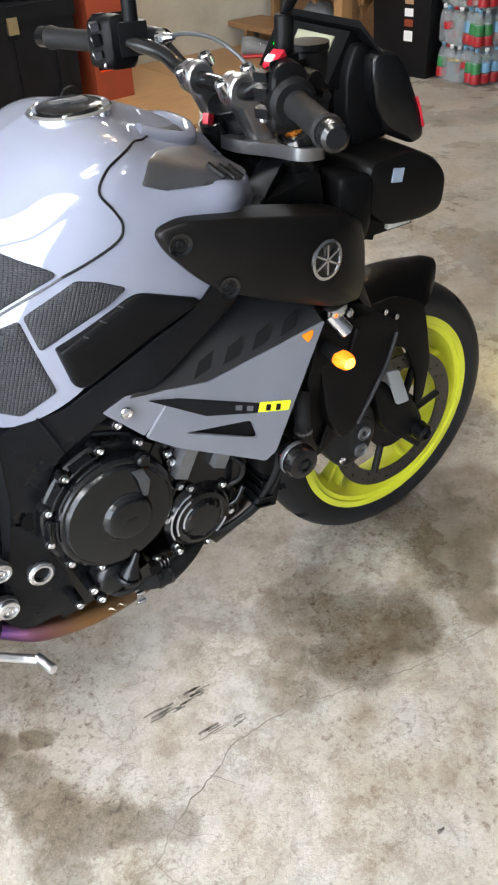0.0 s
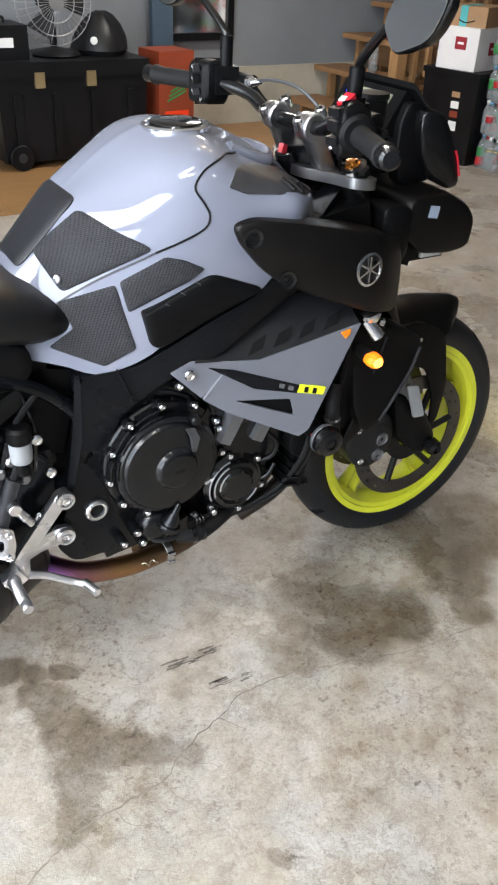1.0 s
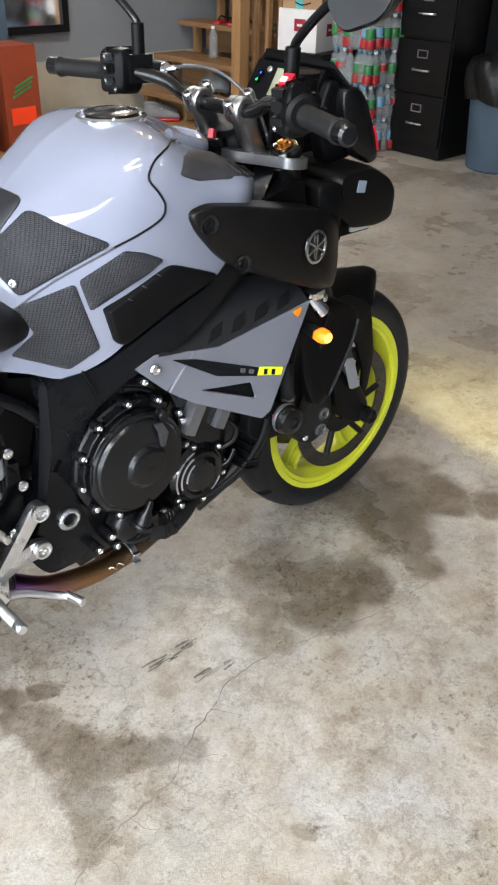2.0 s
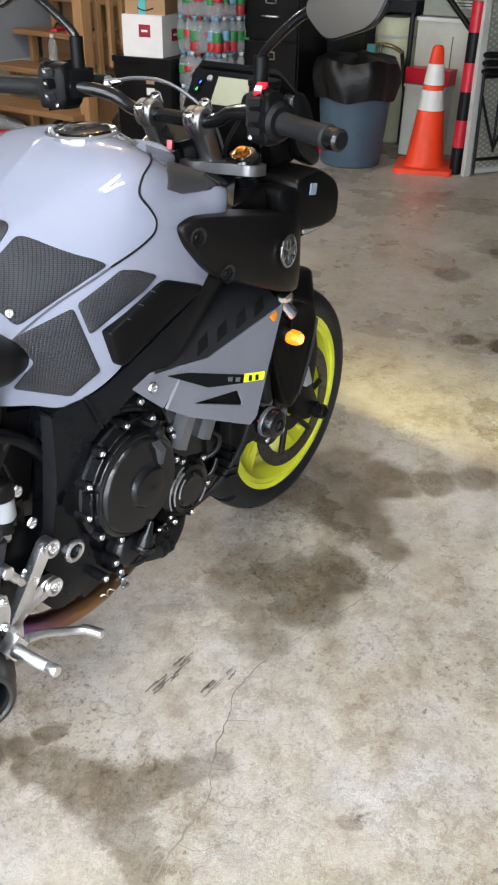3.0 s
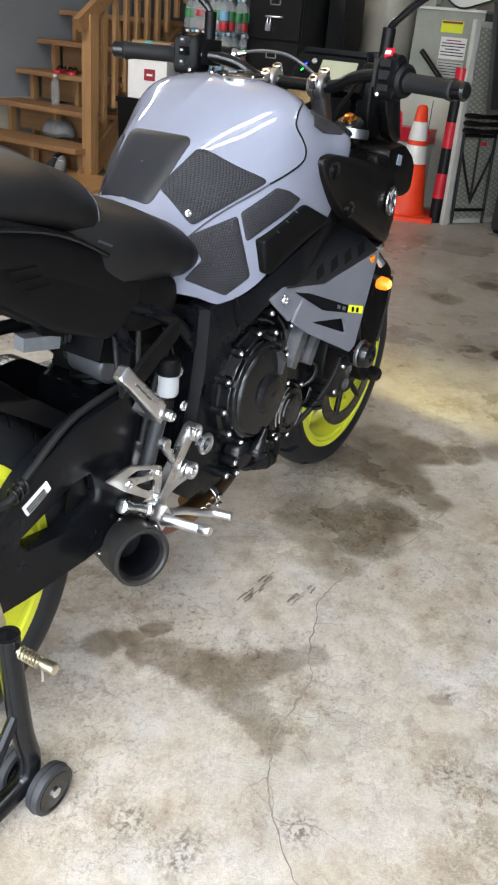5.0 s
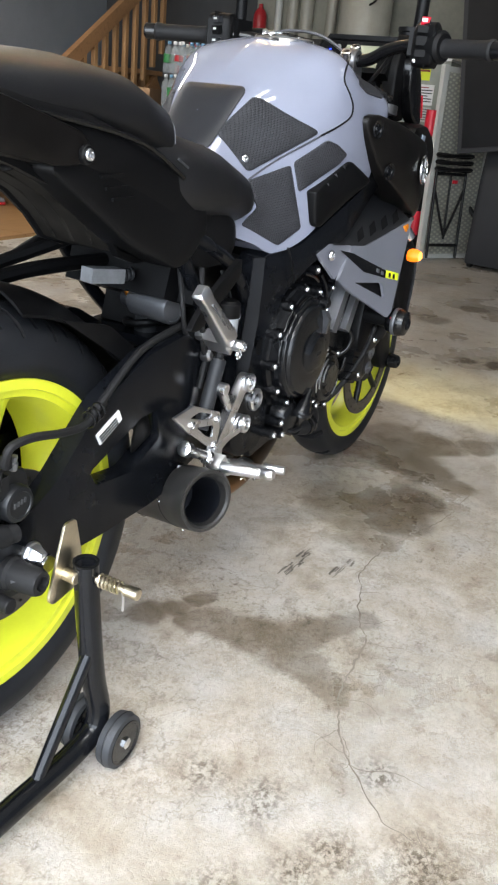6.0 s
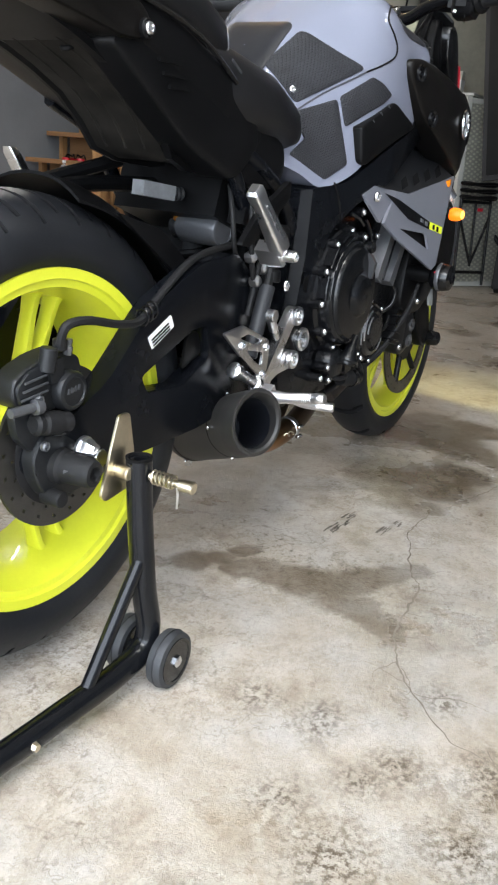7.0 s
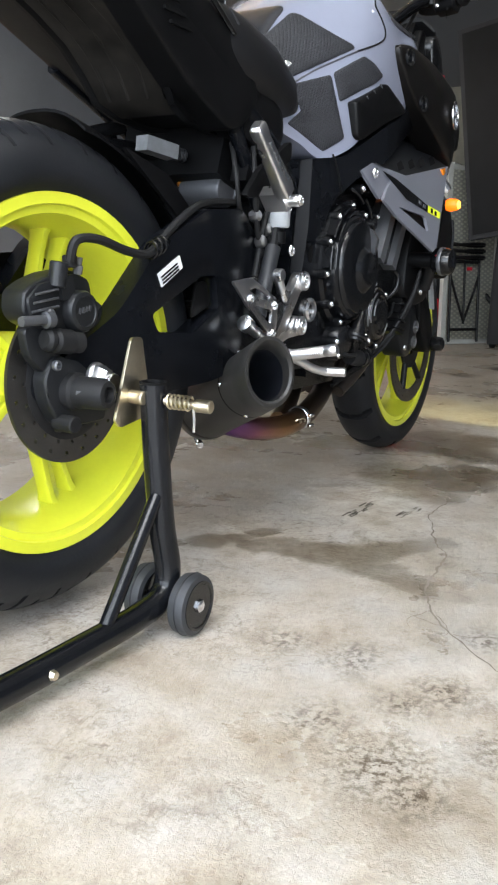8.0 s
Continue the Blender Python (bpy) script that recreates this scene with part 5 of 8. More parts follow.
# black knee panel below the pads
KNEE = [(0.664, 0.786), (0.672, 0.790), (0.779, 0.841), (0.876, 0.803), (0.797, 0.772), (0.690, 0.722), (0.676, 0.728)]
for s in (-1, 1):
    kp = part("knee_panel", pillow(B(), KNEE, lambda x, z: 0.188 + (x - 0.667) * 0.10, 0.03, 0.004, 0.016, s), M_black, bike, "matt black knee panel", 60)
    for x, z in ((0.697, 0.802), (0.722, 0.818), (0.747, 0.833)):
        part("tab", box(B(), (x + 0.006, s * (0.1885 + (x - 0.667) * 0.10), z - 0.004), (0.0018, 0.003, 0.010), 0.0005, (0, -58, 0)), M_casing, kp)

# air intake cowl with round emblem
COWL = [(0.812, 0.916), (0.826, 0.884), (0.868, 0.836), (0.90, 0.812), (1.00, 0.766), (1.075, 0.737), (1.160, 0.712), (1.178, 0.735), (1.174, 0.80), (1.156, 0.850), (1.10, 0.876), (1.03, 0.892), (0.93, 0.912), (0.85, 0.924)]


def cowl_y(x, z):
    return 0.206 + 0.030 * max(0, 1 - ((x - 1.05) / 0.24) ** 2) - 0.02 * max(0, (x - 1.10) / 0.06)


for s in (-1, 1):
    cw = part("intake_cowl", pillow(B(), COWL, cowl_y, 0.06, 0.012, 0.025, s), M_cowl, bike, "satin black air intake cowl", 60)
    for x, z in ((0.840, 0.897), (0.902, 0.822)):
        part("bolt_recess", lathe(B(), [(0.016, 0), (0.016, 0.004), (0.011, 0.002), (0.009, -0.004), (0.002, -0.004)], (x, s * (cowl_y(x, z) + 0.0045), z), (-0.15, s, 0), 20), M_gloss, cw)
        part("socket_screw", lathe(B(), [(0.0075, 0), (0.0075, 0.003), (0.006, 0.005), (0.004, 0.005), (0.0035, 0.002), (0.0005, 0.002)], (x, s * (cowl_y(x, z) + 0.0015), z), (-0.15, s, 0), 16), M_frame, cw)
    part("emblem_disc", lathe(B(), [(0.028, 0), (0.028, 0.0015), (0.002, 0.0015)], (1.057, s * 0.2485, 0.824), (0.12, s, 0.05), 32), M_gloss, cw)
    em = part("emblem", lathe(B(), [(0.030, 0), (0.030, 0.003), (0.0255, 0.004), (0.025, 0.001)], (1.057, s * 0.2485, 0.824), (0.12, s, 0.05), 32, True), M_chrome, cw, "round bright emblem")
    for k in range(6):
        a = radians(30 + 60 * k)
        part("emblem_arm", box(B(), (1.057 + 0.012 * math.cos(a), s * 0.2515, 0.824 + 0.012 * math.sin(a)), (0.022, 0.003, 0.003), 0.001, (0, -math.degrees(a), 0)), M_chrome, em)

# winglet side panel
WING = [(0.815, 0.682), (0.863, 0.678), (1.062, 0.720), (1.048, 0.698), (0.948, 0.540), (0.928, 0.530), (0.799, 0.593), (0.757, 0.622)]
TIP = [(0.708, 0.671), (0.746, 0.691), (0.815, 0.682), (0.757, 0.622)]
HOLE = [(0.812, 0.613), (0.918, 0.602), (0.924, 0.569)]


def wing_y(x, z):
    return -(0.192 + 0.165 * (x - 0.698) - 0.237 * (z - 0.672))


def tip_y(x, z):
    return wing_y(x, z) + 0.30 * max(0, ((0.815 - x) * 0.60 + (z - 0.682) * -0.58) * 0.8) * 0.5


wing = part("side_panel", side_plate(side_plate(B(), WING, wing_y, 0.006, [HOLE], 0.003, 0), TIP, tip_y, 0.006, (), 0.003, 0), M_grey, bike, "matt grey angular side panel", 25)
part("panel_backing", side_plate(B(), [(0.80, 0.64), (0.94, 0.62), (0.935, 0.555), (0.80, 0.60)], lambda x, z: wing_y(x, z) + 0.012, 0.004, (), 0.01, 0), M_black, wing)
part("decal", side_plate(B(), [(0.770, 0.677), (0.815, 0.668), (0.935, 0.625), (0.929, 0.611), (0.849, 0.630)], lambda x, z: wing_y(x, z) - 0.0016, 0.0012, (), 0.002, 0), M_gloss, wing, "black decal stripe")
yd = part("decal", side_plate(B(), [(0.936, 0.626), (0.986, 0.615), (0.979, 0.601), (0.929, 0.612)], lambda x, z: wing_y(x, z) - 0.0018, 0.0012, (), 0.002, 0), M_yelldecal, wing, "fluorescent yellow decal with dark bars")
for x, z in ((0.946, 0.615), (0.962, 0.611)):
    part("decal_bar", side_plate(B(), [(x - 0.004, z - 0.004), (x + 0.003, z - 0.0055), (x + 0.006, z + 0.004), (x - 0.001, z + 0.0055)], lambda a, b: wing_y(a, b) - 0.0028, 0.001, (), 0.001, 0), M_gloss, yd)
for x, z in ((0.900, 0.629), (0.917, 0.623)):
    part("decal_bar", side_plate(B(), [(x - 0.005, z - 0.003), (x + 0.004, z - 0.006), (x + 0.007, z + 0.001), (x - 0.003, z + 0.004)], lambda a, b: wing_y(a, b) - 0.0028, 0.001, (), 0.001, 0), M_cast, wing)
bolt(wing, (0.737, wing_y(0.737, 0.669) - 0.001, 0.669), (-0.1, -1, 0), 0.010)
part("panel_reflector", side_plate(B(), [(1.020, 0.708), (1.040, 0.713), (1.037, 0.704), (1.028, 0.696)], lambda x, z: wing_y(x, z) - 0.003, 0.003, (), 0.002, 0.0005), M_orange_lens, wing, "small orange reflector")
# vented deck above the panel
bm = B()
add(bm, [(0.746, -0.198, 0.688), (0.815, -0.207, 0.682), (0.863, -0.216, 0.679), (1.060, -0.238, 0.719), (1.06, -0.17, 0.765), (0.95, -0.165, 0.765), (0.80, -0.165, 0.715)], [(0, 1, 2, 6), (2, 3, 4, 5), (2, 5, 6)])
deck_part = part("vent_deck", bm, M_deck, wing)
# flat black patches that paint the shade inside the vent slots
for k in range(4):
    x = 0.845 + 0.048 * k
    bm = B()
    lift = lambda u, v: (u, -0.2125 - 0.118 * (u - 0.835) + v * 0.055, 0.6775 + 0.190 * (u - 0.835) + v * 0.055)
    add(bm, [lift(x, 0.10), lift(x + 0.030, 0.16), lift(x + 0.046, 0.45), lift(x + 0.018, 0.36)], [(0, 1, 2, 3)])
    part("vent_slot", bm, M_carbon, deck_part)
# the same panel on the far side
bm = side_plate(side_plate(B(), WING, wing_y, 0.006, [HOLE], 0.003, 0), TIP, tip_y, 0.006, (), 0.003, 0)
bmesh.ops.scale(bm, vec=(1, -1, 1), verts=bm.verts)
part("side_panel", bm, M_grey, bike, "matt grey angular side panel", 25)

# frame
FRAME = [(0.560, 0.676), (0.558, 0.62), (0.556, 0.56), (0.538, 0.478), (0.516, 0.42), (0.494, 0.35), (0.525, 0.305), (0.60, 0.305), (0.618, 0.36), (0.592, 0.45), (0.592, 0.53), (0.635, 0.61), (0.70, 0.655), (0.80, 0.70), (0.98, 0.80), (1.10, 0.86), (1.10, 0.93), (0.98, 0.885), (0.86, 0.790), (0.78, 0.760), (0.66, 0.690)]


def frame_y(x, z):
    return -(0.150 + 0.05 * min(1, max(0, (x - 0.58) / 0.2)) - 0.10 * max(0, (x - 0.95) / 0.15))


for s in (-1, 1):
    bm = side_plate(B(), FRAME, frame_y, 0.05, [[(0.556, 0.512), (0.576, 0.512), (0.576, 0.535), (0.556, 0.535)]], 0.02, 0.006)
    if s > 0:
        bmesh.ops.scale(bm, vec=(1, -1, 1), verts=bm.verts)
    fr = part("frame_spar", bm, M_frame, bike, "black cast aluminium frame", 35)
    part("pivot_nut", lathe(B(), [(0.022, 0), (0.022, 0.008), (0.018, 0.011), (0.014, 0.010), (0.013, -0.01), (0.002, -0.01)], (0.572, s * 0.150, 0.412), (0, s, 0), 12), M_alu, fr, "ringed pivot nut")
    # black disc on the spar, painting the shade inside a round hole
    part("frame_hole", lathe(B(), [(0.016, 0), (0.016, 0.0015), (0.002, 0.0015)], (0.580, s * 0.150, 0.512), (0, s, 0), 24), M_carbon, fr)
    part("weld_seam", tube(B(), [(0.645, s * 0.1735, 0.625), (0.632, s * 0.172, 0.66), (0.620, s * 0.165, 0.69)], 0.002, 6, 4), M_carbon, fr)
    edge = [(0.558, 0.676, 0.000), (0.556, 0.62, 0.003), (0.553, 0.56, 0.008), (0.534, 0.478, 0.002), (0.514, 0.42, -0.002)]
    rings = []
    for x, z, w in edge:
        rings.append([(x + 0.003, s * 0.1535, z), (x - w, s * 0.132, z - 0.004), (x - w + 0.014, s * 0.118, z - 0.004), (x + 0.012, s * 0.110, z)])
    part("frame_facet", loft(B(), rings), M_litfacet, fr, "satin rear facet of the frame, toned lighter as if lit", 20)
# added filler boxes that darken see-through gaps round the engine
part("inner_fender", box(B(), (0.505, 0, 0.605), (0.11, 0.20, 0.16), 0.02, (0, 15, 0)), M_black, bike)
part("throttle_bodies", box(B(), (0.70, 0, 0.625), (0.22, 0.26, 0.11), 0.02, (0, -15, 0)), M_engine, bike)
part("inner_frame", box(B(), (0.78, 0, 0.745), (0.40, 0.22, 0.12), 0.03, (0, -22, 0)), M_black, bike)
part("airbox", box(B(), (1.00, 0, 0.80), (0.28, 0.30, 0.17), 0.04, (0, -10, 0)), M_black, bike)
part("steering_head", rod(B(), (1.075, 0, 1.0), (1.165, 0, 0.80), 0.045), M_frame, bike)

# engine
eng = part("engine", box(B(), (0.75, 0, 0.435), (0.36, 0.29, 0.25), 0.03, (0, -8, 0)), M_engine, bike, "black engine block with bolted covers")
part("oil_pan", box(B(), (0.735, 0, 0.285), (0.24, 0.16, 0.075), 0.02, taper=1.05), M_engine, eng)
part("cylinder_block", box(B(), (0.90, 0, 0.56), (0.20, 0.34, 0.24), 0.02, (0, 35, 0)), M_engine, eng)
for k in range(2):
    part("cylinder_rib", box(B(), (0.842 + 0.07 * k, -0.180, 0.565 - 0.012 * k), (0.024, 0.035, 0.13), 0.006, (0, 28, 0)), M_cast, eng, "grey cast rib")
part("cylinder_recess", box(B(), (0.880, -0.174, 0.56), (0.045, 0.02, 0.11), 0.004, (0, 28, 0)), M_engine, eng)
CL = (0.705, 0.493)
part("side_case", pillow(B(), [(0.600, 0.560), (0.628, 0.612), (0.680, 0.640), (0.745, 0.648), (0.800, 0.632), (0.822, 0.590), (0.812, 0.540), (0.806, 0.480), (0.792, 0.430), (0.770, 0.385), (0.700, 0.365), (0.640, 0.378), (0.600, 0.430), (0.588, 0.500)], 0.150, 0.05, 0.004, 0.03, -1), M_engine, eng, "cast black crankcase side", 40)
case = part("clutch_case", lathe(B(), [(0.118, 0), (0.118, 0.012), (0.112, 0.018), (0.05, 0.018)], (CL[0], -0.150, CL[1]), (0, -1, 0), 56), M_engine, eng)
cc = part("clutch_cover", lathe(B(), [(0.100, 0), (0.100, 0.020), (0.0985, 0.026), (0.094, 0.030), (0.090, 0.0305), (0.0885, 0.034), (0.0855, 0.0372), (0.080, 0.038), (0.045, 0.0392), (0.004, 0.0394)], (CL[0] - 0.004, -0.162, CL[1] - 0.003), (0, -1, 0), 72), M_clutch, eng, "round satin black clutch cover", 30)
part("cover_boss", lathe(B(), [(0.046, 0), (0.042, 0.0015), (0.037, 0.008), (0.034, 0.0105), (0.030, 0.0115), (0.002, 0.0117)], (CL[0] + 0.006, -0.2005, CL[1] - 0.006), (0, -1, 0), 48), M_clutch, cc, "raised boss on the cover", 30)
for k in range(3):
    part("boss_mark", box(B(), (CL[0] + 0.002 + 0.006 * k, -0.2125, CL[1] - 0.008), (0.004, 0.001, 0.008), 0.0003, (0, 15, 0)), M_engine, cc)
for a_ in (30, 62, 95, 128, 158, 188, 218, 248, 322, 352):
    a = radians(a_)
    lx, lz = CL[0] + 0.113 * math.cos(a), CL[1] + 0.113 * math.sin(a)
    part("lug", rod(B(), (lx, -0.150, lz), (lx, -0.178, lz), 0.0105, 0.0095), M_engine, case)
    bolt(case, (lx, -0.178, lz), r=0.0058)
# cast webs between the lugs at the cover's back edge
for a0, a1 in ((99, 124), (132, 154), (162, 184)):
    for r, hh in ((0.103, 0.190), (0.112, 0.184)):
        part("cast_ridge", tube(B(), [(CL[0] + r * math.cos(radians(a0 + (a1 - a0) * k / 5)), -hh, CL[1] + r * math.sin(radians(a0 + (a1 - a0) * k / 5))) for k in range(6)], 0.0026, 8, 3), M_clutch, case)
    am = radians((a0 + a1) / 2)
    part("cast_web", box(B(), (CL[0] + 0.107 * math.cos(am), -0.172, CL[1] + 0.107 * math.sin(am)), (0.036, 0.026, 0.014), 0.003, (0, -math.degrees(am) + 90, 0)), M_engine, case)
part("clutch_arm", loft(B(), [[(x, y, z) for x, y, z in ((0.728, -0.203, 0.566), (0.746, -0.205, 0.562), (0.750, -0.190, 0.562), (0.728, -0.188, 0.566))], [(0.736, -0.214, 0.548), (0.752, -0.212, 0.546), (0.754, -0.196, 0.546), (0.737, -0.196, 0.548)], [(0.740, -0.208, 0.518), (0.747, -0.208, 0.517), (0.748, -0.198, 0.517), (0.741, -0.198, 0.518)]]), M_casing, eng, "grey wedge-shaped lever on the cover", 20)
part("lever_pivot", lathe(B(), [(0.011, 0), (0.011, 0.012), (0.008, 0.015), (0.002, 0.015)], (0.752, -0.188, 0.575), (0, -1, 0), 16), M_engine, eng)
for pts in (((0.765, -0.172, 0.625), (0.785, -0.176, 0.600), (0.800, -0.176, 0.565)), ((0.804, -0.174, 0.555), (0.800, -0.178, 0.505), (0.790, -0.178, 0.470)), ((0.690, -0.172, 0.637), (0.720, -0.176, 0.628), (0.745, -0.176, 0.615))):
    part("cast_rib", tube(B(), list(pts), 0.0042, 8, 5), M_clutch, eng)
PU = (0.848, 0.396)
pc = part("timing_cover", lathe(B(), [(0.066, 0), (0.066, 0.02), (0.058, 0.028), (0.054, 0.026), (0.050, 0.034), (0.042, 0.036), (0.038, 0.033), (0.030, 0.040), (0.004, 0.041)], (PU[0], -0.150, PU[1]), (0, -1, 0), 48), M_gloss, eng, "glossy black timing cover", 30)
for k in range(6):
    a = radians(40 + 60 * k)
    part("lug", rod(B(), (PU[0] + 0.066 * math.cos(a), -0.150, PU[1] + 0.066 * math.sin(a)), (PU[0] + 0.066 * math.cos(a), -0.176, PU[1] + 0.066 * math.sin(a)), 0.009), M_engine, pc)
    bolt(pc, (PU[0] + 0.066 * math.cos(a), -0.176, PU[1] + 0.066 * math.sin(a)), r=0.0055)
# bright arcs that paint the reflections on the glossy cover
for r, h, a0, n in ((0.058, 0.181, 105, 9), (0.049, 0.1845, 112, 8), (0.038, 0.1875, 120, 6), (0.049, 0.1845, 300, 4)):
    part("polished_arc", tube(B(), [(PU[0] + r * math.cos(radians(a0 + 12 * k)), -h, PU[1] + r * math.sin(radians(a0 + 12 * k))) for k in range(n)], 0.0018, 6, 3), M_alu, pc)
for a_ in (20, 75, 140, 205, 265, 320):
    a = radians(a_)
    part("cover_fin", box(B(), (PU[0] + 0.026 * math.cos(a), -0.1885, PU[1] + 0.026 * math.sin(a)), (0.018, 0.004, 0.006), 0.0015, (0, -a_, 0)), M_gloss, pc)
for x, z in ((0.790, 0.640), (0.728, 0.640), (0.757, 0.352), (0.80, 0.345), (0.640, 0.352), (0.812, 0.595), (0.806, 0.535), (0.790, 0.490), (0.612, 0.335), (0.65, 0.325)):
    bs = part("boss", rod(B(), (x, -0.14, z), (x, -0.182, z), 0.0095), M_engine, eng)
    bolt(bs, (x, -0.182, z), r=0.0060)
part("water_pump", lathe(B(), [(0.036, 0), (0.036, 0.024), (0.030, 0.034), (0.020, 0.038), (0.004, 0.039)], (0.682, -0.150, 0.352), (0, -1, 0), 28), M_engine, eng, "black water pump")
part("pump_outlet", lathe(B(), [(0.0165, 0), (0.0172, 0.004), (0.0165, 0.018), (0.0145, 0.022), (0.013, 0.032), (0.0075, 0.040), (0.0055, 0.058), (0.003, 0.062)], (0.693, -0.196, 0.352), (0.36, -0.10, 0.93), 20), M_engine, eng, "dull grey tapered pump outlet")
part("pump_collar", lathe(B(), [(0.0205, 0), (0.0215, 0.002), (0.0215, 0.007), (0.0205, 0.009)], (0.6945, -0.1965, 0.357), (0.36, -0.10, 0.93), 20, True), M_engine, eng)
part("sensor_body", box(B(), (0.722, -0.178, 0.345), (0.036, 0.024, 0.026), 0.004, (0, -16, 0)), M_gloss, eng)
part("sensor_plug", box(B(), (0.747, -0.182, 0.341), (0.020, 0.018, 0.018), 0.003, (0, -10, 0)), M_black, eng)
for k in range(3):
    part("plug_rib", lathe(B(), [(0.0105, -0.0015), (0.0115, 0), (0.0105, 0.0015)], (0.758 + 0.007 * k, -0.182, 0.340), (1, 0, -0.1), 16, True), M_gloss, eng)
part("sensor_wire", tube(B(), [(0.778, -0.180, 0.338), (0.80, -0.176, 0.342), (0.815, -0.172, 0.36), (0.812, -0.17, 0.385)], 0.0035, 8, 5), M_rubber, eng)
part("sensor_wire", tube(B(), [(0.66, -0.170, 0.335), (0.675, -0.186, 0.325), (0.705, -0.190, 0.322), (0.735, -0.184, 0.322)], 0.0045, 8, 5), M_rubber, eng)
part("hose", tube(B(), [(0.72, -0.175, 0.318), (0.76, -0.185, 0.312), (0.81, -0.17, 0.315), (0.86, -0.14, 0.32), (0.93, -0.10, 0.36)], 0.017, 12), M_rubber, eng)
for x in (0.752, 0.772):
    part("hose_clip", lathe(B(), [(0.019, 0), (0.019, 0.008)], (x - 0.004, -0.184, 0.313), (1, -0.1, 0), 20), M_gloss, eng)
part("water_elbow", tube(B(), [(0.905, -0.165, 0.425), (0.925, -0.185, 0.445), (0.93, -0.19, 0.475), (0.915, -0.18, 0.495)], 0.0055, 10), M_engine, eng, "dull cast elbow")
part("water_elbow", tube(B(), [(0.895, -0.165, 0.385), (0.917, -0.18, 0.395), (0.935, -0.18, 0.42)], 0.0050, 10), M_engine, eng, "dull cast elbow")
part("cable", tube(B(), [(0.985, -0.22, 0.49), (0.980, -0.205, 0.43), (0.955, -0.17, 0.35), (0.90, -0.13, 0.29), (0.82, -0.10, 0.25)], 0.005, 8), M_rubber, eng)
part("cable", tube(B(), [(1.000, -0.215, 0.49), (0.996, -0.20, 0.42), (0.968, -0.16, 0.33), (0.91, -0.12, 0.275), (0.83, -0.09, 0.24)], 0.004, 8), M_rubber, eng)
# crash bobbin
sl = part("frame_slider", rod(B(), (0.985, -0.17, 0.515), (0.982, -0.255, 0.513), 0.017), M_black, bike, "crash bobbin with black cap")
part("slider_cap", lathe(B(), [(0.024, 0), (0.0285, 0.006), (0.0295, 0.028), (0.026, 0.040), (0.014, 0.044)], (0.985, -0.250, 0.512), (-0.05, -1, 0), 32), M_gloss, sl)
part("slider_ring", lathe(B(), [(0.0292, 0.014), (0.0303, 0.016), (0.0303, 0.021), (0.0292, 0.023)], (0.985, -0.250, 0.512), (-0.05, -1, 0), 32, True), M_casing, sl, "thin grey ring")
part("slider_screw", lathe(B(), [(0.0135, 0.036), (0.0135, 0.046), (0.010, 0.047), (0.009, 0.040), (0.001, 0.040)], (0.985, -0.250, 0.512), (-0.05, -1, 0), 6), M_frame, sl)
part("slider_mark", box(B(), (0.9585, -0.262, 0.520), (0.002, 0.004, 0.010), 0.0005), M_red, sl)

# radiator
def shroud(s):
    sh_ = part("radiator_shroud", pillow(B(), [(1.02, 0.735), (1.12, 0.725), (1.175, 0.66), (1.19, 0.56), (1.165, 0.47), (1.10, 0.42), (1.02, 0.41), (0.955, 0.44), (0.965, 0.52)], 0.196, 0.07, 0.008, 0.03, s), M_black, bike, "black radiator side cover")
    part("cover_rib", tube(B(), [(1.165, s * 0.200, 0.655), (1.125, s * 0.207, 0.56), (1.085, s * 0.206, 0.45)], 0.006, 10, 6), M_black, sh_)
    part("cover_rib", tube(B(), [(1.070, s * 0.206, 0.70), (1.060, s * 0.209, 0.60), (1.025, s * 0.205, 0.47)], 0.005, 8, 6), M_black, sh_)
    for x, z in ((1.145, 0.690), (1.150, 0.52), (1.050, 0.445)):
        bolt(sh_, (x, s * 0.200, z), (0, s, 0), 0.008)
    part("side_hose", tube(B(), [(1.06, s * 0.205, 0.455), (1.035, s * 0.225, 0.50), (1.030, s * 0.225, 0.545), (1.045, s * 0.205, 0.58)], 0.014, 12, 6), M_rubber, sh_)
    part("hose_band", lathe(B(), [(0.0155, -0.004), (0.0165, 0), (0.0155, 0.004)], (1.031, s * 0.2255, 0.522), (0, 0, 1), 20, True), M_cast, sh_)


rad = part("radiator", box(B(), (1.055, 0, 0.56), (0.045, 0.36, 0.30), 0.008, (0, 14, 0)), M_black, bike, "black radiator with fins")
for k in range(12):
    part("fin", box(B(), (1.08 + 0.004, 0, 0.44 + 0.022 * k), (0.012, 0.33, 0.003), 0.0, (0, 14, 0)), M_carbon, rad)
shroud(-1)
shroud(1)
rl = part("oil_cooler", box(B(), (0.995, -0.02, 0.415), (0.040, 0.33, 0.13), 0.01, (0, 14, 0)), M_black, bike)
for k in range(7):
    part("fin", box(B(), (0.982 + 0.004 * (k - 3) * 0.9, -0.02, 0.362 + 0.0175 * k), (0.03, 0.345, 0.003), 0.0, (0, 14, 0)), M_engine, rl)
for k in range(4):
    y = -0.12 + 0.08 * k
    part("header_pipe", tube(B(), [(0.94, y, 0.53), (1.03, y, 0.47), (1.045, y * 0.95, 0.38), (1.01, y * 0.7, 0.28), (0.93, y * 0.4 - 0.01, 0.215)], 0.019, 14, 6), M_pipe, bike, "dark heat-tinted header pipe")
part("filler_neck", rod(B(), (1.100, -0.205, 0.706), (1.122, -0.222, 0.672), 0.0125, 0.0145), M_chrome, bike, "bright coolant filler neck")
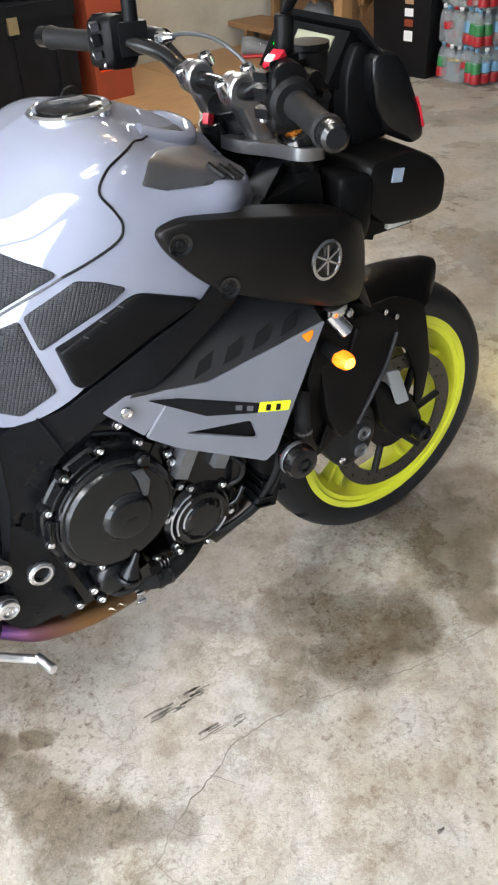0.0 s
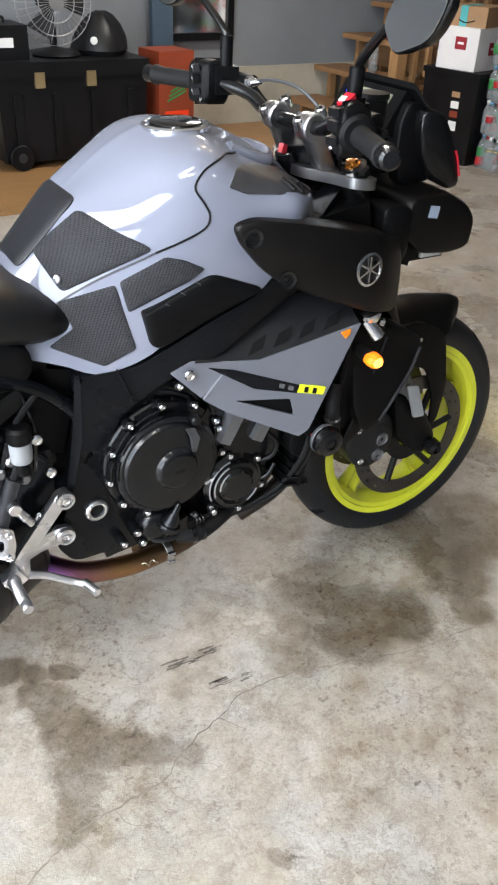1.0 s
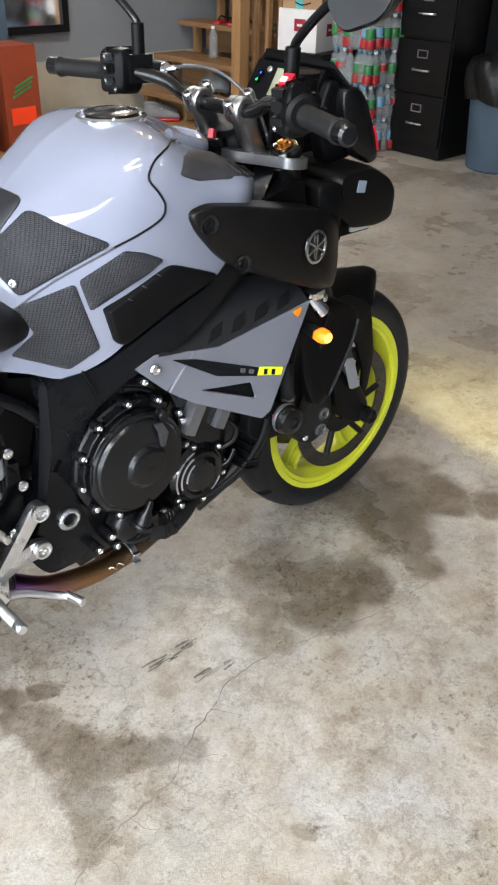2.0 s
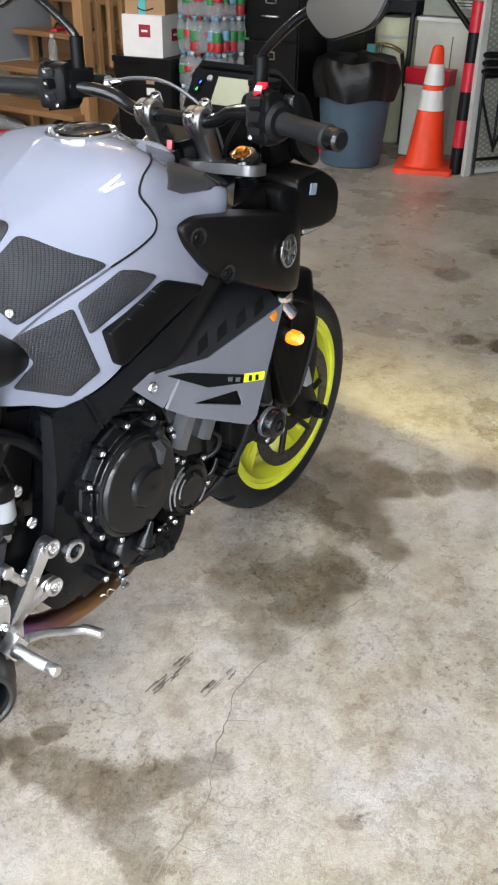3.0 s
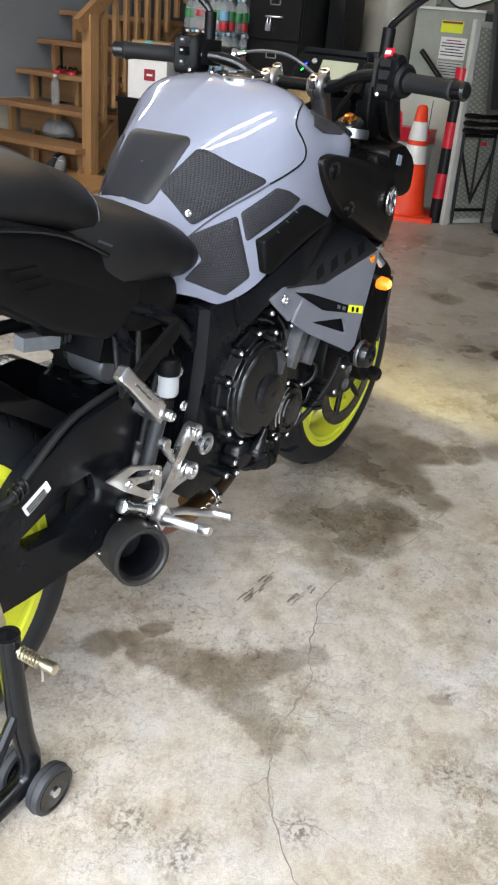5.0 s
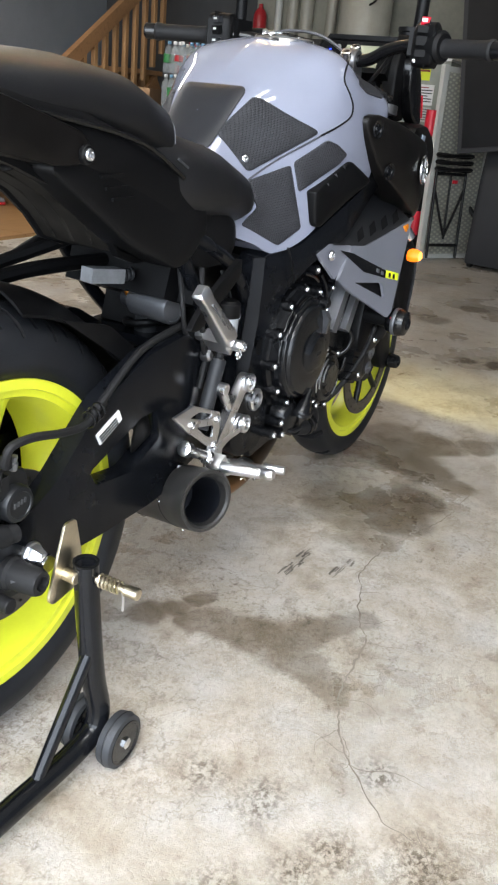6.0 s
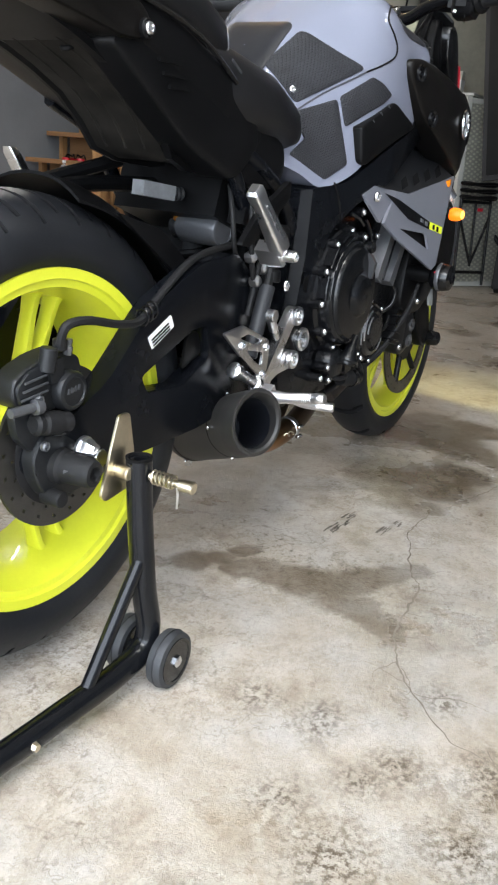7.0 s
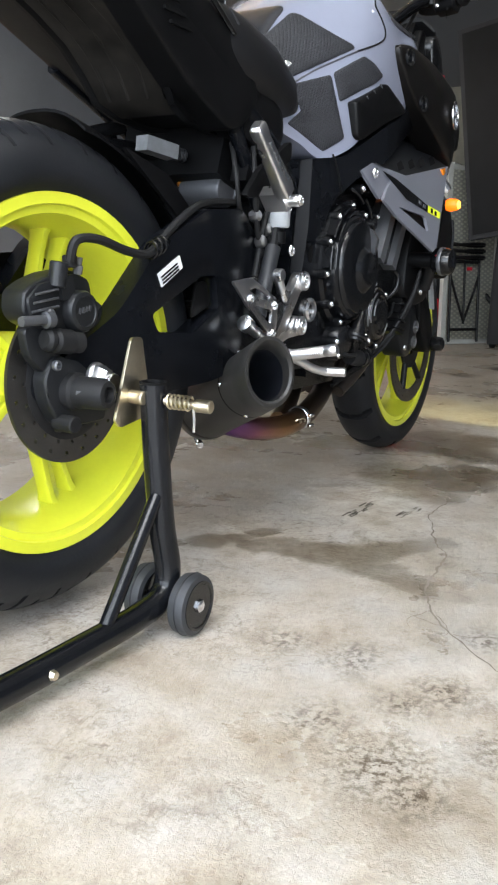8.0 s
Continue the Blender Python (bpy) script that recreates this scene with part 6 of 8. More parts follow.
part("filler_neck_cap", lathe(B(), [(0.018, 0), (0.022, 0.003), (0.022, 0.013), (0.016, 0.017), (0.004, 0.018)], (1.108, -0.204, 0.710), (-0.1, -0.35, 1), 12), M_chrome, bike)


# indicators
def indicator(x, y, z, s):
    stalk = part("indicator", rod(B(), (x, s * 0.19, z + 0.005), (x, s * (abs(y) - 0.012), z), 0.011, 0.014), M_rubber, bike, "orange turn indicator, lit")
    ring = [(0.0185 * math.cos(2 * math.pi * j / 6 + 0.2), 0.0165 * math.sin(2 * math.pi * j / 6 + 0.2)) for j in range(6)]
    lens = round_poly(ring, 0.008, 3)
    le = part("lens", loft(B(), [[(x + a[0] * k, s * (abs(y) - 0.016 + o), z + a[1] * k) for a in lens] for k, o in ((0.9, 0), (1.0, 0.008), (0.92, 0.020), (0.72, 0.026))]), M_orange_lamp, stalk, "glowing orange lens")
    part("bulb", loft(B(), [[(x + a[0] * k, s * (abs(y) + 0.0102 + o), z + a[1] * k) for a in lens] for k, o in ((0.66, 0), (0.58, 0.002), (0.38, 0.0035), (0.1, 0.004))]), M_indbulb, le, "bright yellow core")
    return stalk


indicator(1.098, 0.250, 0.640, -1)
indicator(1.098, 0.250, 0.640, 1)


# ---- wheels ----
def tyre_mesh(R, W, rim, segs, grooves):
    """A tyre round the y axis with slanting grooves cut into its crown."""
    prof = [(rim - 0.006, -0.40), (rim + 0.003, -0.43), (rim + 0.010, -0.465), (rim + 0.018, -0.488)]
    for k in range(17):
        a = -1 + k / 8
        prof.append((R - (R - rim - 0.026) * abs(a) ** 2.1, 0.495 * math.sin(a * math.pi / 2 * 0.97)))
    prof += [(r, -y) for r, y in reversed(prof[:4])]
    bm, rows, sunk = B(), [], set()
    for r, y in prof:
        ring = []
        u = abs(y) / 0.5
        for k in range(segs):
            th = 2 * math.pi * k / segs
            cut = 0.0
            if grooves and 0.18 < u < 0.90 and r > R - 0.055:
                g = (th * grooves / (2 * math.pi) + (0.0 if y > 0 else 1.0) + 0.30 * u * u - 0.12 * u) % 2.0
                if g < 0.13 or (1.0 <= g < 1.13 and u < 0.70):
                    cut = 0.006
            v = bm.verts.new(((r - cut) * math.cos(th), y * W, (r - cut) * math.sin(th)))
            if cut:
                sunk.add(v)
            ring.append(v)
        rows.append(ring)
    for r0, r1 in list(zip(rows, rows[1:])) + [(rows[-1], rows[0])]:
        for k in range(segs):
            f = bm.faces.new((r0[k], r0[(k + 1) % segs], r1[(k + 1) % segs], r1[k]))
            # sunk faces take the darker slot, which paints the shade in the grooves
            f.material_index = 1 if any(v in sunk for v in f.verts) else 0
    return bm


def rim_mesh(R, W, hub):
    bm = B()
    w = W / 2
    lathe(bm, [(R - 0.014, -w), (R, -w), (R + 0.001, -w + 0.006), (R - 0.004, -w + 0.010), (R - 0.006, w - 0.010), (R + 0.001, w - 0.006), (R, w), (R - 0.014, w), (R - 0.0155, w - 0.0055), (R - 0.0255, w - 0.006), (R - 0.027, w - 0.014), (R - 0.036, w - 0.035), (R - 0.040, 0), (R - 0.036, -w + 0.035), (R - 0.027, -w + 0.014), (R - 0.0255, -w + 0.006), (R - 0.0155, -w + 0.0055)], (0, 0, 0), (0, 1, 0), 96, True)
    return bm


def spokes_of(wheel, R, W, hub, spokes, turn, side=0.0):
    w = W / 2
    part("hub", lathe(B(), [(hub * 0.75, -w * 0.75), (hub, -w * 0.70), (hub * 1.05, 0), (hub, w * 0.70), (hub * 0.75, w * 0.75)], (0, 0, 0), (0, 1, 0), 40), M_yellow, wheel)
    for k in range(spokes):
        a = 2 * math.pi * k / spokes + turn
        for off in (-1, 1):
            a0, a1 = a + off * 0.14, a + off * 0.100
            rings = []
            for t in (0, 0.25, 0.5, 0.75, 0.9, 0.96, 1.0):
                r = hub * 0.9 + (R - 0.03 - hub * 0.9) * t
                aa = a0 + (a1 - a0) * t
                hw, dw = 0.0085 - 0.0030 * t + 0.006 * t ** 20, 0.015 - 0.004 * t + 0.012 * t ** 14
                c, s = math.cos(aa), math.sin(aa)
                ring = []
                for j in range(12):
                    b = 2 * math.pi * j / 12
                    u, v = hw * math.copysign(abs(math.cos(b)) ** 0.6, math.cos(b)), dw * math.copysign(abs(math.sin(b)) ** 0.6, math.sin(b))
                    ring.append((r * c - u * s, v + side, r * s + u * c))
                rings.append(ring)
            part("spoke", loft(B(), rings), M_yellow, wheel)


def disc_mesh(R, r0, thick, holes, rows_):
    """A brake disc round y, drilled through."""
    bm = B()
    n = holes * 6
    radii = np.linspace(r0, R, 3 * rows_ + 2)
    grid = []
    for i, r in enumerate(radii):
        grid.append([bm.verts.new((r * math.cos(2 * math.pi * (k + 0.33 * i) / n), -thick / 2, r * math.sin(2 * math.pi * (k + 0.33 * i) / n))) for k in range(n)])
    faces = []
    for i in range(len(radii) - 1):
        for k in range(n):
            if i % 3 == 1 and (k + i) % 6 == 0:
                continue
            faces.append(bm.faces.new((grid[i][k], grid[i][(k + 1) % n], grid[i + 1][(k + 1) % n], grid[i + 1][k])))
    ext = bmesh.ops.extrude_face_region(bm, geom=faces)
    for v in [g for g in ext["geom"] if isinstance(g, bmesh.types.BMVert)]:
        v.co.y += thick
    return bm


FX, FZ, RZ = 1.395, 0.296, 0.335
fw = part("front_wheel", rim_mesh(0.231, 0.105, 0.040), M_yellow, bike, "fluorescent yellow cast front wheel")
spokes_of(fw, 0.231, 0.105, 0.040, 5, 0.3)
fw.matrix_basis = pose(FX, 0, FZ)
part("tyre", tyre_mesh(0.296, 0.120, 0.229, 600, 15), M_tyre, fw, "black road tyre", 30).data.materials.append(M_grooveshade)
for s in (-1, 1):
    d = part("brake_disc", disc_mesh(0.160, 0.125, 0.005, 24, 2), M_disc, fw, "drilled steel brake disc", 30)
    d.matrix_basis = pose(0, s * 0.070, 0)
    bm = lathe(B(), [(0.03, -0.004), (0.066, -0.004), (0.066, 0.004), (0.03, 0.004)], (0, s * 0.066, 0), (0, 1, 0), 40, True)
    for k in range(6):
        a = 2 * math.pi * k / 6
        part("carrier_arm", rod(B(), (0.06 * math.cos(a), s * 0.066, 0.06 * math.sin(a)), (0.130 * math.cos(a + 0.15), s * 0.069, 0.130 * math.sin(a + 0.15)), 0.008), M_discblk, fw)
    part("disc_carrier", bm, M_discblk, fw)
rw = part("rear_wheel", rim_mesh(0.232, 0.170, 0.052), M_yellow, bike, "fluorescent yellow cast rear wheel")
spokes_of(rw, 0.232, 0.170, 0.052, 5, 0.010, -0.010)
rw.matrix_basis = pose(0, 0, RZ)
part("tyre", tyre_mesh(0.322, 0.192, 0.230, 960, 58), M_tyre, rw, "wide black grooved road tyre", 30).data.materials.append(M_grooveshade)
d = part("brake_disc", disc_mesh(0.110, 0.076, 0.005, 20, 2), M_disc, rw, "drilled steel rear brake disc", 30)
d.matrix_basis = pose(0, -0.095, 0)
part("disc_carrier", lathe(B(), [(0.03, -0.108), (0.070, -0.104), (0.082, -0.096), (0.080, -0.088), (0.05, -0.062), (0.03, -0.055)], (0, 0, 0), (0, 1, 0), 40, True), M_discblk, rw)
bm = lathe(B(), [(0.046, -0.113), (0.054, -0.113), (0.054, -0.107), (0.046, -0.107)], (0, 0, 0), (0, 1, 0), 44, True)
for k in range(44):
    a = 2 * math.pi * k / 44
    box(bm, (0.0575 * math.cos(a), -0.110, 0.0575 * math.sin(a)), (0.007, 0.006, 0.0042), 0, (0, -math.degrees(a), 0))
part("sensor_ring", bm, M_discblk, rw, "black toothed sensor ring")
for k in range(5):
    a = 2 * math.pi * k / 5 + 0.4
    part("disc_bolt", lathe(B(), [(0.0065, 0), (0.0065, 0.005), (0.004, 0.006), (0.0035, 0.003), (0.0005, 0.003)], (0.068 * math.cos(a), -0.105, 0.068 * math.sin(a)), (0, -1, 0), 12), M_disc, rw)
part("sprocket", lathe(B(), [(0.05, 0.104), (0.10, 0.104), (0.104, 0.108), (0.10, 0.112), (0.05, 0.112)], (0, 0, 0), (0, 1, 0), 42, True), M_gold, rw, "gold rear sprocket")

# ---- front end ----
AX = Vector((-0.4067, 0, 0.9135))


def fork(t, y):
    """A point t metres up the fork from the axle line."""
    return Vector((FX, y, FZ)) + AX * t


for s in (-1, 1):
    y = s * 0.102
    fk = part("fork_leg", rod(B(), fork(0.26, y), fork(0.70, y), 0.0275), M_gloss, bike, "upside-down black fork leg")
    part("slider_tube", rod(B(), fork(0.02, y), fork(0.27, y), 0.0215), M_cast, fk, "grey inner fork tube")
    part("axle_clamp", pillow(B(), [(1.285, 0.455), (1.335, 0.450), (1.375, 0.405), (1.425, 0.325), (1.432, 0.295), (1.410, 0.272), (1.365, 0.285), (1.310, 0.350)], 0.120, 0.045, 0.006, 0.02, s), M_black, fk)
    part("reflector_plate", side_plate(B(), [(1.300, 0.485), (1.332, 0.479), (1.366, 0.394), (1.334, 0.396)], s * 0.1375 - (0.0 if s < 0 else 0.005), 0.005, (), 0.006, 0.001), M_resv, fk, "pale grey reflector plate")
    part("axle_cap", lathe(B(), [(0.015, 0), (0.020, 0.003), (0.021, 0.010), (0.018, 0.030), (0.012, 0.034), (0.011, 0.028), (0.002, 0.028)], (1.408, s * 0.122, 0.300), (0, s, 0), 24), M_gloss, fk)
    cal = part("brake_caliper", pillow(B(), [(1.168, 0.345), (1.184, 0.398), (1.222, 0.425), (1.262, 0.420), (1.298, 0.392), (1.305, 0.335), (1.285, 0.288), (1.240, 0.272), (1.205, 0.285)], 0.112, 0.055, 0.008, 0.02, s), M_caliper, bike, "black front brake caliper")
    part("caliper_half", pillow(B(), [(1.225, 0.385), (1.262, 0.395), (1.288, 0.372), (1.292, 0.330), (1.272, 0.292), (1.236, 0.286), (1.220, 0.330)], 0.118, 0.02, 0.005, 0.02, s), M_caliper, cal)
    for x, z in ((1.262, 0.352), (1.255, 0.313)):
        part("piston_cap", lathe(B(), [(0.0165, 0), (0.0165, 0.004), (0.014, 0.006), (0.012, 0.004), (0.0055, 0.004), (0.005, 0.001), (0.001, 0.001)], (x, s * 0.121, z), (0, s, 0), 28), M_cast, cal, "grey piston cap")
    bolt(cal, (1.200, s * 0.113, 0.385), (0, s, 0), 0.008)
    bolt(cal, (1.215, s * 0.113, 0.300), (0, s, 0), 0.008)
    part("brake_hose", tube(B(), [(FX - 0.09, s * 0.09, FZ + 0.125), (FX - 0.14, s * 0.08, FZ + 0.22), (FX - 0.18, s * 0.07, FZ + 0.32), (FX - 0.20, s * 0.06, FZ + 0.42), (1.15, s * 0.05, 0.86)], 0.0055, 8), M_rubber, cal)
SHROUD = [(1.085, 0.655), (1.120, 0.674), (1.205, 0.670), (1.258, 0.634), (1.264, 0.612), (1.228, 0.566), (1.181, 0.518), (1.140, 0.482), (1.105, 0.472), (1.085, 0.52)]
for s in (-1, 1):
    rs_ = part("radiator_shroud", pillow(B(), SHROUD, lambda x, z: 0.198 + 0.28 * max(0, 0.62 - z), 0.05, 0.004, 0.02, s), M_cowl, bike, "black plastic radiator shroud")
    # grey bead paints the highlight line along the folded edge
    part("shroud_edge", tube(B(), [(1.254, s * 0.202, 0.616), (1.224, s * 0.2145, 0.573), (1.178, s * 0.227, 0.526), (1.142, s * 0.236, 0.492)], 0.0035, 8, 4), M_darkgrey, rs_, "folded edge in grey, painting its highlight")
# fender
rings = []
for k in range(27):
    a = radians(65 + 4.0 * k)
    ring = []
    for j in range(13):
        u = -1 + j / 6
        hw = 0.074 * (1 - 0.55 * max(0, (75 - math.degrees(a)) / 10))
        r = 0.330 - (0.036 + 0.040 * max(0, 1 - abs(math.degrees(a) - 80) / 24)) * abs(u) ** 2.6 + 0.012 * max(0, 1 - abs(math.degrees(a) - 67) / 8)
        ring.append((FX + r * math.cos(a), hw * u, FZ + r * math.sin(a)))
    for j in reversed(range(13)):
        u = -1 + j / 6
        hw = 0.070 * (1 - 0.55 * max(0, (75 - math.degrees(a)) / 10))
        r = 0.326 - (0.036 + 0.040 * max(0, 1 - abs(math.degrees(a) - 80) / 24)) * abs(u) ** 2.6 + 0.012 * max(0, 1 - abs(math.degrees(a) - 67) / 8)
        ring.append((FX + r * math.cos(a), hw * u, FZ + r * math.sin(a)))
    rings.append(ring)
fe = part("front_fender", loft(B(), rings), M_cowl, bike, "matt black front mudguard", 50)
for s in (-1, 1):
    part("fender_stay", side_plate(B(), [(1.44, 0.565), (1.452, 0.520), (1.474, 0.420), (1.462, 0.330), (1.440, 0.315), (1.436, 0.400), (1.400, 0.480), (1.300, 0.520), (1.215, 0.560), (1.235, 0.600), (1.36, 0.605)], s * 0.084 - (0.0 if s < 0 else 0.006), 0.006, (), 0.02, 0.001), M_black, fe)
    for x, z in ((-0.06, 0.285), (-0.10, 0.25), (-0.03, 0.265)):
        bolt(fe, (FX + x, s * 0.086, FZ + z), (0, s, 0), 0.006)
# triple clamps
tc_ = part("top_clamp", loft(B(), [[(p[0], p[1], z + 0.10 * (1.10 - p[0])) for p in round_poly([(1.095, -0.145), (1.145, -0.145), (1.150, -0.08), (1.115, -0.045), (1.115, 0.045), (1.150, 0.08), (1.145, 0.145), (1.095, 0.145), (1.075, 0.10), (1.035, 0.05), (1.035, -0.05), (1.075, -0.10)], 0.02)] for z in (0.928, 0.947)]), M_satin, bike, "silver upper fork clamp")
part("lower_clamp", box(B(), (1.185, 0, 0.775), (0.08, 0.28, 0.04), 0.015, (0, -24, 0)), M_frame, bike)
for s in (-1, 1):
    fcap = part("fork_cap", lathe(B(), [(0.031, 0), (0.031, 0.012), (0.026, 0.018), (0.020, 0.019), (0.019, 0.021), (0.004, 0.021)], (1.118, s * 0.105, 0.944), AX, 32), M_gloss, tc_, "black fork cap with gold adjuster")
    part("adjuster", lathe(B(), [(0.016, 0.018), (0.016, 0.022), (0.011, 0.024), (0.010, 0.030), (0.004, 0.031)], (1.118, s * 0.105, 0.944), AX, 12), M_gold, fcap, "gold adjuster")
    part("riser", loft(B(), [[(x0 + a[0] * k, s * 0.057 + a[1] * k, z0) for a in round_poly([(-0.021, -0.017), (0.021, -0.017), (0.021, 0.017), (-0.021, 0.017)], 0.010)] for x0, z0, k in ((1.088, 0.942, 1.0), (1.080, 0.955, 0.92), (1.062, 0.990, 0.95), (1.052, 1.012, 1.05))]), M_satin, tc_, "silver handlebar riser")
    hc = part("bar_clamp", lathe(B(), [(0.0215, -0.0175), (0.0240, -0.015), (0.0245, 0), (0.0240, 0.015), (0.0215, 0.0175)], (1.045, s * 0.057, 1.022), (0, 1, 0), 32), M_satin, tc_, "silver handlebar clamp with two bolts")
    for dx, dz in ((-0.0245, 0.006), (0.020, 0.020)):
        cap_ = part("clamp_bolt", lathe(B(), [(0.0105, -0.012), (0.0112, 0), (0.0105, 0.006), (0.0085, 0.008), (0.0060, 0.008), (0.0055, 0.004), (0.001, 0.004)], (1.045 + dx, s * 0.057, 1.026 + dz), (-0.45, 0, 0.9), 20), M_chrome, hc)
        part("bolt_slot", box(B(), (1.045 + dx - 0.0032, s * 0.057, 1.026 + dz + 0.0066), (0.003, 0.017, 0.002), 0.0, (0, -26, 0)), M_black, cap_)
    part("clamp_gap", lathe(B(), [(0.0247, -0.0012), (0.0252, 0), (0.0247, 0.0012)], (1.045, s * 0.057, 1.022), (0, 1, 0), 32, True), M_disc, hc)
part("stem_nut", lathe(B(), [(0.02, 0), (0.02, 0.012), (0.015, 0.018), (0.004, 0.018)], (1.085, 0, 0.944), (-0.4, 0, 0.91), 24), M_chrome, tc_)
part("ignition_switch", rod(B(), (1.045, 0, 0.93), (1.035, 0, 0.972), 0.021), M_gloss, tc_)
part("key_tag", box(B(), (1.020, -0.012, 0.978), (0.018, 0.009, 0.016), 0.003, (0, 20, 30)), M_red, tc_, "red key tag")

# handlebar
bar = part("handlebar", tube(B(), [(0.945, -0.392, 1.050), (0.985, -0.28, 1.052), (1.012, -0.20, 1.056), (1.035, -0.14, 1.046), (1.043, -0.10, 1.028), (1.045, -0.057, 1.022), (1.045, 0, 1.022), (1.045, 0.057, 1.022), (1.043, 0.10, 1.028), (1.035, 0.14, 1.046), (1.012, 0.20, 1.056), (0.985, 0.28, 1.052), (0.945, 0.392, 1.050)], 0.0125, 14), M_gloss, bike, "black tapered handlebar")
for s in (-1, 1):
    gr = part("grip", lathe(B(), [(0.017, 0), (0.0195, 0.004), (0.0185, 0.01), (0.0165, 0.02), (0.0165, 0.10), (0.018, 0.115), (0.021, 0.119), (0.021, 0.125)], (0.950, s * 0.380, 1.050), (0.34, -s * 0.94, 0.015), 28), M_rubber, bar, "black rubber grip")
    for k in range(14):
        c = Vector((0.950, s * 0.380, 1.050)) + Vector((0.34, -s * 0.94, 0.015)) * (0.022 + 0.0056 * k)
        part("grip_rib", lathe(B(), [(0.0164, -0.0016), (0.01675, 0), (0.0164, 0.0016)], c, (0.34, -s * 0.94, 0.015), 20, True), M_rubber, gr)
    part("bar_end", lathe(B(), [(0.013, 0), (0.0165, 0.003), (0.0165, 0.026), (0.012, 0.03)], (0.952, s * 0.376, 1.050), (-0.34, s * 0.94, 0), 24), M_gloss, bar, "black bar end weight")
    sw = part("switch_housing", loft(B(), [[(1.000 + a[0] * k + 0.33 * d, s * (0.232 - d), 1.056 + a[1] * k) for a in round_poly([(-0.030, -0.040), (0.020, -0.042), (0.030, -0.02), (0.028, 0.03), (0.0, 0.044), (-0.028, 0.036)], 0.014)] for d, k in ((-0.026, 0.82), (-0.022, 0.97), (0.0, 1.0), (0.018, 0.97), (0.024, 0.8))]), M_black, bar)
    part("housing_seam", box(B(), (1.000, s * 0.233, 1.056), (0.060, 0.0015, 0.084), 0.0, (0, 0, -s * 18)), M_carbon, sw)
    for dz, sz, mt in ((0.024, 0.012, M_darkgrey if s > 0 else M_black), (0.004, 0.016, M_black), (-0.018, 0.012, M_darkgrey if s > 0 else M_black)):
        bt_ = part("switch_button", box(B(), (0.968, s * 0.232, 1.058 + dz), (0.012, 0.020, sz), 0.003, (0, -10, -s * 18)), mt, sw)
        if s > 0:
            part("button_mark", box(B(), (0.9612, s * 0.234, 1.059 + dz), (0.001, 0.009, 0.004), 0.0, (0, -10, -s * 18)), M_palegrey, bt_)
    for dy, dz in ((0.012, 0.030), (-0.012, -0.030)):
        bolt(sw, (0.974, s * (0.232 + dy), 1.056 + dz), (-1, 0, 0.1), 0.0045)
    part("mount_clamp", box(B(), (1.020, s * 0.205, 1.062), (0.045, 0.030, 0.05), 0.008, (0, 0, -s * 15)), M_black, bar)
    part("lever", tube(B(), [(1.040, s * 0.215, 1.052), (1.048, s * 0.228, 1.050), (1.048, s * 0.245, 1.050), (1.046, s * 0.258, 1.050), (1.044, s * 0.262, 1.050)], 0.0058, 10), M_black, bar, "black lever")
    part("master_cylinder", rod(B(), (1.052, s * 0.155, 1.062), (1.048, s * 0.235, 1.060), 0.015), M_black, bar)
    part("cable", tube(B(), [(1.055, s * 0.15, 1.055), (1.075, s * 0.12, 1.02), (1.10, s * 0.08, 0.98), (1.125, s * 0.05, 0.93), (1.15, s * 0.03, 0.88)], 0.004, 8), M_rubber, bar)
    # mirror
    ma, mb = (0.20, 0.26) if s < 0 else (0.24, 0.08)
    mi = part("mirror", loft(B(), [[(0.972 + o - ma * p[0] * k + mb * p[1] * k, s * (0.375 + p[0] * k), 1.222 + p[1] * k) for p in round_poly([(-0.078, -0.012), (-0.050, 0.034), (0.040, 0.050), (0.082, 0.030), (0.062, -0.024), (-0.020, -0.050)], 0.022)] for o, k in ((0.0, 0.97), (0.003, 1.0), (0.016, 0.98), (0.028, 0.80), (0.035, 0.4))]), M_gloss, bike, "black hexagonal rear-view mirror")
    part("mirror_glass", loft(B(), [[(0.9705 - o - ma * p[0] * k + mb * p[1] * k, s * (0.375 + p[0] * k), 1.222 + p[1] * k) for p in round_poly([(-0.078, -0.012), (-0.050, 0.034), (0.040, 0.050), (0.082, 0.030), (0.062, -0.024), (-0.020, -0.050)], 0.022)] for o, k in ((0.0, 0.93), (0.0012, 0.925))]), M_mirror, mi, "mirror glass")
    part("mirror_stem", tube(B(), [(1.020, s * 0.205, 1.08), (1.022, s * 0.206, 1.13), (1.018, s * 0.222, 1.155), (1.005, s * 0.285, 1.20), (0.998, s * 0.325, 1.215)], 0.0075, 10), M_gloss, mi)
    part("stem_base", rod(B(), (1.020, s * 0.205, 1.075), (1.021, s * 0.206, 1.140), 0.0125), M_black, mi)
part("kill_switch", box(B(), (0.990, -0.228, 1.094), (0.026, 0.017, 0.013), 0.004, (0, -30, 18)), M_red, bar, "red stop switch")
part("switch_mark", box(B(), (0.9830, -0.2275, 1.0985), (0.010, 0.011, 0.0035), 0.001, (0, -30, 18)), M_white, bar)
part("throttle_housing", lathe(B(), [(0.024, 0), (0.030, 0.006), (0.030, 0.026), (0.022, 0.032)], (0.985, -0.274, 1.053), (0.34, 0.94, 0.015), 28), M_black, bar)
part("clutch_cable", tube(B(), [(1.045, 0.155, 1.062), (1.06, 0.10, 1.075), (1.08, 0.03, 1.068), (1.10, -0.04, 1.02), (1.12, -0.06, 0.95)], 0.0034, 8), M_casing, bar, "braided clutch cable")
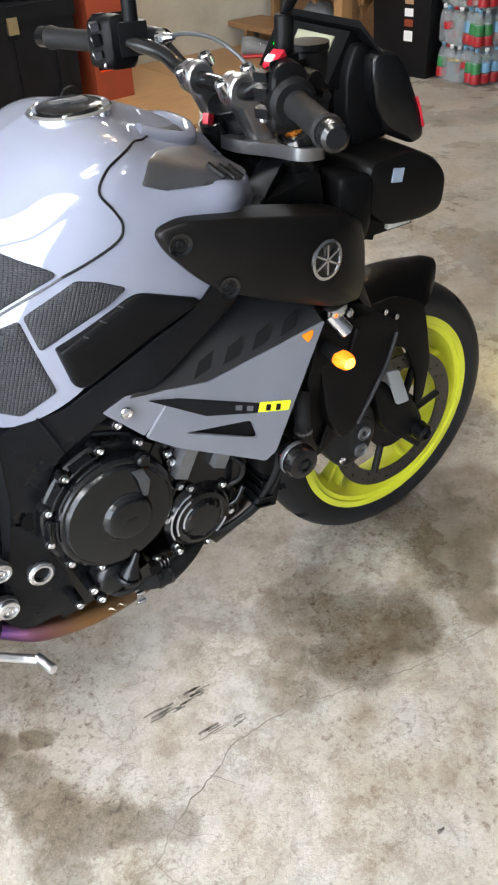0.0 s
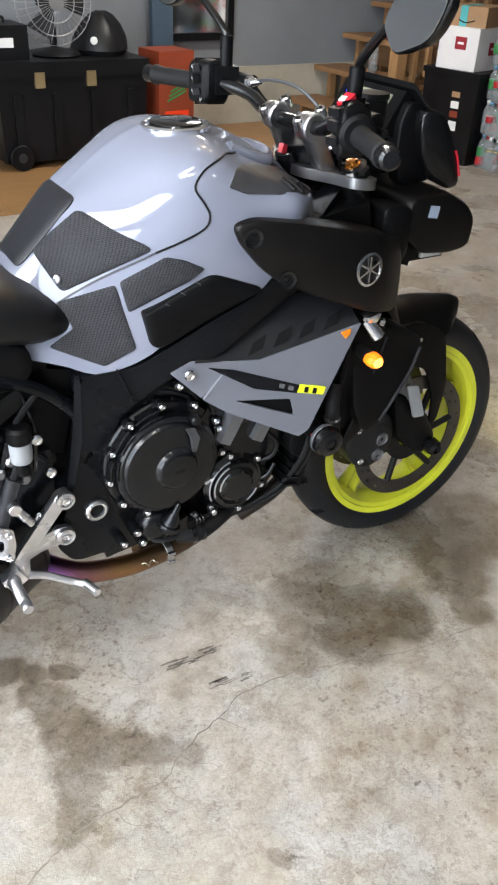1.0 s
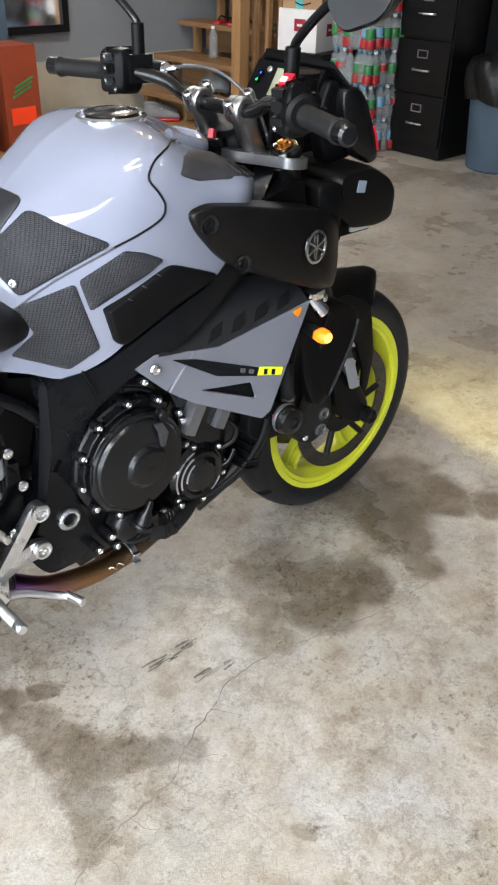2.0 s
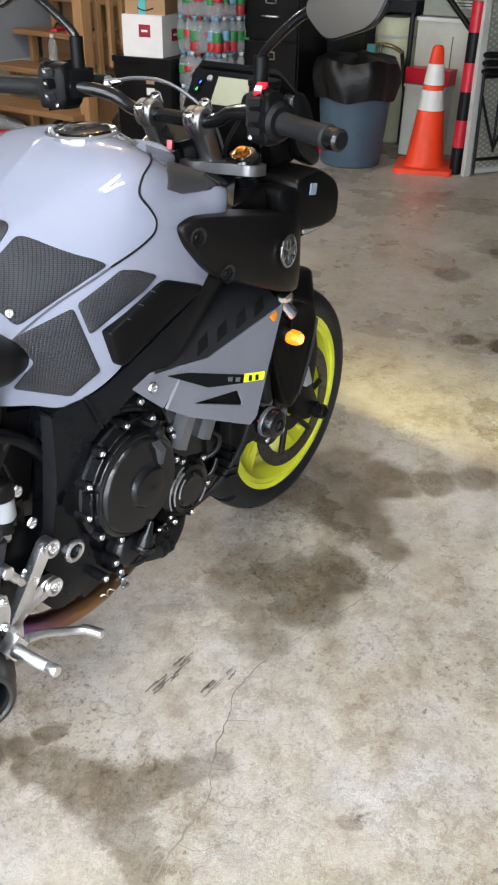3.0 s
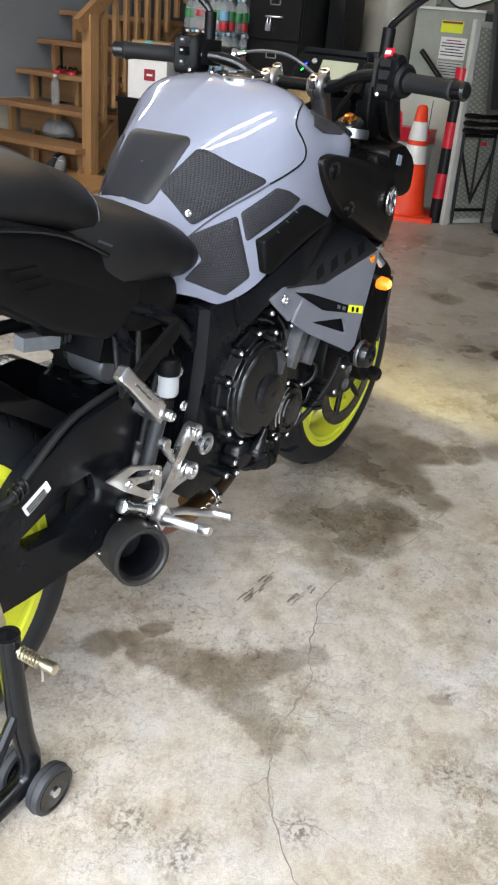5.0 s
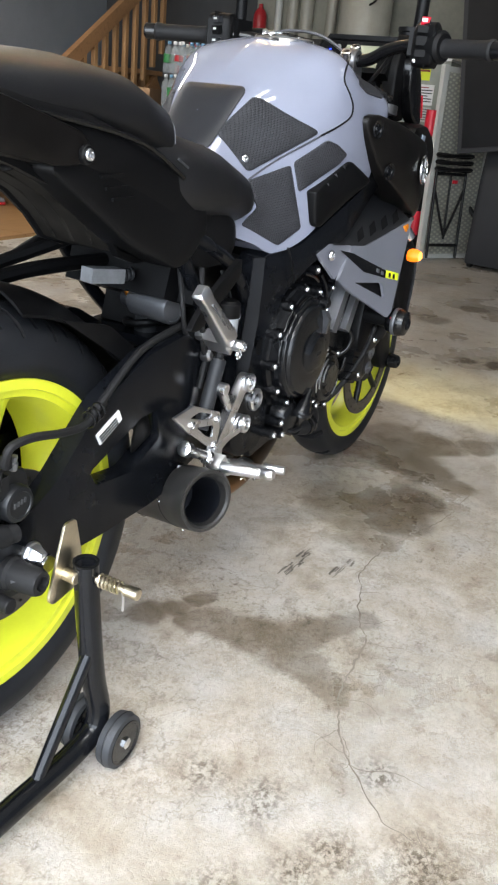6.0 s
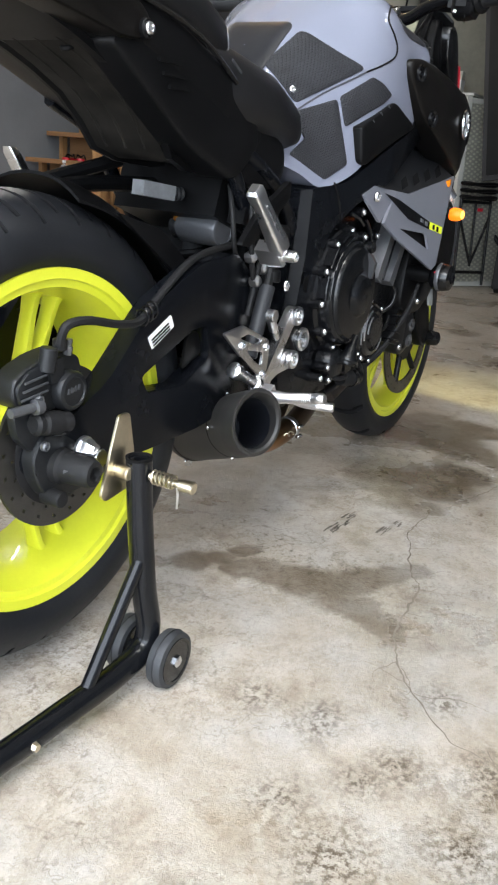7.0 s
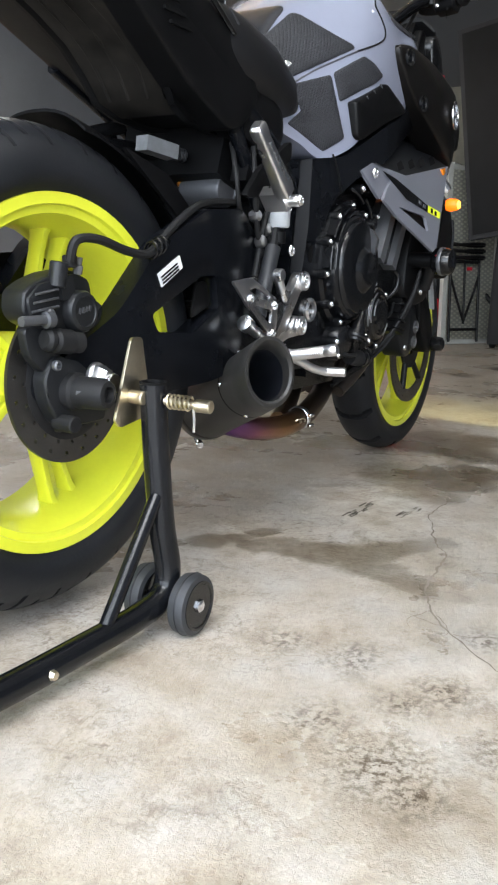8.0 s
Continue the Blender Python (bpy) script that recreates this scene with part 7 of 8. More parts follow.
part("cable_adjuster", lathe(B(), [(0.013, 0), (0.013, 0.008), (0.008, 0.012), (0.005, 0.03)], (1.045, 0.158, 1.062), (0.3, -0.95, 0.2), 16), M_chrome, bar)
# brake reservoir and dash
part("brake_reservoir", lathe(B(), [(0.024, 0), (0.026, 0.004), (0.026, 0.034), (0.028, 0.036), (0.028, 0.044), (0.010, 0.046)], (1.09, -0.165, 1.05), (0, 0, 1), 28), M_black, bike)
dash = part("dash", box(B(), (1.228, 0.010, 1.034), (0.032, 0.180, 0.078), 0.016, (0, 32, 0)), M_black, bike, "black dashboard with a pale unlit display")
part("display", box(B(), (1.2140, -0.008, 1.043), (0.004, 0.088, 0.054), 0.004, (0, 32, 0)), M_lcd, dash, "pale grey-green display")
DN, DU = Vector((-math.cos(radians(32)), 0, math.sin(radians(32)))), Vector((math.sin(radians(32)), 0, math.cos(radians(32))))
for y, up_, mt in ((0.074, 0.012, M_blueled), (0.078, -0.002, M_greenled)):
    c_ = Vector((1.228, y, 1.034)) + DN * 0.016 + DU * up_
    well = part("lamp_well", lathe(B(), [(0.0068, -0.002), (0.0068, 0.0075), (0.0050, 0.0075), (0.0045, 0.001), (0.0005, 0.001)], c_, DN, 16), M_carbon, dash)
    part("warning_lamp", rod(B(), c_ + DN * 0.0008, c_ + DN * 0.0026, 0.0038), mt, well)
c_ = Vector((1.228, 0.056, 1.034)) + DN * 0.015 + DU * 0.022
part("dash_button", rod(B(), c_, c_ + DN * 0.006, 0.006), M_alu, dash)
part("dash_hood", loft(B(), [[(x, y, z) for x, y, z in ((1.244, -0.75 * w, 1.078 + h), (1.244, 0.75 * w, 1.078 + h), (1.252, w, 1.050 + h), (1.32, w * 0.9, 0.99 + h), (1.32, -w * 0.9, 0.99 + h), (1.252, -w, 1.050 + h))] for w, h in ((0.124, 0.002), (0.126, 0.007), (0.120, 0.012))]), M_black, dash)
part("dash_stay", box(B(), (1.235, 0.0, 0.975), (0.03, 0.10, 0.10), 0.008), M_black, dash)
for s in (-1, 1):
    part("dash_cheek", pillow(B(), [(1.232, 1.062), (1.265, 1.056), (1.300, 1.030), (1.322, 0.965), (1.310, 0.915), (1.235, 0.910), (1.215, 0.960), (1.216, 1.020)], 0.098, 0.03, 0.004, 0.015, s), M_black, dash)
    wd = part("wind_deflector", pillow(B(), [(1.248, 1.048), (1.270, 1.052), (1.294, 1.042), (1.314, 1.018), (1.344, 0.960), (1.362, 0.908), (1.338, 0.900), (1.284, 0.925), (1.254, 0.972), (1.244, 1.020)], 0.124, 0.022, 0.005, 0.012, s), M_gloss, bike, "dark wind deflector beside the dashboard")
    part("deflector_trim", tube(B(), [(1.336, s * 0.126, 0.974), (1.346, s * 0.126, 0.952), (1.355, s * 0.126, 0.926)], 0.0022, 6, 5), M_red, wd, "thin red edge")
# headlight
LAMP = [(1.165, 0.925), (1.254, 0.931), (1.318, 0.899), (1.342, 0.868), (1.337, 0.812), (1.286, 0.804), (1.208, 0.812), (1.16, 0.85)]
lamp_ring = round_poly(LAMP, 0.018, 4)
hl = part("headlight", loft(B(), [[(1.292 + (a[0] - 1.25) * k, y, 0.848 + (a[1] - 0.866) * k) for a in lamp_ring] for y, k in ((-0.168, 0.80), (-0.164, 0.93), (-0.152, 1.0), (-0.08, 1.03), (0, 1.04), (0.08, 1.03), (0.152, 1.0), (0.164, 0.93), (0.168, 0.80))]), M_cowl, bike, "black twin headlight housing", 40)
for s in (-1, 1):
    part("headlight_lens", box(B(), (1.385, s * 0.085, 0.822), (0.012, 0.10, 0.040), 0.008, (0, -5, 0)), M_lcd, hl)
    part("lamp_window", box(B(), (1.264, s * 0.1665, 0.878), (0.022, 0.008, 0.022), 0.003, (0, 10, 0)), M_marker, hl, "pale square marker")
    part("headlight_bracket", box(B(), (1.20, s * 0.12, 0.82), (0.12, 0.04, 0.07), 0.015, (0, 20, 0)), M_black, hl)
    part("nose_shroud", pillow(B(), [(1.15, 0.90), (1.22, 0.89), (1.215, 0.80), (1.19, 0.77), (1.15, 0.80)], 0.165, 0.06, 0.01, 0.02, s), M_black, hl)
part("position_lamp", box(B(), (1.285, -0.135, 0.797), (0.05, 0.045, 0.022), 0.005), M_palegrey, hl, "pale lower lamp")
part("lower_lamp_housing", box(B(), (1.27, 0, 0.805), (0.10, 0.30, 0.05), 0.015), M_black, hl)

# ---- seat and tail ----
seat = part("rider_seat", loft(B(), [super_ring(x, 0, z, ry, rz, 36, 2.7) for x, z, ry, rz in ((0.578, 0.756, 0.085, 0.010), (0.568, 0.762, 0.118, 0.030), (0.515, 0.776, 0.142, 0.052), (0.43, 0.796, 0.155, 0.064), (0.34, 0.806, 0.157, 0.070), (0.27, 0.822, 0.142, 0.064), (0.21, 0.84, 0.11, 0.052))]), M_seat, bike, "black vinyl rider seat", 50)
part("seat_tag", box(B(), (0.288, -0.1545, 0.835), (0.034, 0.002, 0.003), 0.0005, (0, 22, 6)), M_casing, seat, "small pale tag")
pil = part("pillion_seat", loft(B(), [super_ring(x, 0, z, ry, rz, 32, 2.5) for x, z, ry, rz in ((0.340, 0.850, 0.07, 0.018), (0.326, 0.852, 0.115, 0.044), (0.29, 0.868, 0.135, 0.056), (0.22, 0.892, 0.142, 0.056), (0.12, 0.908, 0.146, 0.050), (0.0, 0.913, 0.138, 0.044), (-0.14, 0.920, 0.112, 0.036), (-0.25, 0.930, 0.085, 0.024), (-0.27, 0.932, 0.06, 0.010))]), M_seat, bike, "black vinyl pillion seat", 50)
part("seat_stitching", tube(B(), [(0.304, -0.1265 * (1 - abs((z - 0.862) / 0.054) ** 2.5) ** 0.4 - 0.0012, z) for z in (0.900, 0.885, 0.87, 0.85, 0.83, 0.818)], 0.0011, 6, 4), M_casing, pil, "grey stitched seam")
tail = part("tail_cowl", loft(B(), [super_ring(x, 0, z, ry, rz, 40, 5.0) for x, z, ry, rz in ((0.50, 0.722, 0.105, 0.030), (0.40, 0.745, 0.135, 0.045), (0.28, 0.795, 0.148, 0.050), (0.10, 0.860, 0.148, 0.044), (-0.08, 0.894, 0.134, 0.038), (-0.24, 0.914, 0.104, 0.028), (-0.32, 0.924, 0.075, 0.016))]), M_black, bike, "matt black tail unit", 40)
TRAY = [(-0.33, 0.905, 0.050), (-0.20, 0.888, 0.078), (-0.07, 0.860, 0.100), (0.017, 0.830, 0.105), (0.091, 0.801, 0.105), (0.145, 0.775, 0.105), (0.185, 0.742, 0.104), (0.212, 0.708, 0.100), (0.255, 0.694, 0.094), (0.33, 0.688, 0.085), (0.38, 0.695, 0.07)]
tray = part("undertray", loft(B(), [[(x, y, z) for y, z in ((-w + 0.006, b + 0.07), (-w, b + 0.012), (-w - 0.006, b + 0.008), (-w - 0.006, b - 0.002), (-w + 0.006, b - 0.002), (-w + 0.010, b + 0.012), (w - 0.066, b + 0.012), (w - 0.062, b + 0.004), (w - 0.056, b + 0.004), (w - 0.054, b + 0.012), (w - 0.052, b + 0.016), (w - 0.046, b + 0.07))] for x, b, w in TRAY]), M_black, tail, "black undertray with raised rims", 25)
part("tray_floor", loft(B(), [[(x, y, b + 0.008) for y in [-w + 0.013 + (2 * w - 0.082) * k / 10 for k in range(11)]] for x, b, w in TRAY[:-2]], False, False), M_under, tray, "dusty brown-black floor")
for y in (-0.062, -0.025, 0.012):
    part("tray_rib", tube(B(), [(x, y * w / 0.105, b + 0.010) for x, b, w in TRAY[1:8]], 0.0035, 8, 4), M_under, tray)
for x, b in ((0.05, 0.827), (-0.12, 0.885)):
    part("tray_screw", rod(B(), (x, -0.06, b), (x + 0.002, -0.06, b - 0.006), 0.009), M_carbon, tray)
part("side_cover", pillow(B(), [(0.030, 0.832), (0.070, 0.850), (0.11, 0.872), (0.20, 0.860), (0.30, 0.822), (0.375, 0.775), (0.39, 0.735), (0.34, 0.692), (0.307, 0.683), (0.196, 0.725), (0.102, 0.785)], 0.143, 0.05, 0.004, 0.02, -1), M_black, tail)
part("side_rail", pillow(B(), [(-0.26, 0.895), (-0.11, 0.858), (0.036, 0.834), (0.075, 0.835), (0.098, 0.852), (0.08, 0.872), (-0.05, 0.908), (-0.22, 0.928)], lambda x, z: 0.156 - 0.12 * max(0, -0.05 - x), 0.05, 0.004, 0.012, -1), M_cowl, tail)
for x, z in ((0.117, 0.8215), (0.127, 0.8065), (0.141, 0.7925)):
    part("tail_slot", box(B(), (x + 0.024, -0.1475, z), (0.046, 0.004, 0.0045), 0.001, (0, -1, 0)), M_carbon, tail)
for x, z in ((0.077, 0.848), (-0.075, 0.905)):
    part("tail_boss", rod(B(), (x, -0.135, z), (x, -0.163, z), 0.0115), M_black, tail)
    bolt(tail, (x, -0.163, z), r=0.0078)
part("tail_edge", tube(B(), [(0.30, -0.148, 0.815), (0.20, -0.150, 0.860), (0.06, -0.148, 0.885), (-0.12, -0.130, 0.905)], 0.004, 8), M_gloss, tail)
for s in (-1, 1):
    part("subframe_tube", tube(B(), [(0.56, s * 0.12, 0.60), (0.50, s * 0.125, 0.66), (0.40, s * 0.13, 0.71), (0.22, s * 0.13, 0.78)], 0.013, 10), M_frame, bike, "black subframe tube")
    part("subframe_tube", tube(B(), [(0.50, s * 0.11, 0.52), (0.42, s * 0.12, 0.60), (0.34, s * 0.125, 0.70)], 0.012, 10), M_frame, bike, "black subframe tube")
part("battery_box", box(B(), (0.43, 0, 0.66), (0.16, 0.20, 0.12), 0.02, (0, 18, 0)), M_black, bike)
part("seat_hem", pillow(B(), [(0.30, 0.735), (0.34, 0.775), (0.44, 0.760), (0.490, 0.742), (0.495, 0.700), (0.47, 0.672), (0.40, 0.672), (0.33, 0.690)], 0.132, 0.04, 0.004, 0.02, -1), M_black, bike)
pl = part("plate_lamp", box(B(), (0.276, -0.028, 0.660), (0.066, 0.026, 0.022), 0.006, (0, 6, -10)), M_greymesh, bike, "grey wiring connector below the tail")
for k in range(3):
    part("connector_rib", rod(B(), (0.311 + 0.010 * k, -0.034, 0.656), (0.317 + 0.010 * k, -0.036, 0.656), 0.0105, seg=14), M_darkgrey, pl)
part("tail_strut", tube(B(), [(0.35, 0.03, 0.665), (0.20, 0.06, 0.66), (0.08, 0.10, 0.63)], 0.012, 8), M_black, bike)
part("tail_strut", tube(B(), [(0.30, 0.06, 0.70), (0.16, 0.12, 0.655), (0.02, 0.16, 0.62)], 0.011, 8), M_black, bike)
hk = part("left_peg_bracket", tube(B(), [(0.42, 0.19, 0.685), (0.36, 0.20, 0.660), (0.30, 0.215, 0.632), (0.265, 0.22, 0.648)], 0.011, 10), M_black, bike)
part("left_pillion_peg", loft(B(), [[(0.268 - 0.036 * t + a[0], 0.222 + 0.010 * t + a[1], 0.640 + 0.066 * t) for a in round_poly([(-0.010 * k, -0.013 * k), (0.010 * k, -0.013 * k), (0.010 * k, 0.013 * k), (-0.010 * k, 0.013 * k)], 0.004)] for t, k in ((0, 0.9), (0.1, 1.05), (0.85, 0.95), (1.0, 0.7))]), M_alu, hk, "bright left pillion peg")

# shock
part("shock_reservoir", lathe(B(), [(0.020, 0), (0.027, 0.004), (0.027, 0.080), (0.0250, 0.085), (0.0215, 0.086), (0.0205, 0.083), (0.001, 0.083)], (0.385, -0.010, 0.606), (-0.12, -1, -0.02), 32), M_casing, bike, "grey shock reservoir")
part("reservoir_adjuster", lathe(B(), [(0.005, 0), (0.006, 0.003), (0.006, 0.010), (0.003, 0.012)], (0.372, -0.010, 0.615), (-1, 0.1, 0.3), 12), M_gold, bike, "gold shock adjuster")
part("reservoir_knob", rod(B(), (0.386, 0.012, 0.603), (0.383, -0.004, 0.603), 0.014), M_darkgrey, bike)
sh = part("shock_spring", tube(B(), [(0.42 + 0.02 * t / 40 + 0.038 * math.cos(t * 0.9), 0.038 * math.sin(t * 0.9), 0.40 + 0.20 * t / 40) for t in range(41)], 0.007, 8, 3), M_black, bike)
part("shock_body", rod(B(), (0.42, 0, 0.36), (0.44, 0, 0.64), 0.022), M_darkgrey, bike)

# swing arm
ARM = [(-0.075, 0.352), (-0.03, 0.375), (0.055, 0.420), (0.145, 0.515), (0.25, 0.565), (0.36, 0.575), (0.48, 0.50), (0.575, 0.45), (0.59, 0.39), (0.50, 0.345), (0.40, 0.335), (0.28, 0.310), (0.14, 0.303), (0.03, 0.300), (-0.075, 0.312)]
ARM_HOLE = [(0.122, 0.415), (0.135, 0.390), (0.215, 0.385), (0.285, 0.420), (0.275, 0.470), (0.235, 0.468)]


def arm_y(x, z):
    return -(0.128 + 0.012 * max(0, min(1, x / 0.2)) - 0.03 * max(0, (x - 0.3) / 0.25))


for s in (-1, 1):
    bm = side_plate(B(), ARM, arm_y, 0.034, [ARM_HOLE], 0.02, 0.006)
    if s > 0:
        bmesh.ops.scale(bm, vec=(1, -1, 1), verts=bm.verts)
    arm = part("swing_arm", bm, M_frame, bike, "black aluminium swing arm", 35)
    if s < 0:
        bm = side_plate(B(), [(0.228, 0.405), (0.280, 0.425), (0.268, 0.462), (0.240, 0.458)], -0.128, 0.004, (), 0.01, 0.001)
        part("arm_recess", bm, M_black, arm)
        st = part("info_label", side_plate(B(), [(0.131, 0.470), (0.178, 0.497), (0.186, 0.480), (0.140, 0.452)], lambda x, z: arm_y(x, z) - 0.002, 0.0015, (), 0.002, 0), M_white, arm, "white information label with dark bars")
        for k in range(4):
            q = 0.2 * k
            part("label_bar", side_plate(B(), [(0.137 + 0.0022 * k, 0.4665 - 0.0040 * k), (0.172 + 0.002 * k, 0.4865 - 0.0040 * k), (0.173 + 0.002 * k, 0.4845 - 0.0040 * k), (0.138 + 0.0022 * k, 0.4645 - 0.0040 * k)], lambda x, z: arm_y(x, z) - 0.003, 0.001, (), 0.0004, 0), M_gloss, st)
part("arm_bridge", box(B(), (0.45, 0, 0.46), (0.12, 0.24, 0.16), 0.03), M_frame, bike)
part("axle", rod(B(), (0, -0.17, RZ), (0, 0.17, RZ), 0.013), M_chrome, bike)
part("axle_nut", lathe(B(), [(0.0145, 0), (0.0145, 0.010), (0.011, 0.016), (0.009, 0.022), (0.003, 0.024)], (-0.003, -0.142, RZ + 0.008), (0, -1, 0), 6), M_alu, bike, "bright axle nut")
ab = part("axle_bobbin", lathe(B(), [(0.024, 0), (0.024, 0.012), (0.0205, 0.016), (0.0190, 0.052), (0.0165, 0.058), (0.0105, 0.059), (0.0095, 0.050), (0.001, 0.050)], (-0.034, -0.126, RZ - 0.010), (0.08, -1, 0), 36), M_rubber, bike, "black axle crash bobbin")
part("bobbin_mark", box(B(), (-0.0508, -0.1555, RZ - 0.008), (0.0015, 0.007, 0.005), 0.0, (0, 0, 10)), M_casing, ab)
part("axle_washer", lathe(B(), [(0.017, 0), (0.017, 0.004), (0.010, 0.004)], (-0.003, -0.140, RZ + 0.008), (0, -1, 0), 28), M_alu, bike)
# rear caliper
CAL = [(-0.110, 0.424), (-0.108, 0.446), (-0.088, 0.458), (-0.060, 0.468), (-0.027, 0.473), (0.006, 0.461), (0.012, 0.434), (-0.007, 0.405), (-0.045, 0.399), (-0.082, 0.404), (-0.100, 0.412)]
rc_ = part("rear_caliper", pillow(B(), CAL, 0.126, 0.034, 0.003, 0.008, -1), M_caliper, bike, "black rear brake caliper", 30)
part("caliper_piston", lathe(B(), [(0.026, -0.015), (0.026, 0.010), (0.0235, 0.014), (0.019, 0.0155), (0.018, 0.0135), (0.001, 0.0135)], (-0.022, -0.128, 0.423), (0, -1, 0), 36), M_caliper, rc_)
for k in range(4):
    part("piston_mark", box(B(), (-0.031 + 0.006 * k, -0.1420, 0.424 + 0.001 * k), (0.0035, 0.001, 0.007), 0.0002, (0, 10, 0)), M_casing, rc_)
part("caliper_bridge", pillow(B(), [(-0.106, 0.438), (-0.086, 0.456), (-0.056, 0.462), (-0.050, 0.428), (-0.072, 0.412), (-0.100, 0.416)], 0.130, 0.02, 0.003, 0.006, -1), M_caliper, rc_, "", 30)
for k in range(3):
    part("bridge_rib", tube(B(), [(-0.102 + 0.003 * k, -0.1335, 0.424 + 0.010 * k), (-0.060, -0.1345, 0.430 + 0.010 * k)], 0.0016, 6, 3), M_casing, rc_)
part("bridge_step", box(B(), (-0.045, -0.128, 0.452), (0.022, 0.016, 0.028), 0.004, (0, -8, 0)), M_caliper, rc_)
part("hose_boss", rod(B(), (-0.058, -0.130, 0.452), (-0.055, -0.132, 0.482), 0.011), M_caliper, rc_)
part("bleed_nipple", lathe(B(), [(0.006, 0), (0.006, 0.010), (0.004, 0.012), (0.0045, 0.020)], (-0.020, -0.128, 0.468), (0, -0.2, 1), 8), M_cast, rc_)
part("caliper_pin", lathe(B(), [(0.006, 0), (0.006, 0.035), (0.010, 0.036), (0.010, 0.046), (0.006, 0.048)], (-0.122, -0.136, 0.414), (1, -0.05, 0.02), 12), M_casing, rc_)
part("caliper_boot", lathe(B(), [(0.010, 0), (0.014, 0.004), (0.014, 0.010), (0.0115, 0.013), (0.015, 0.017), (0.015, 0.040), (0.011, 0.043), (0.013, 0.047), (0.013, 0.056), (0.008, 0.060)], (-0.085, -0.134, 0.392), (1, -0.10, -0.12), 24), M_rubber, rc_)
part("caliper_bracket", pillow(B(), [(-0.062, 0.372), (-0.019, 0.364), (0.008, 0.345), (0.010, 0.310), (0.034, 0.296), (0.032, 0.280), (-0.020, 0.279), (-0.054, 0.284), (-0.074, 0.314), (-0.080, 0.344)], 0.128, 0.020, 0.003, 0.010, -1), M_caliper, rc_, "", 30)
part("bracket_arm", pillow(B(), [(-0.105, 0.405), (-0.060, 0.412), (-0.040, 0.372), (-0.075, 0.350), (-0.098, 0.372)], 0.122, 0.012, 0.002, 0.008, -1), M_caliper, rc_)
part("abs_sensor", rod(B(), (-0.050, -0.118, 0.287), (-0.050, -0.150, 0.287), 0.011), M_rubber, rc_)
for x, y, z in ((-0.076, -0.1335, 0.421), (-0.050, -0.1345, 0.290), (-0.066, -0.133, 0.360)):
    part("bracket_bolt", lathe(B(), [(0.0065, 0), (0.0065, 0.005), (0.005, 0.0065), (0.0035, 0.0065), (0.003, 0.003), (0.001, 0.003)], (x, y, z), (0, -1, 0), 14), M_cast, rc_)
part("banjo", rod(B(), (-0.035, -0.13, RZ + 0.14), (-0.035, -0.13, RZ + 0.155), 0.009), M_rubber, rc_)
part("rear_brake_hose", tube(B(), [(-0.040, -0.135, RZ + 0.148), (-0.036, -0.142, RZ + 0.172), (0.0, -0.145, RZ + 0.175), (0.06, -0.143, RZ + 0.163), (0.105, -0.142, RZ + 0.162), (0.14, -0.140, RZ + 0.185), (0.24, -0.13, RZ + 0.235), (0.36, -0.12, RZ + 0.25)], 0.0058, 8), M_rubber, rc_)
for k in range(3):
    part("hose_guide", tube(B(), [(0.110 + 0.010 * k, -0.142 + 0.010 * math.cos(a), RZ + 0.166 + 0.004 * k + 0.011 * math.sin(a)) for a in [0.3 * j for j in range(20)]], 0.0022, 6, 2), M_gloss, rc_)
# hugger
rings = []
for k in range(19):
    a = radians(20 + 3.45 * k)
    ring = []
    for lift in (0.0, -0.004):
        for j in range(11) if lift == 0 else reversed(range(11)):
            u = -1 + j / 5
            r = 0.347 + 0.03 * max(0, (45 - math.degrees(a)) / 25) - 0.030 * abs(u) ** 2.4 + lift
            hw = 0.088
            ring.append((r * math.cos(a), hw * u, RZ + r * math.sin(a)))
    rings.append(ring)
hg = part("rear_hugger", loft(B(), rings), M_black, bike, "black rear wheel hugger", 50)
bm = B()
lathe(bm, [(0.0062, -0.004), (0.0078, -0.003), (0.0078, 0.003), (0.0062, 0.004)], (0, 0, 0), (0, 1, 0), 12, True)
lathe(bm, [(0.0062, -0.004), (0.0078, -0.003), (0.0078, 0.003), (0.0062, 0.004)], (0.0135, 0, 0), (0, 1, 0), 12, True)
box(bm, (0.00675, 0, 0), (0.012, 0.006, 0.010), 0.001)
LINK = part("chain_link", bm, M_gold, bike, "gold chain link")
LINK.matrix_basis = pose(0.02, 0.118, RZ + 0.108)
for k in range(1, 30):
    share("chain_link", LINK.data, pose(0.02 + 0.0145 * k, 0.118 + 0.003 * (k % 2), RZ + 0.108 + 0.0004 * k), bike)
part("chain_guard", side_plate(B(), [(0.04, RZ + 0.060), (0.05, RZ + 0.092), (0.20, RZ + 0.100), (0.38, RZ + 0.105), (0.40, RZ + 0.04), (0.22, RZ + 0.02)], 0.128, 0.004, (), 0.012, 0.001), M_black, bike)
part("chain_guard", side_plate(B(), [(0.03, RZ + 0.128), (0.08, RZ + 0.158), (0.25, RZ + 0.170), (0.40, RZ + 0.16), (0.40, RZ + 0.125), (0.20, RZ + 0.123)], 0.134, 0.004, (), 0.012, 0.001), M_black, bike)
part("hugger_arm", side_plate(B(), [(0.10, RZ + 0.30), (0.24, RZ + 0.21), (0.33, RZ + 0.10), (0.30, RZ + 0.20), (0.20, RZ + 0.275)], -0.104, 0.006, (), 0.01, 0.001), M_black, hg)

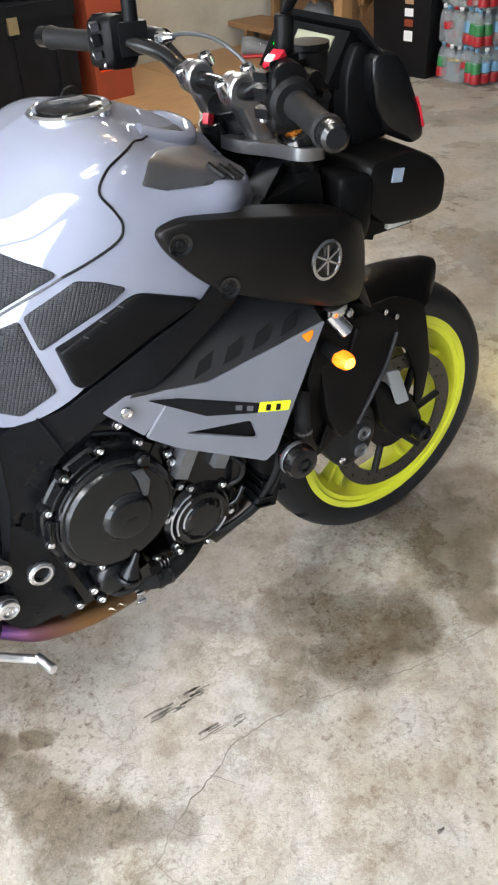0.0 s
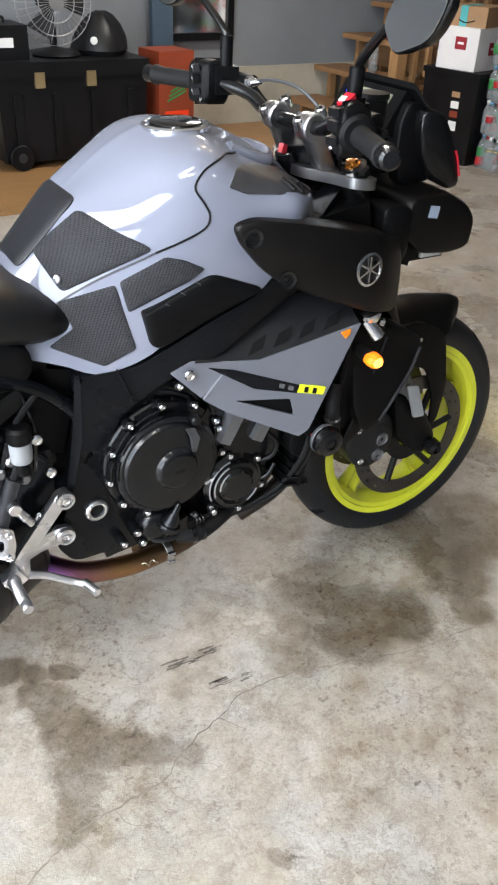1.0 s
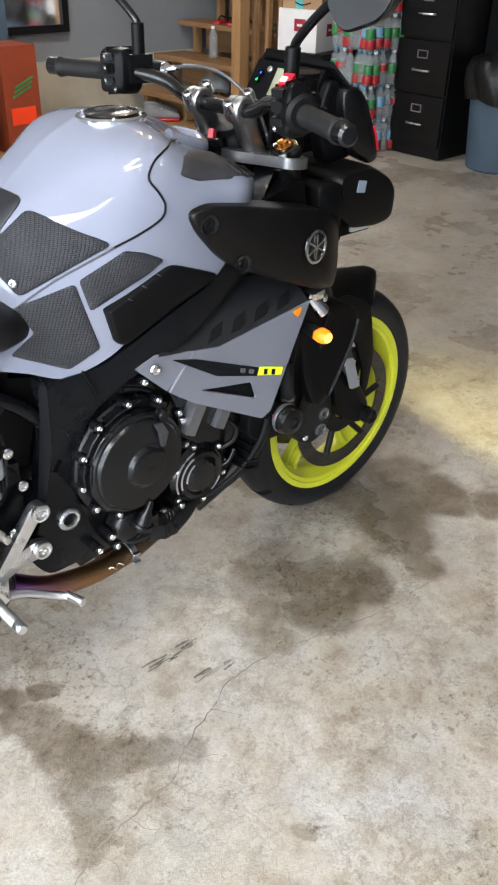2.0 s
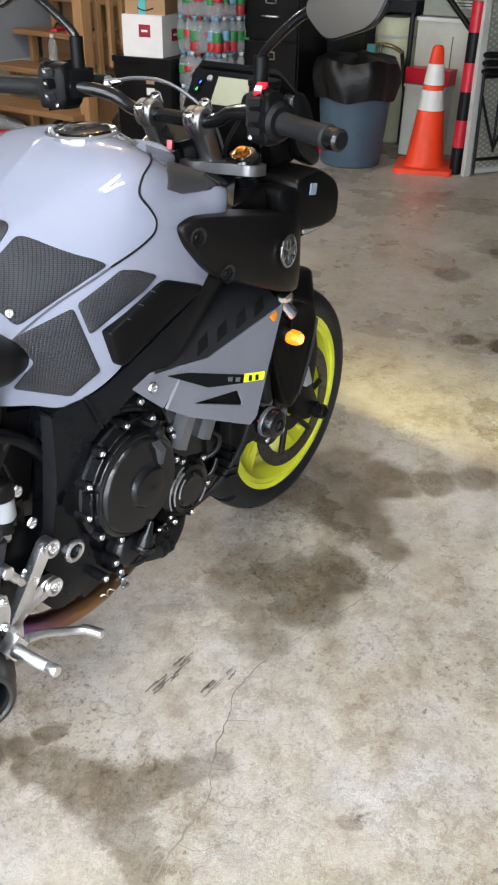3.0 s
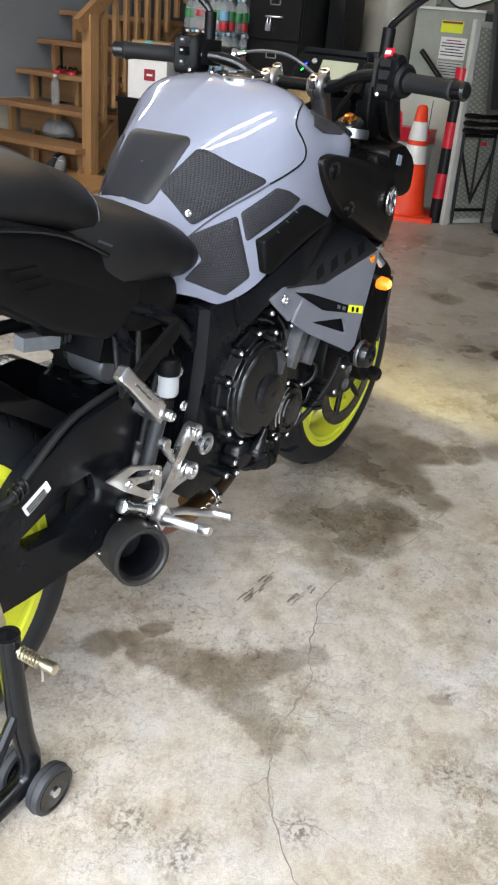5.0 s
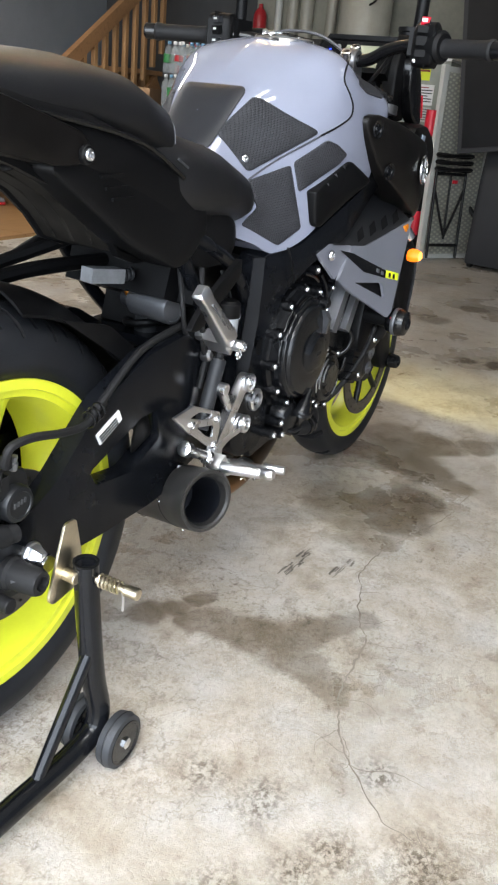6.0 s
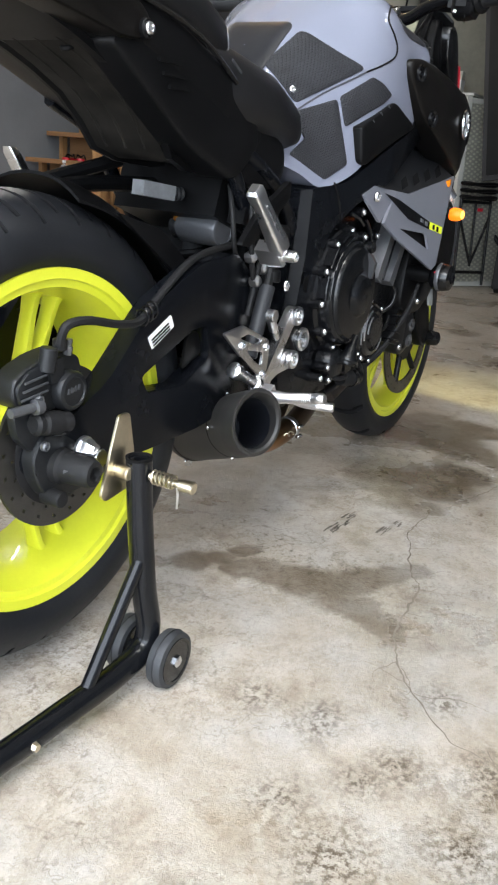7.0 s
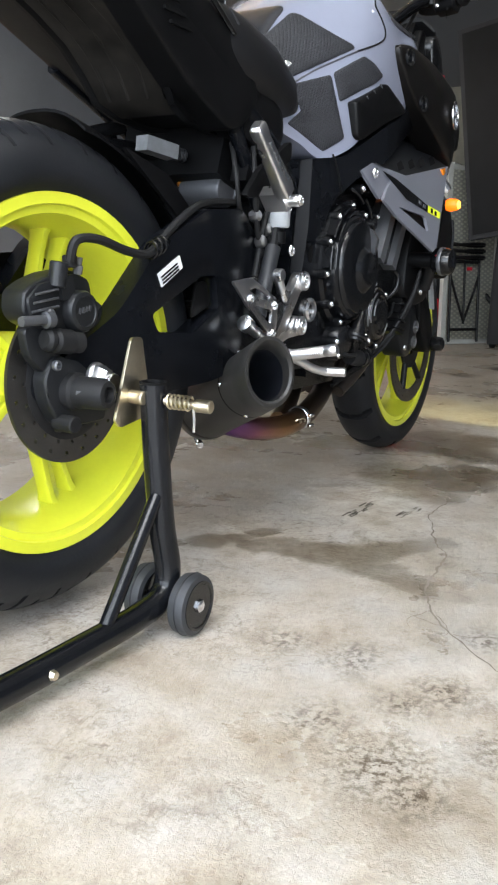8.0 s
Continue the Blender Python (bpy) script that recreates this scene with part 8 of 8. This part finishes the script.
# silver rearset
rs = part("rearset", side_plate(B(), [(0.502, 0.478), (0.518, 0.480), (0.530, 0.468), (0.526, 0.453), (0.509, 0.447), (0.440, 0.360), (0.438, 0.326), (0.424, 0.317), (0.406, 0.325), (0.406, 0.350), (0.419, 0.372), (0.460, 0.424)], -0.168, 0.016, (), 0.010, 0.002), M_alu, bike, "machined silver footrest bracket")
part("bracket_arm", side_plate(B(), [(0.430, 0.384), (0.494, 0.405), (0.516, 0.402), (0.527, 0.386), (0.518, 0.370), (0.466, 0.366), (0.432, 0.352)], -0.166, 0.012, (), 0.010, 0.002), M_alu, rs)
part("bracket_stub", rod(B(), (0.425, -0.150, 0.473), (0.425, -0.176, 0.473), 0.011), M_alu, rs)
part("bracket_stub", tube(B(), [(0.425, -0.165, 0.472), (0.440, -0.165, 0.450), (0.452, -0.165, 0.432)], 0.008, 10, 3), M_alu, rs)
for x, z in ((0.512, 0.464), (0.507, 0.387)):
    part("mount_washer", lathe(B(), [(0.016, 0), (0.017, 0.004), (0.016, 0.008), (0.012, 0.009), (0.011, 0.004), (0.002, 0.004)], (x, -0.168, z), (0, -1, 0), 28), M_alu, rs)
    bolt(rs, (x, -0.172, z), r=0.009)
part("heel_guard", side_plate(B(), [(0.276, 0.462), (0.333, 0.468), (0.418, 0.434), (0.420, 0.400), (0.412, 0.366), (0.380, 0.385), (0.318, 0.427)], -0.171, 0.005, [[(0.322, 0.449), (0.350, 0.453), (0.396, 0.436), (0.375, 0.431)], [(0.345, 0.427), (0.400, 0.416), (0.398, 0.392), (0.374, 0.404)]], 0.006, 0.001), M_alu, rs, "silver heel guard with cut-outs")
for x, z in ((0.409, 0.424), (0.404, 0.378), (0.330, 0.436)):
    bolt(rs, (x, -0.171, z), r=0.007)
part("adjuster_pin", lathe(B(), [(0.009, 0), (0.013, 0.003), (0.013, 0.016), (0.009, 0.020), (0.009, 0.064), (0.013, 0.066), (0.013, 0.076), (0.009, 0.079)], (0.312, -0.168, 0.401), (0.064, -0.008, -0.034), 24), M_alu, rs)
part("foot_peg", lathe(B(), [(0.012, 0), (0.0125, 0.004), (0.0115, 0.016), (0.0095, 0.020), (0.0088, 0.085), (0.0098, 0.090), (0.0098, 0.100), (0.007, 0.104)], (0.402, -0.190, 0.341), (-0.003, -0.1, 0.019), 20), M_alu, rs, "knurled silver foot peg")
for k in range(16):
    part("knurl", lathe(B(), [(0.0090, -0.0014), (0.0099, 0), (0.0090, 0.0014)], Vector((0.402, -0.190, 0.341)) + Vector((-0.03, -0.98, 0.186)) * (0.022 + 0.0039 * k), (-0.003, -0.1, 0.019), 14, True), M_alu, rs)
part("peg_mount", box(B(), (0.405, -0.180, 0.340), (0.034, 0.024, 0.030), 0.006, (0, -30, 0)), M_alu, rs)
part("brake_lever", tube(B(), [(0.430, -0.186, 0.340), (0.462, -0.192, 0.330), (0.495, -0.205, 0.315), (0.512, -0.215, 0.310), (0.520, -0.222, 0.309)], 0.0075, 10), M_alu, rs, "silver brake pedal")
part("lever_tip", rod(B(), (0.518, -0.214, 0.309), (0.530, -0.252, 0.309), 0.0085), M_alu, rs)
part("brake_cylinder", rod(B(), (0.392, -0.150, 0.405), (0.435, -0.150, 0.520), 0.013), M_darkgrey, bike, "dark grey rear brake cylinder")
part("cylinder_hose", tube(B(), [(0.435, -0.150, 0.520), (0.445, -0.148, 0.545), (0.452, -0.148, 0.575)], 0.007, 8), M_rubber, bike)
rv = part("fluid_reservoir", lathe(B(), [(0.016, 0.006), (0.0185, 0.010), (0.0185, 0.045), (0.018, 0.048)], (0.452, -0.150, 0.545), (0, 0, 1), 28), M_resv, bike, "white translucent fluid reservoir")
part("reservoir_lid", lathe(B(), [(0.020, 0.045), (0.021, 0.048), (0.021, 0.068), (0.016, 0.073), (0.004, 0.073)], (0.452, -0.150, 0.545), (0, 0, 1), 28), M_black, rv, "black lid")
part("reservoir_foot", rod(B(), (0.452, -0.150, 0.545), (0.452, -0.150, 0.525), 0.012), M_black, rv)
for x, z in ((0.480, 0.585), (0.498, 0.515), (0.47, 0.43)):
    bolt(bike, (x, -0.150, z), r=0.010)
# hoses and wiring behind the seat
for pts, r_, mt in (([(0.50, -0.130, 0.665), (0.455, -0.138, 0.62), (0.43, -0.135, 0.56), (0.41, -0.13, 0.47)], 0.0055, M_rubber),
                    ([(0.40, -0.125, 0.680), (0.385, -0.140, 0.62), (0.40, -0.138, 0.55), (0.44, -0.13, 0.49)], 0.0048, M_rubber),
                    ([(0.36, -0.11, 0.675), (0.345, -0.13, 0.62), (0.36, -0.128, 0.575), (0.40, -0.12, 0.545)], 0.0042, M_rubber),
                    ([(0.47, -0.120, 0.660), (0.48, -0.14, 0.60), (0.475, -0.14, 0.52)], 0.0040, M_gloss)):
    part("wiring_hose", tube(B(), pts, r_, 8, 6), mt, bike)
for x, z in ((0.415, 0.525), (0.395, 0.565), (0.435, 0.545), (0.455, 0.505)):
    fit_ = part("hose_fitting", lathe(B(), [(0.008, 0), (0.010, 0.004), (0.010, 0.014), (0.006, 0.018)], (x, -0.128, z), (0.1, -1, 0.2), 8), M_satin, bike)
part("cable_tie", lathe(B(), [(0.0075, -0.003), (0.0085, 0), (0.0075, 0.003)], (0.385, -0.140, 0.615), (0.1, 0, 1), 14, True), M_gloss, bike)
part("relay_box", box(B(), (0.395, -0.118, 0.632), (0.045, 0.03, 0.038), 0.006, (0, 14, 0)), M_black, bike)
# folded pillion peg
PT, PB = Vector((0.242, -0.223, 0.677)), Vector((0.322, -0.230, 0.592))
pd = (PT - PB).normalized()
pu, pv = Vector((0, -1, 0)), pd.cross(Vector((0, -1, 0))).normalized()
pp = part("pillion_peg", loft(B(), [[PB + pd * t + pu * (a[0] * k) + pv * (a[1] * k) for a in round_poly([(-0.011, -0.014), (0.011, -0.014), (0.011, 0.014), (-0.011, 0.014)], 0.005)] for t, k in ((0.0, 0.95), (0.012, 1.05), (0.035, 0.95), (0.090, 0.80), (0.104, 0.88), (0.113, 0.86), (0.117, 0.6))]), M_alu, bike, "polished folded pillion peg")
for t in (0.045, 0.062, 0.079):
    part("peg_groove", box(B(), PB + pd * t + pu * 0.0092, (0.016, 0.003, 0.003), 0.001, (0, 43, 0)), M_cast, pp)
part("peg_bracket", box(B(), (0.325, -0.212, 0.585), (0.032, 0.038, 0.020), 0.006, (0, 43, 0)), M_alu, pp)
part("peg_hinge", rod(B(), (0.330, -0.190, 0.583), (0.334, -0.248, 0.583), 0.009), M_alu, pp)
part("peg_arm", side_plate(B(), [(0.315, 0.590), (0.345, 0.588), (0.46, 0.66), (0.46, 0.69), (0.36, 0.635)], -0.165, 0.010, (), 0.01, 0.002), M_black, bike)
bolt(pp, (0.334, -0.248, 0.583), r=0.008)

# exhaust
ex = part("exhaust_pipe", tube(B(), [(0.99, 0.0, 0.36), (0.98, -0.01, 0.27), (0.92, -0.025, 0.212), (0.80, -0.045, 0.178), (0.68, -0.055, 0.168), (0.58, -0.045, 0.176), (0.53, -0.022, 0.188), (0.49, 0.005, 0.205)], 0.023, 20), M_pipe, bike, "heat-tinted titanium exhaust pipe")
part("exhaust_pipe", tube(B(), [(0.99, 0.07, 0.36), (0.97, 0.06, 0.27), (0.90, 0.04, 0.21), (0.80, 0.005, 0.182), (0.70, -0.03, 0.172)], 0.020, 16), M_pipe, bike, "heat-tinted titanium exhaust pipe")
cl = part("pipe_clamp", lathe(B(), [(0.0245, -0.008), (0.0262, -0.007), (0.0262, 0.007), (0.0245, 0.008)], (0.755, -0.050, 0.173), (1, 0.1, 0.05), 28, True), M_alu, ex, "steel pipe clamp")
for dz in (-0.010, 0.012):
    part("clamp_bolt", rod(B(), (0.748, -0.078, 0.170 + dz), (0.765, -0.080, 0.170 + dz), 0.005), M_chrome, cl)
part("pipe_spring", tube(B(), [(0.69 + 0.003 * k, -0.081 + 0.004 * math.cos(k), 0.178 + 0.004 * math.sin(k)) for k in range(12)], 0.0016, 5, 2), M_zinc, ex)
MA, MB = Vector((0.478, 0.018, 0.212)), Vector((0.304, -0.225, 0.327))
MX, MN = (MB - MA).normalized(), Vector((-0.25, -0.97, 0.0)).normalized()


def slant(bm, top):
    """Cuts a turned can's mouth aslant."""
    for v in bm.verts:
        h = (v.co - MA).dot(MX)
        w = max(0.0, min(1.0, (h - 0.20) / (top - 0.20)))
        v.co -= MX * (w * (v.co - MA - MX * h).dot(MN) / MX.dot(MN))
    return bm


mf = part("muffler", slant(lathe(B(), [(0.0279, -0.012), (0.0465, 0.0), (0.0521, 0.012), (0.0539, 0.03), (0.0535, 0.20), (0.0535, 0.275), (0.0528, 0.317), (0.0512, 0.320), (0.0465, 0.3205), (0.0423, 0.316), (0.0395, 0.300), (0.0381, 0.15), (0.0037, 0.15)], MA, MX, 56), 0.32), M_muffler, bike, "short dark titanium muffler with a slanting mouth")
part("muffler_bore", slant(lathe(B(), [(0.0386, 0.296), (0.0367, 0.16), (0.0009, 0.16), (0.0009, 0.157), (0.0374, 0.157), (0.0391, 0.296)], MA, MX, 48, True), 0.32), M_bore, mf)
part("end_cap_seam", lathe(B(), [(0.0536, 0.232), (0.0541, 0.234), (0.0536, 0.236)], MA, MX, 48, True), M_carbon, mf)
part("muffler_band", lathe(B(), [(0.0544, 0.028), (0.0553, 0.030), (0.0553, 0.044), (0.0544, 0.046)], MA, MB - MA, 48, True), M_muffler, mf)
for k in range(5):
    a = 2 * math.pi * k / 5
    e1, e2, e3 = frame_of(MB - MA)
    bolt(mf, MA + e3 * 0.246 + (e1 * math.cos(a) + e2 * math.sin(a)) * 0.0555, e1 * math.cos(a) + e2 * math.sin(a), 0.004)
part("muffler_bolt", rod(B(), MA + Vector((0.02, 0.02, -0.055)), MA + Vector((0.0, 0.0, -0.062)), 0.008), M_chrome, mf)

# ---- rear stand ----
sd = thing("paddock_stand", "black tubular rear paddock stand with small wheels", "stand")
for s in (-1, 1):
    up = part("side_tube", tube(B(), [(0.028, s * 0.205, 0.335), (0.031, s * 0.208, 0.25), (0.036, s * 0.214, 0.15), (0.044, s * 0.219, 0.085), (0.030, s * 0.219, 0.052), (-0.02, s * 0.217, 0.040), (-0.10, s * 0.213, 0.037), (-0.25, s * 0.206, 0.036), (-0.42, s * 0.20, 0.045)], 0.0175, 18), M_standblk, sd, "black painted stand tube")
    part("tube_mouth", lathe(B(), [(0.0178, 0), (0.0180, 0.003), (0.0145, 0.003), (0.014, -0.02), (0.002, -0.02)], (0.028, s * 0.205, 0.3345), (-0.03, 0, 1), 24), M_carbon, up)
    part("brace", tube(B(), [(0.024, s * 0.214, 0.190), (-0.03, s * 0.213, 0.115), (-0.082, s * 0.213, 0.045)], 0.0095, 12), M_standblk, sd, "black diagonal brace")
    part("plate", side_plate(B(), [(-0.022, 0.290), (-0.012, 0.281), (0.040, 0.288), (0.046, 0.335), (0.034, 0.392), (0.012, 0.392)], s * 0.1835 - (0.0 if s < 0 else 0.004), 0.004, (), 0.006, 0.0008), M_zinc, sd, "yellow zinc support plate")
    part("plate_bolt", rod(B(), (0.010, s * 0.205, 0.318), (0.012, s * 0.180, 0.318), 0.009), M_zinc, sd)
    pin = part("locking_pin", rod(B(), (0.030, s * 0.220, 0.314), (0.034, s * 0.280, 0.312), 0.0055), M_zinc, sd, "zinc locking pin with a spring")
    part("pin_collar", rod(B(), (0.0335, s * 0.266, 0.312), (0.0345, s * 0.288, 0.312), 0.0085), M_zinc, pin)
    part("pin_spring", tube(B(), [(0.031 + 0.0088 * math.cos(k * 0.9), s * (0.226 + 0.0009 * k), 0.314 + 0.0088 * math.sin(k * 0.9)) for k in range(40)], 0.0016, 5, 2), M_zinc, pin)
    part("pin_clip", tube(B(), [(0.033, s * 0.262, 0.312), (0.033, s * 0.264, 0.295), (0.034, s * 0.263, 0.278)], 0.0018, 6, 4), M_alu, pin)
    for y in (0.184, 0.254):
        w = part("castor", lathe(B(), [(0.034, -0.013), (0.040, -0.011), (0.042, 0), (0.040, 0.011), (0.034, 0.013), (0.026, 0.011), (0.024, 0.008), (0.008, 0.009)], (0.048, s * y, 0.042), (0, s, 0), 36), M_castor, sd, "small black castor wheel")
        part("castor_face", lathe(B(), [(0.0335, 0.0128), (0.0335, 0.0142), (0.030, 0.0142), (0.0275, 0.0115), (0.014, 0.0100), (0.012, 0.0125), (0.001, 0.0125)], (0.048, s * y, 0.042), (0, s, 0), 36), M_gloss, w, "glossy black wheel centre")
        part("castor_groove", lathe(B(), [(0.0418, -0.0015), (0.0426, 0), (0.0418, 0.0015)], (0.048, s * y, 0.042), (0, s, 0), 36, True), M_tyre, w)
        part("castor_hub", lathe(B(), [(0.009, 0.012), (0.009, 0.016), (0.006, 0.018), (0.001, 0.018)], (0.048, s * y, 0.042), (0, s, 0), 6), M_chrome, w)
    part("castor_axle", rod(B(), (0.048, s * 0.174, 0.042), (0.048, s * 0.264, 0.042), 0.006), M_chrome, sd)
    bo = part("tube_bolt", lathe(B(), [(0.0085, 0), (0.0085, 0.006), (0.006, 0.009), (0.005, 0.014)], (-0.188, s * 0.217, 0.036), (0, s, 0), 6), M_zinc, sd, "zinc bolt through the tube")
part("handle", tube(B(), [(-0.42, -0.20, 0.045), (-0.56, -0.185, 0.06), (-0.62, -0.12, 0.07), (-0.63, 0, 0.072), (-0.62, 0.12, 0.07), (-0.56, 0.185, 0.06), (-0.42, 0.20, 0.045)], 0.0175, 16), M_standblk, sd)
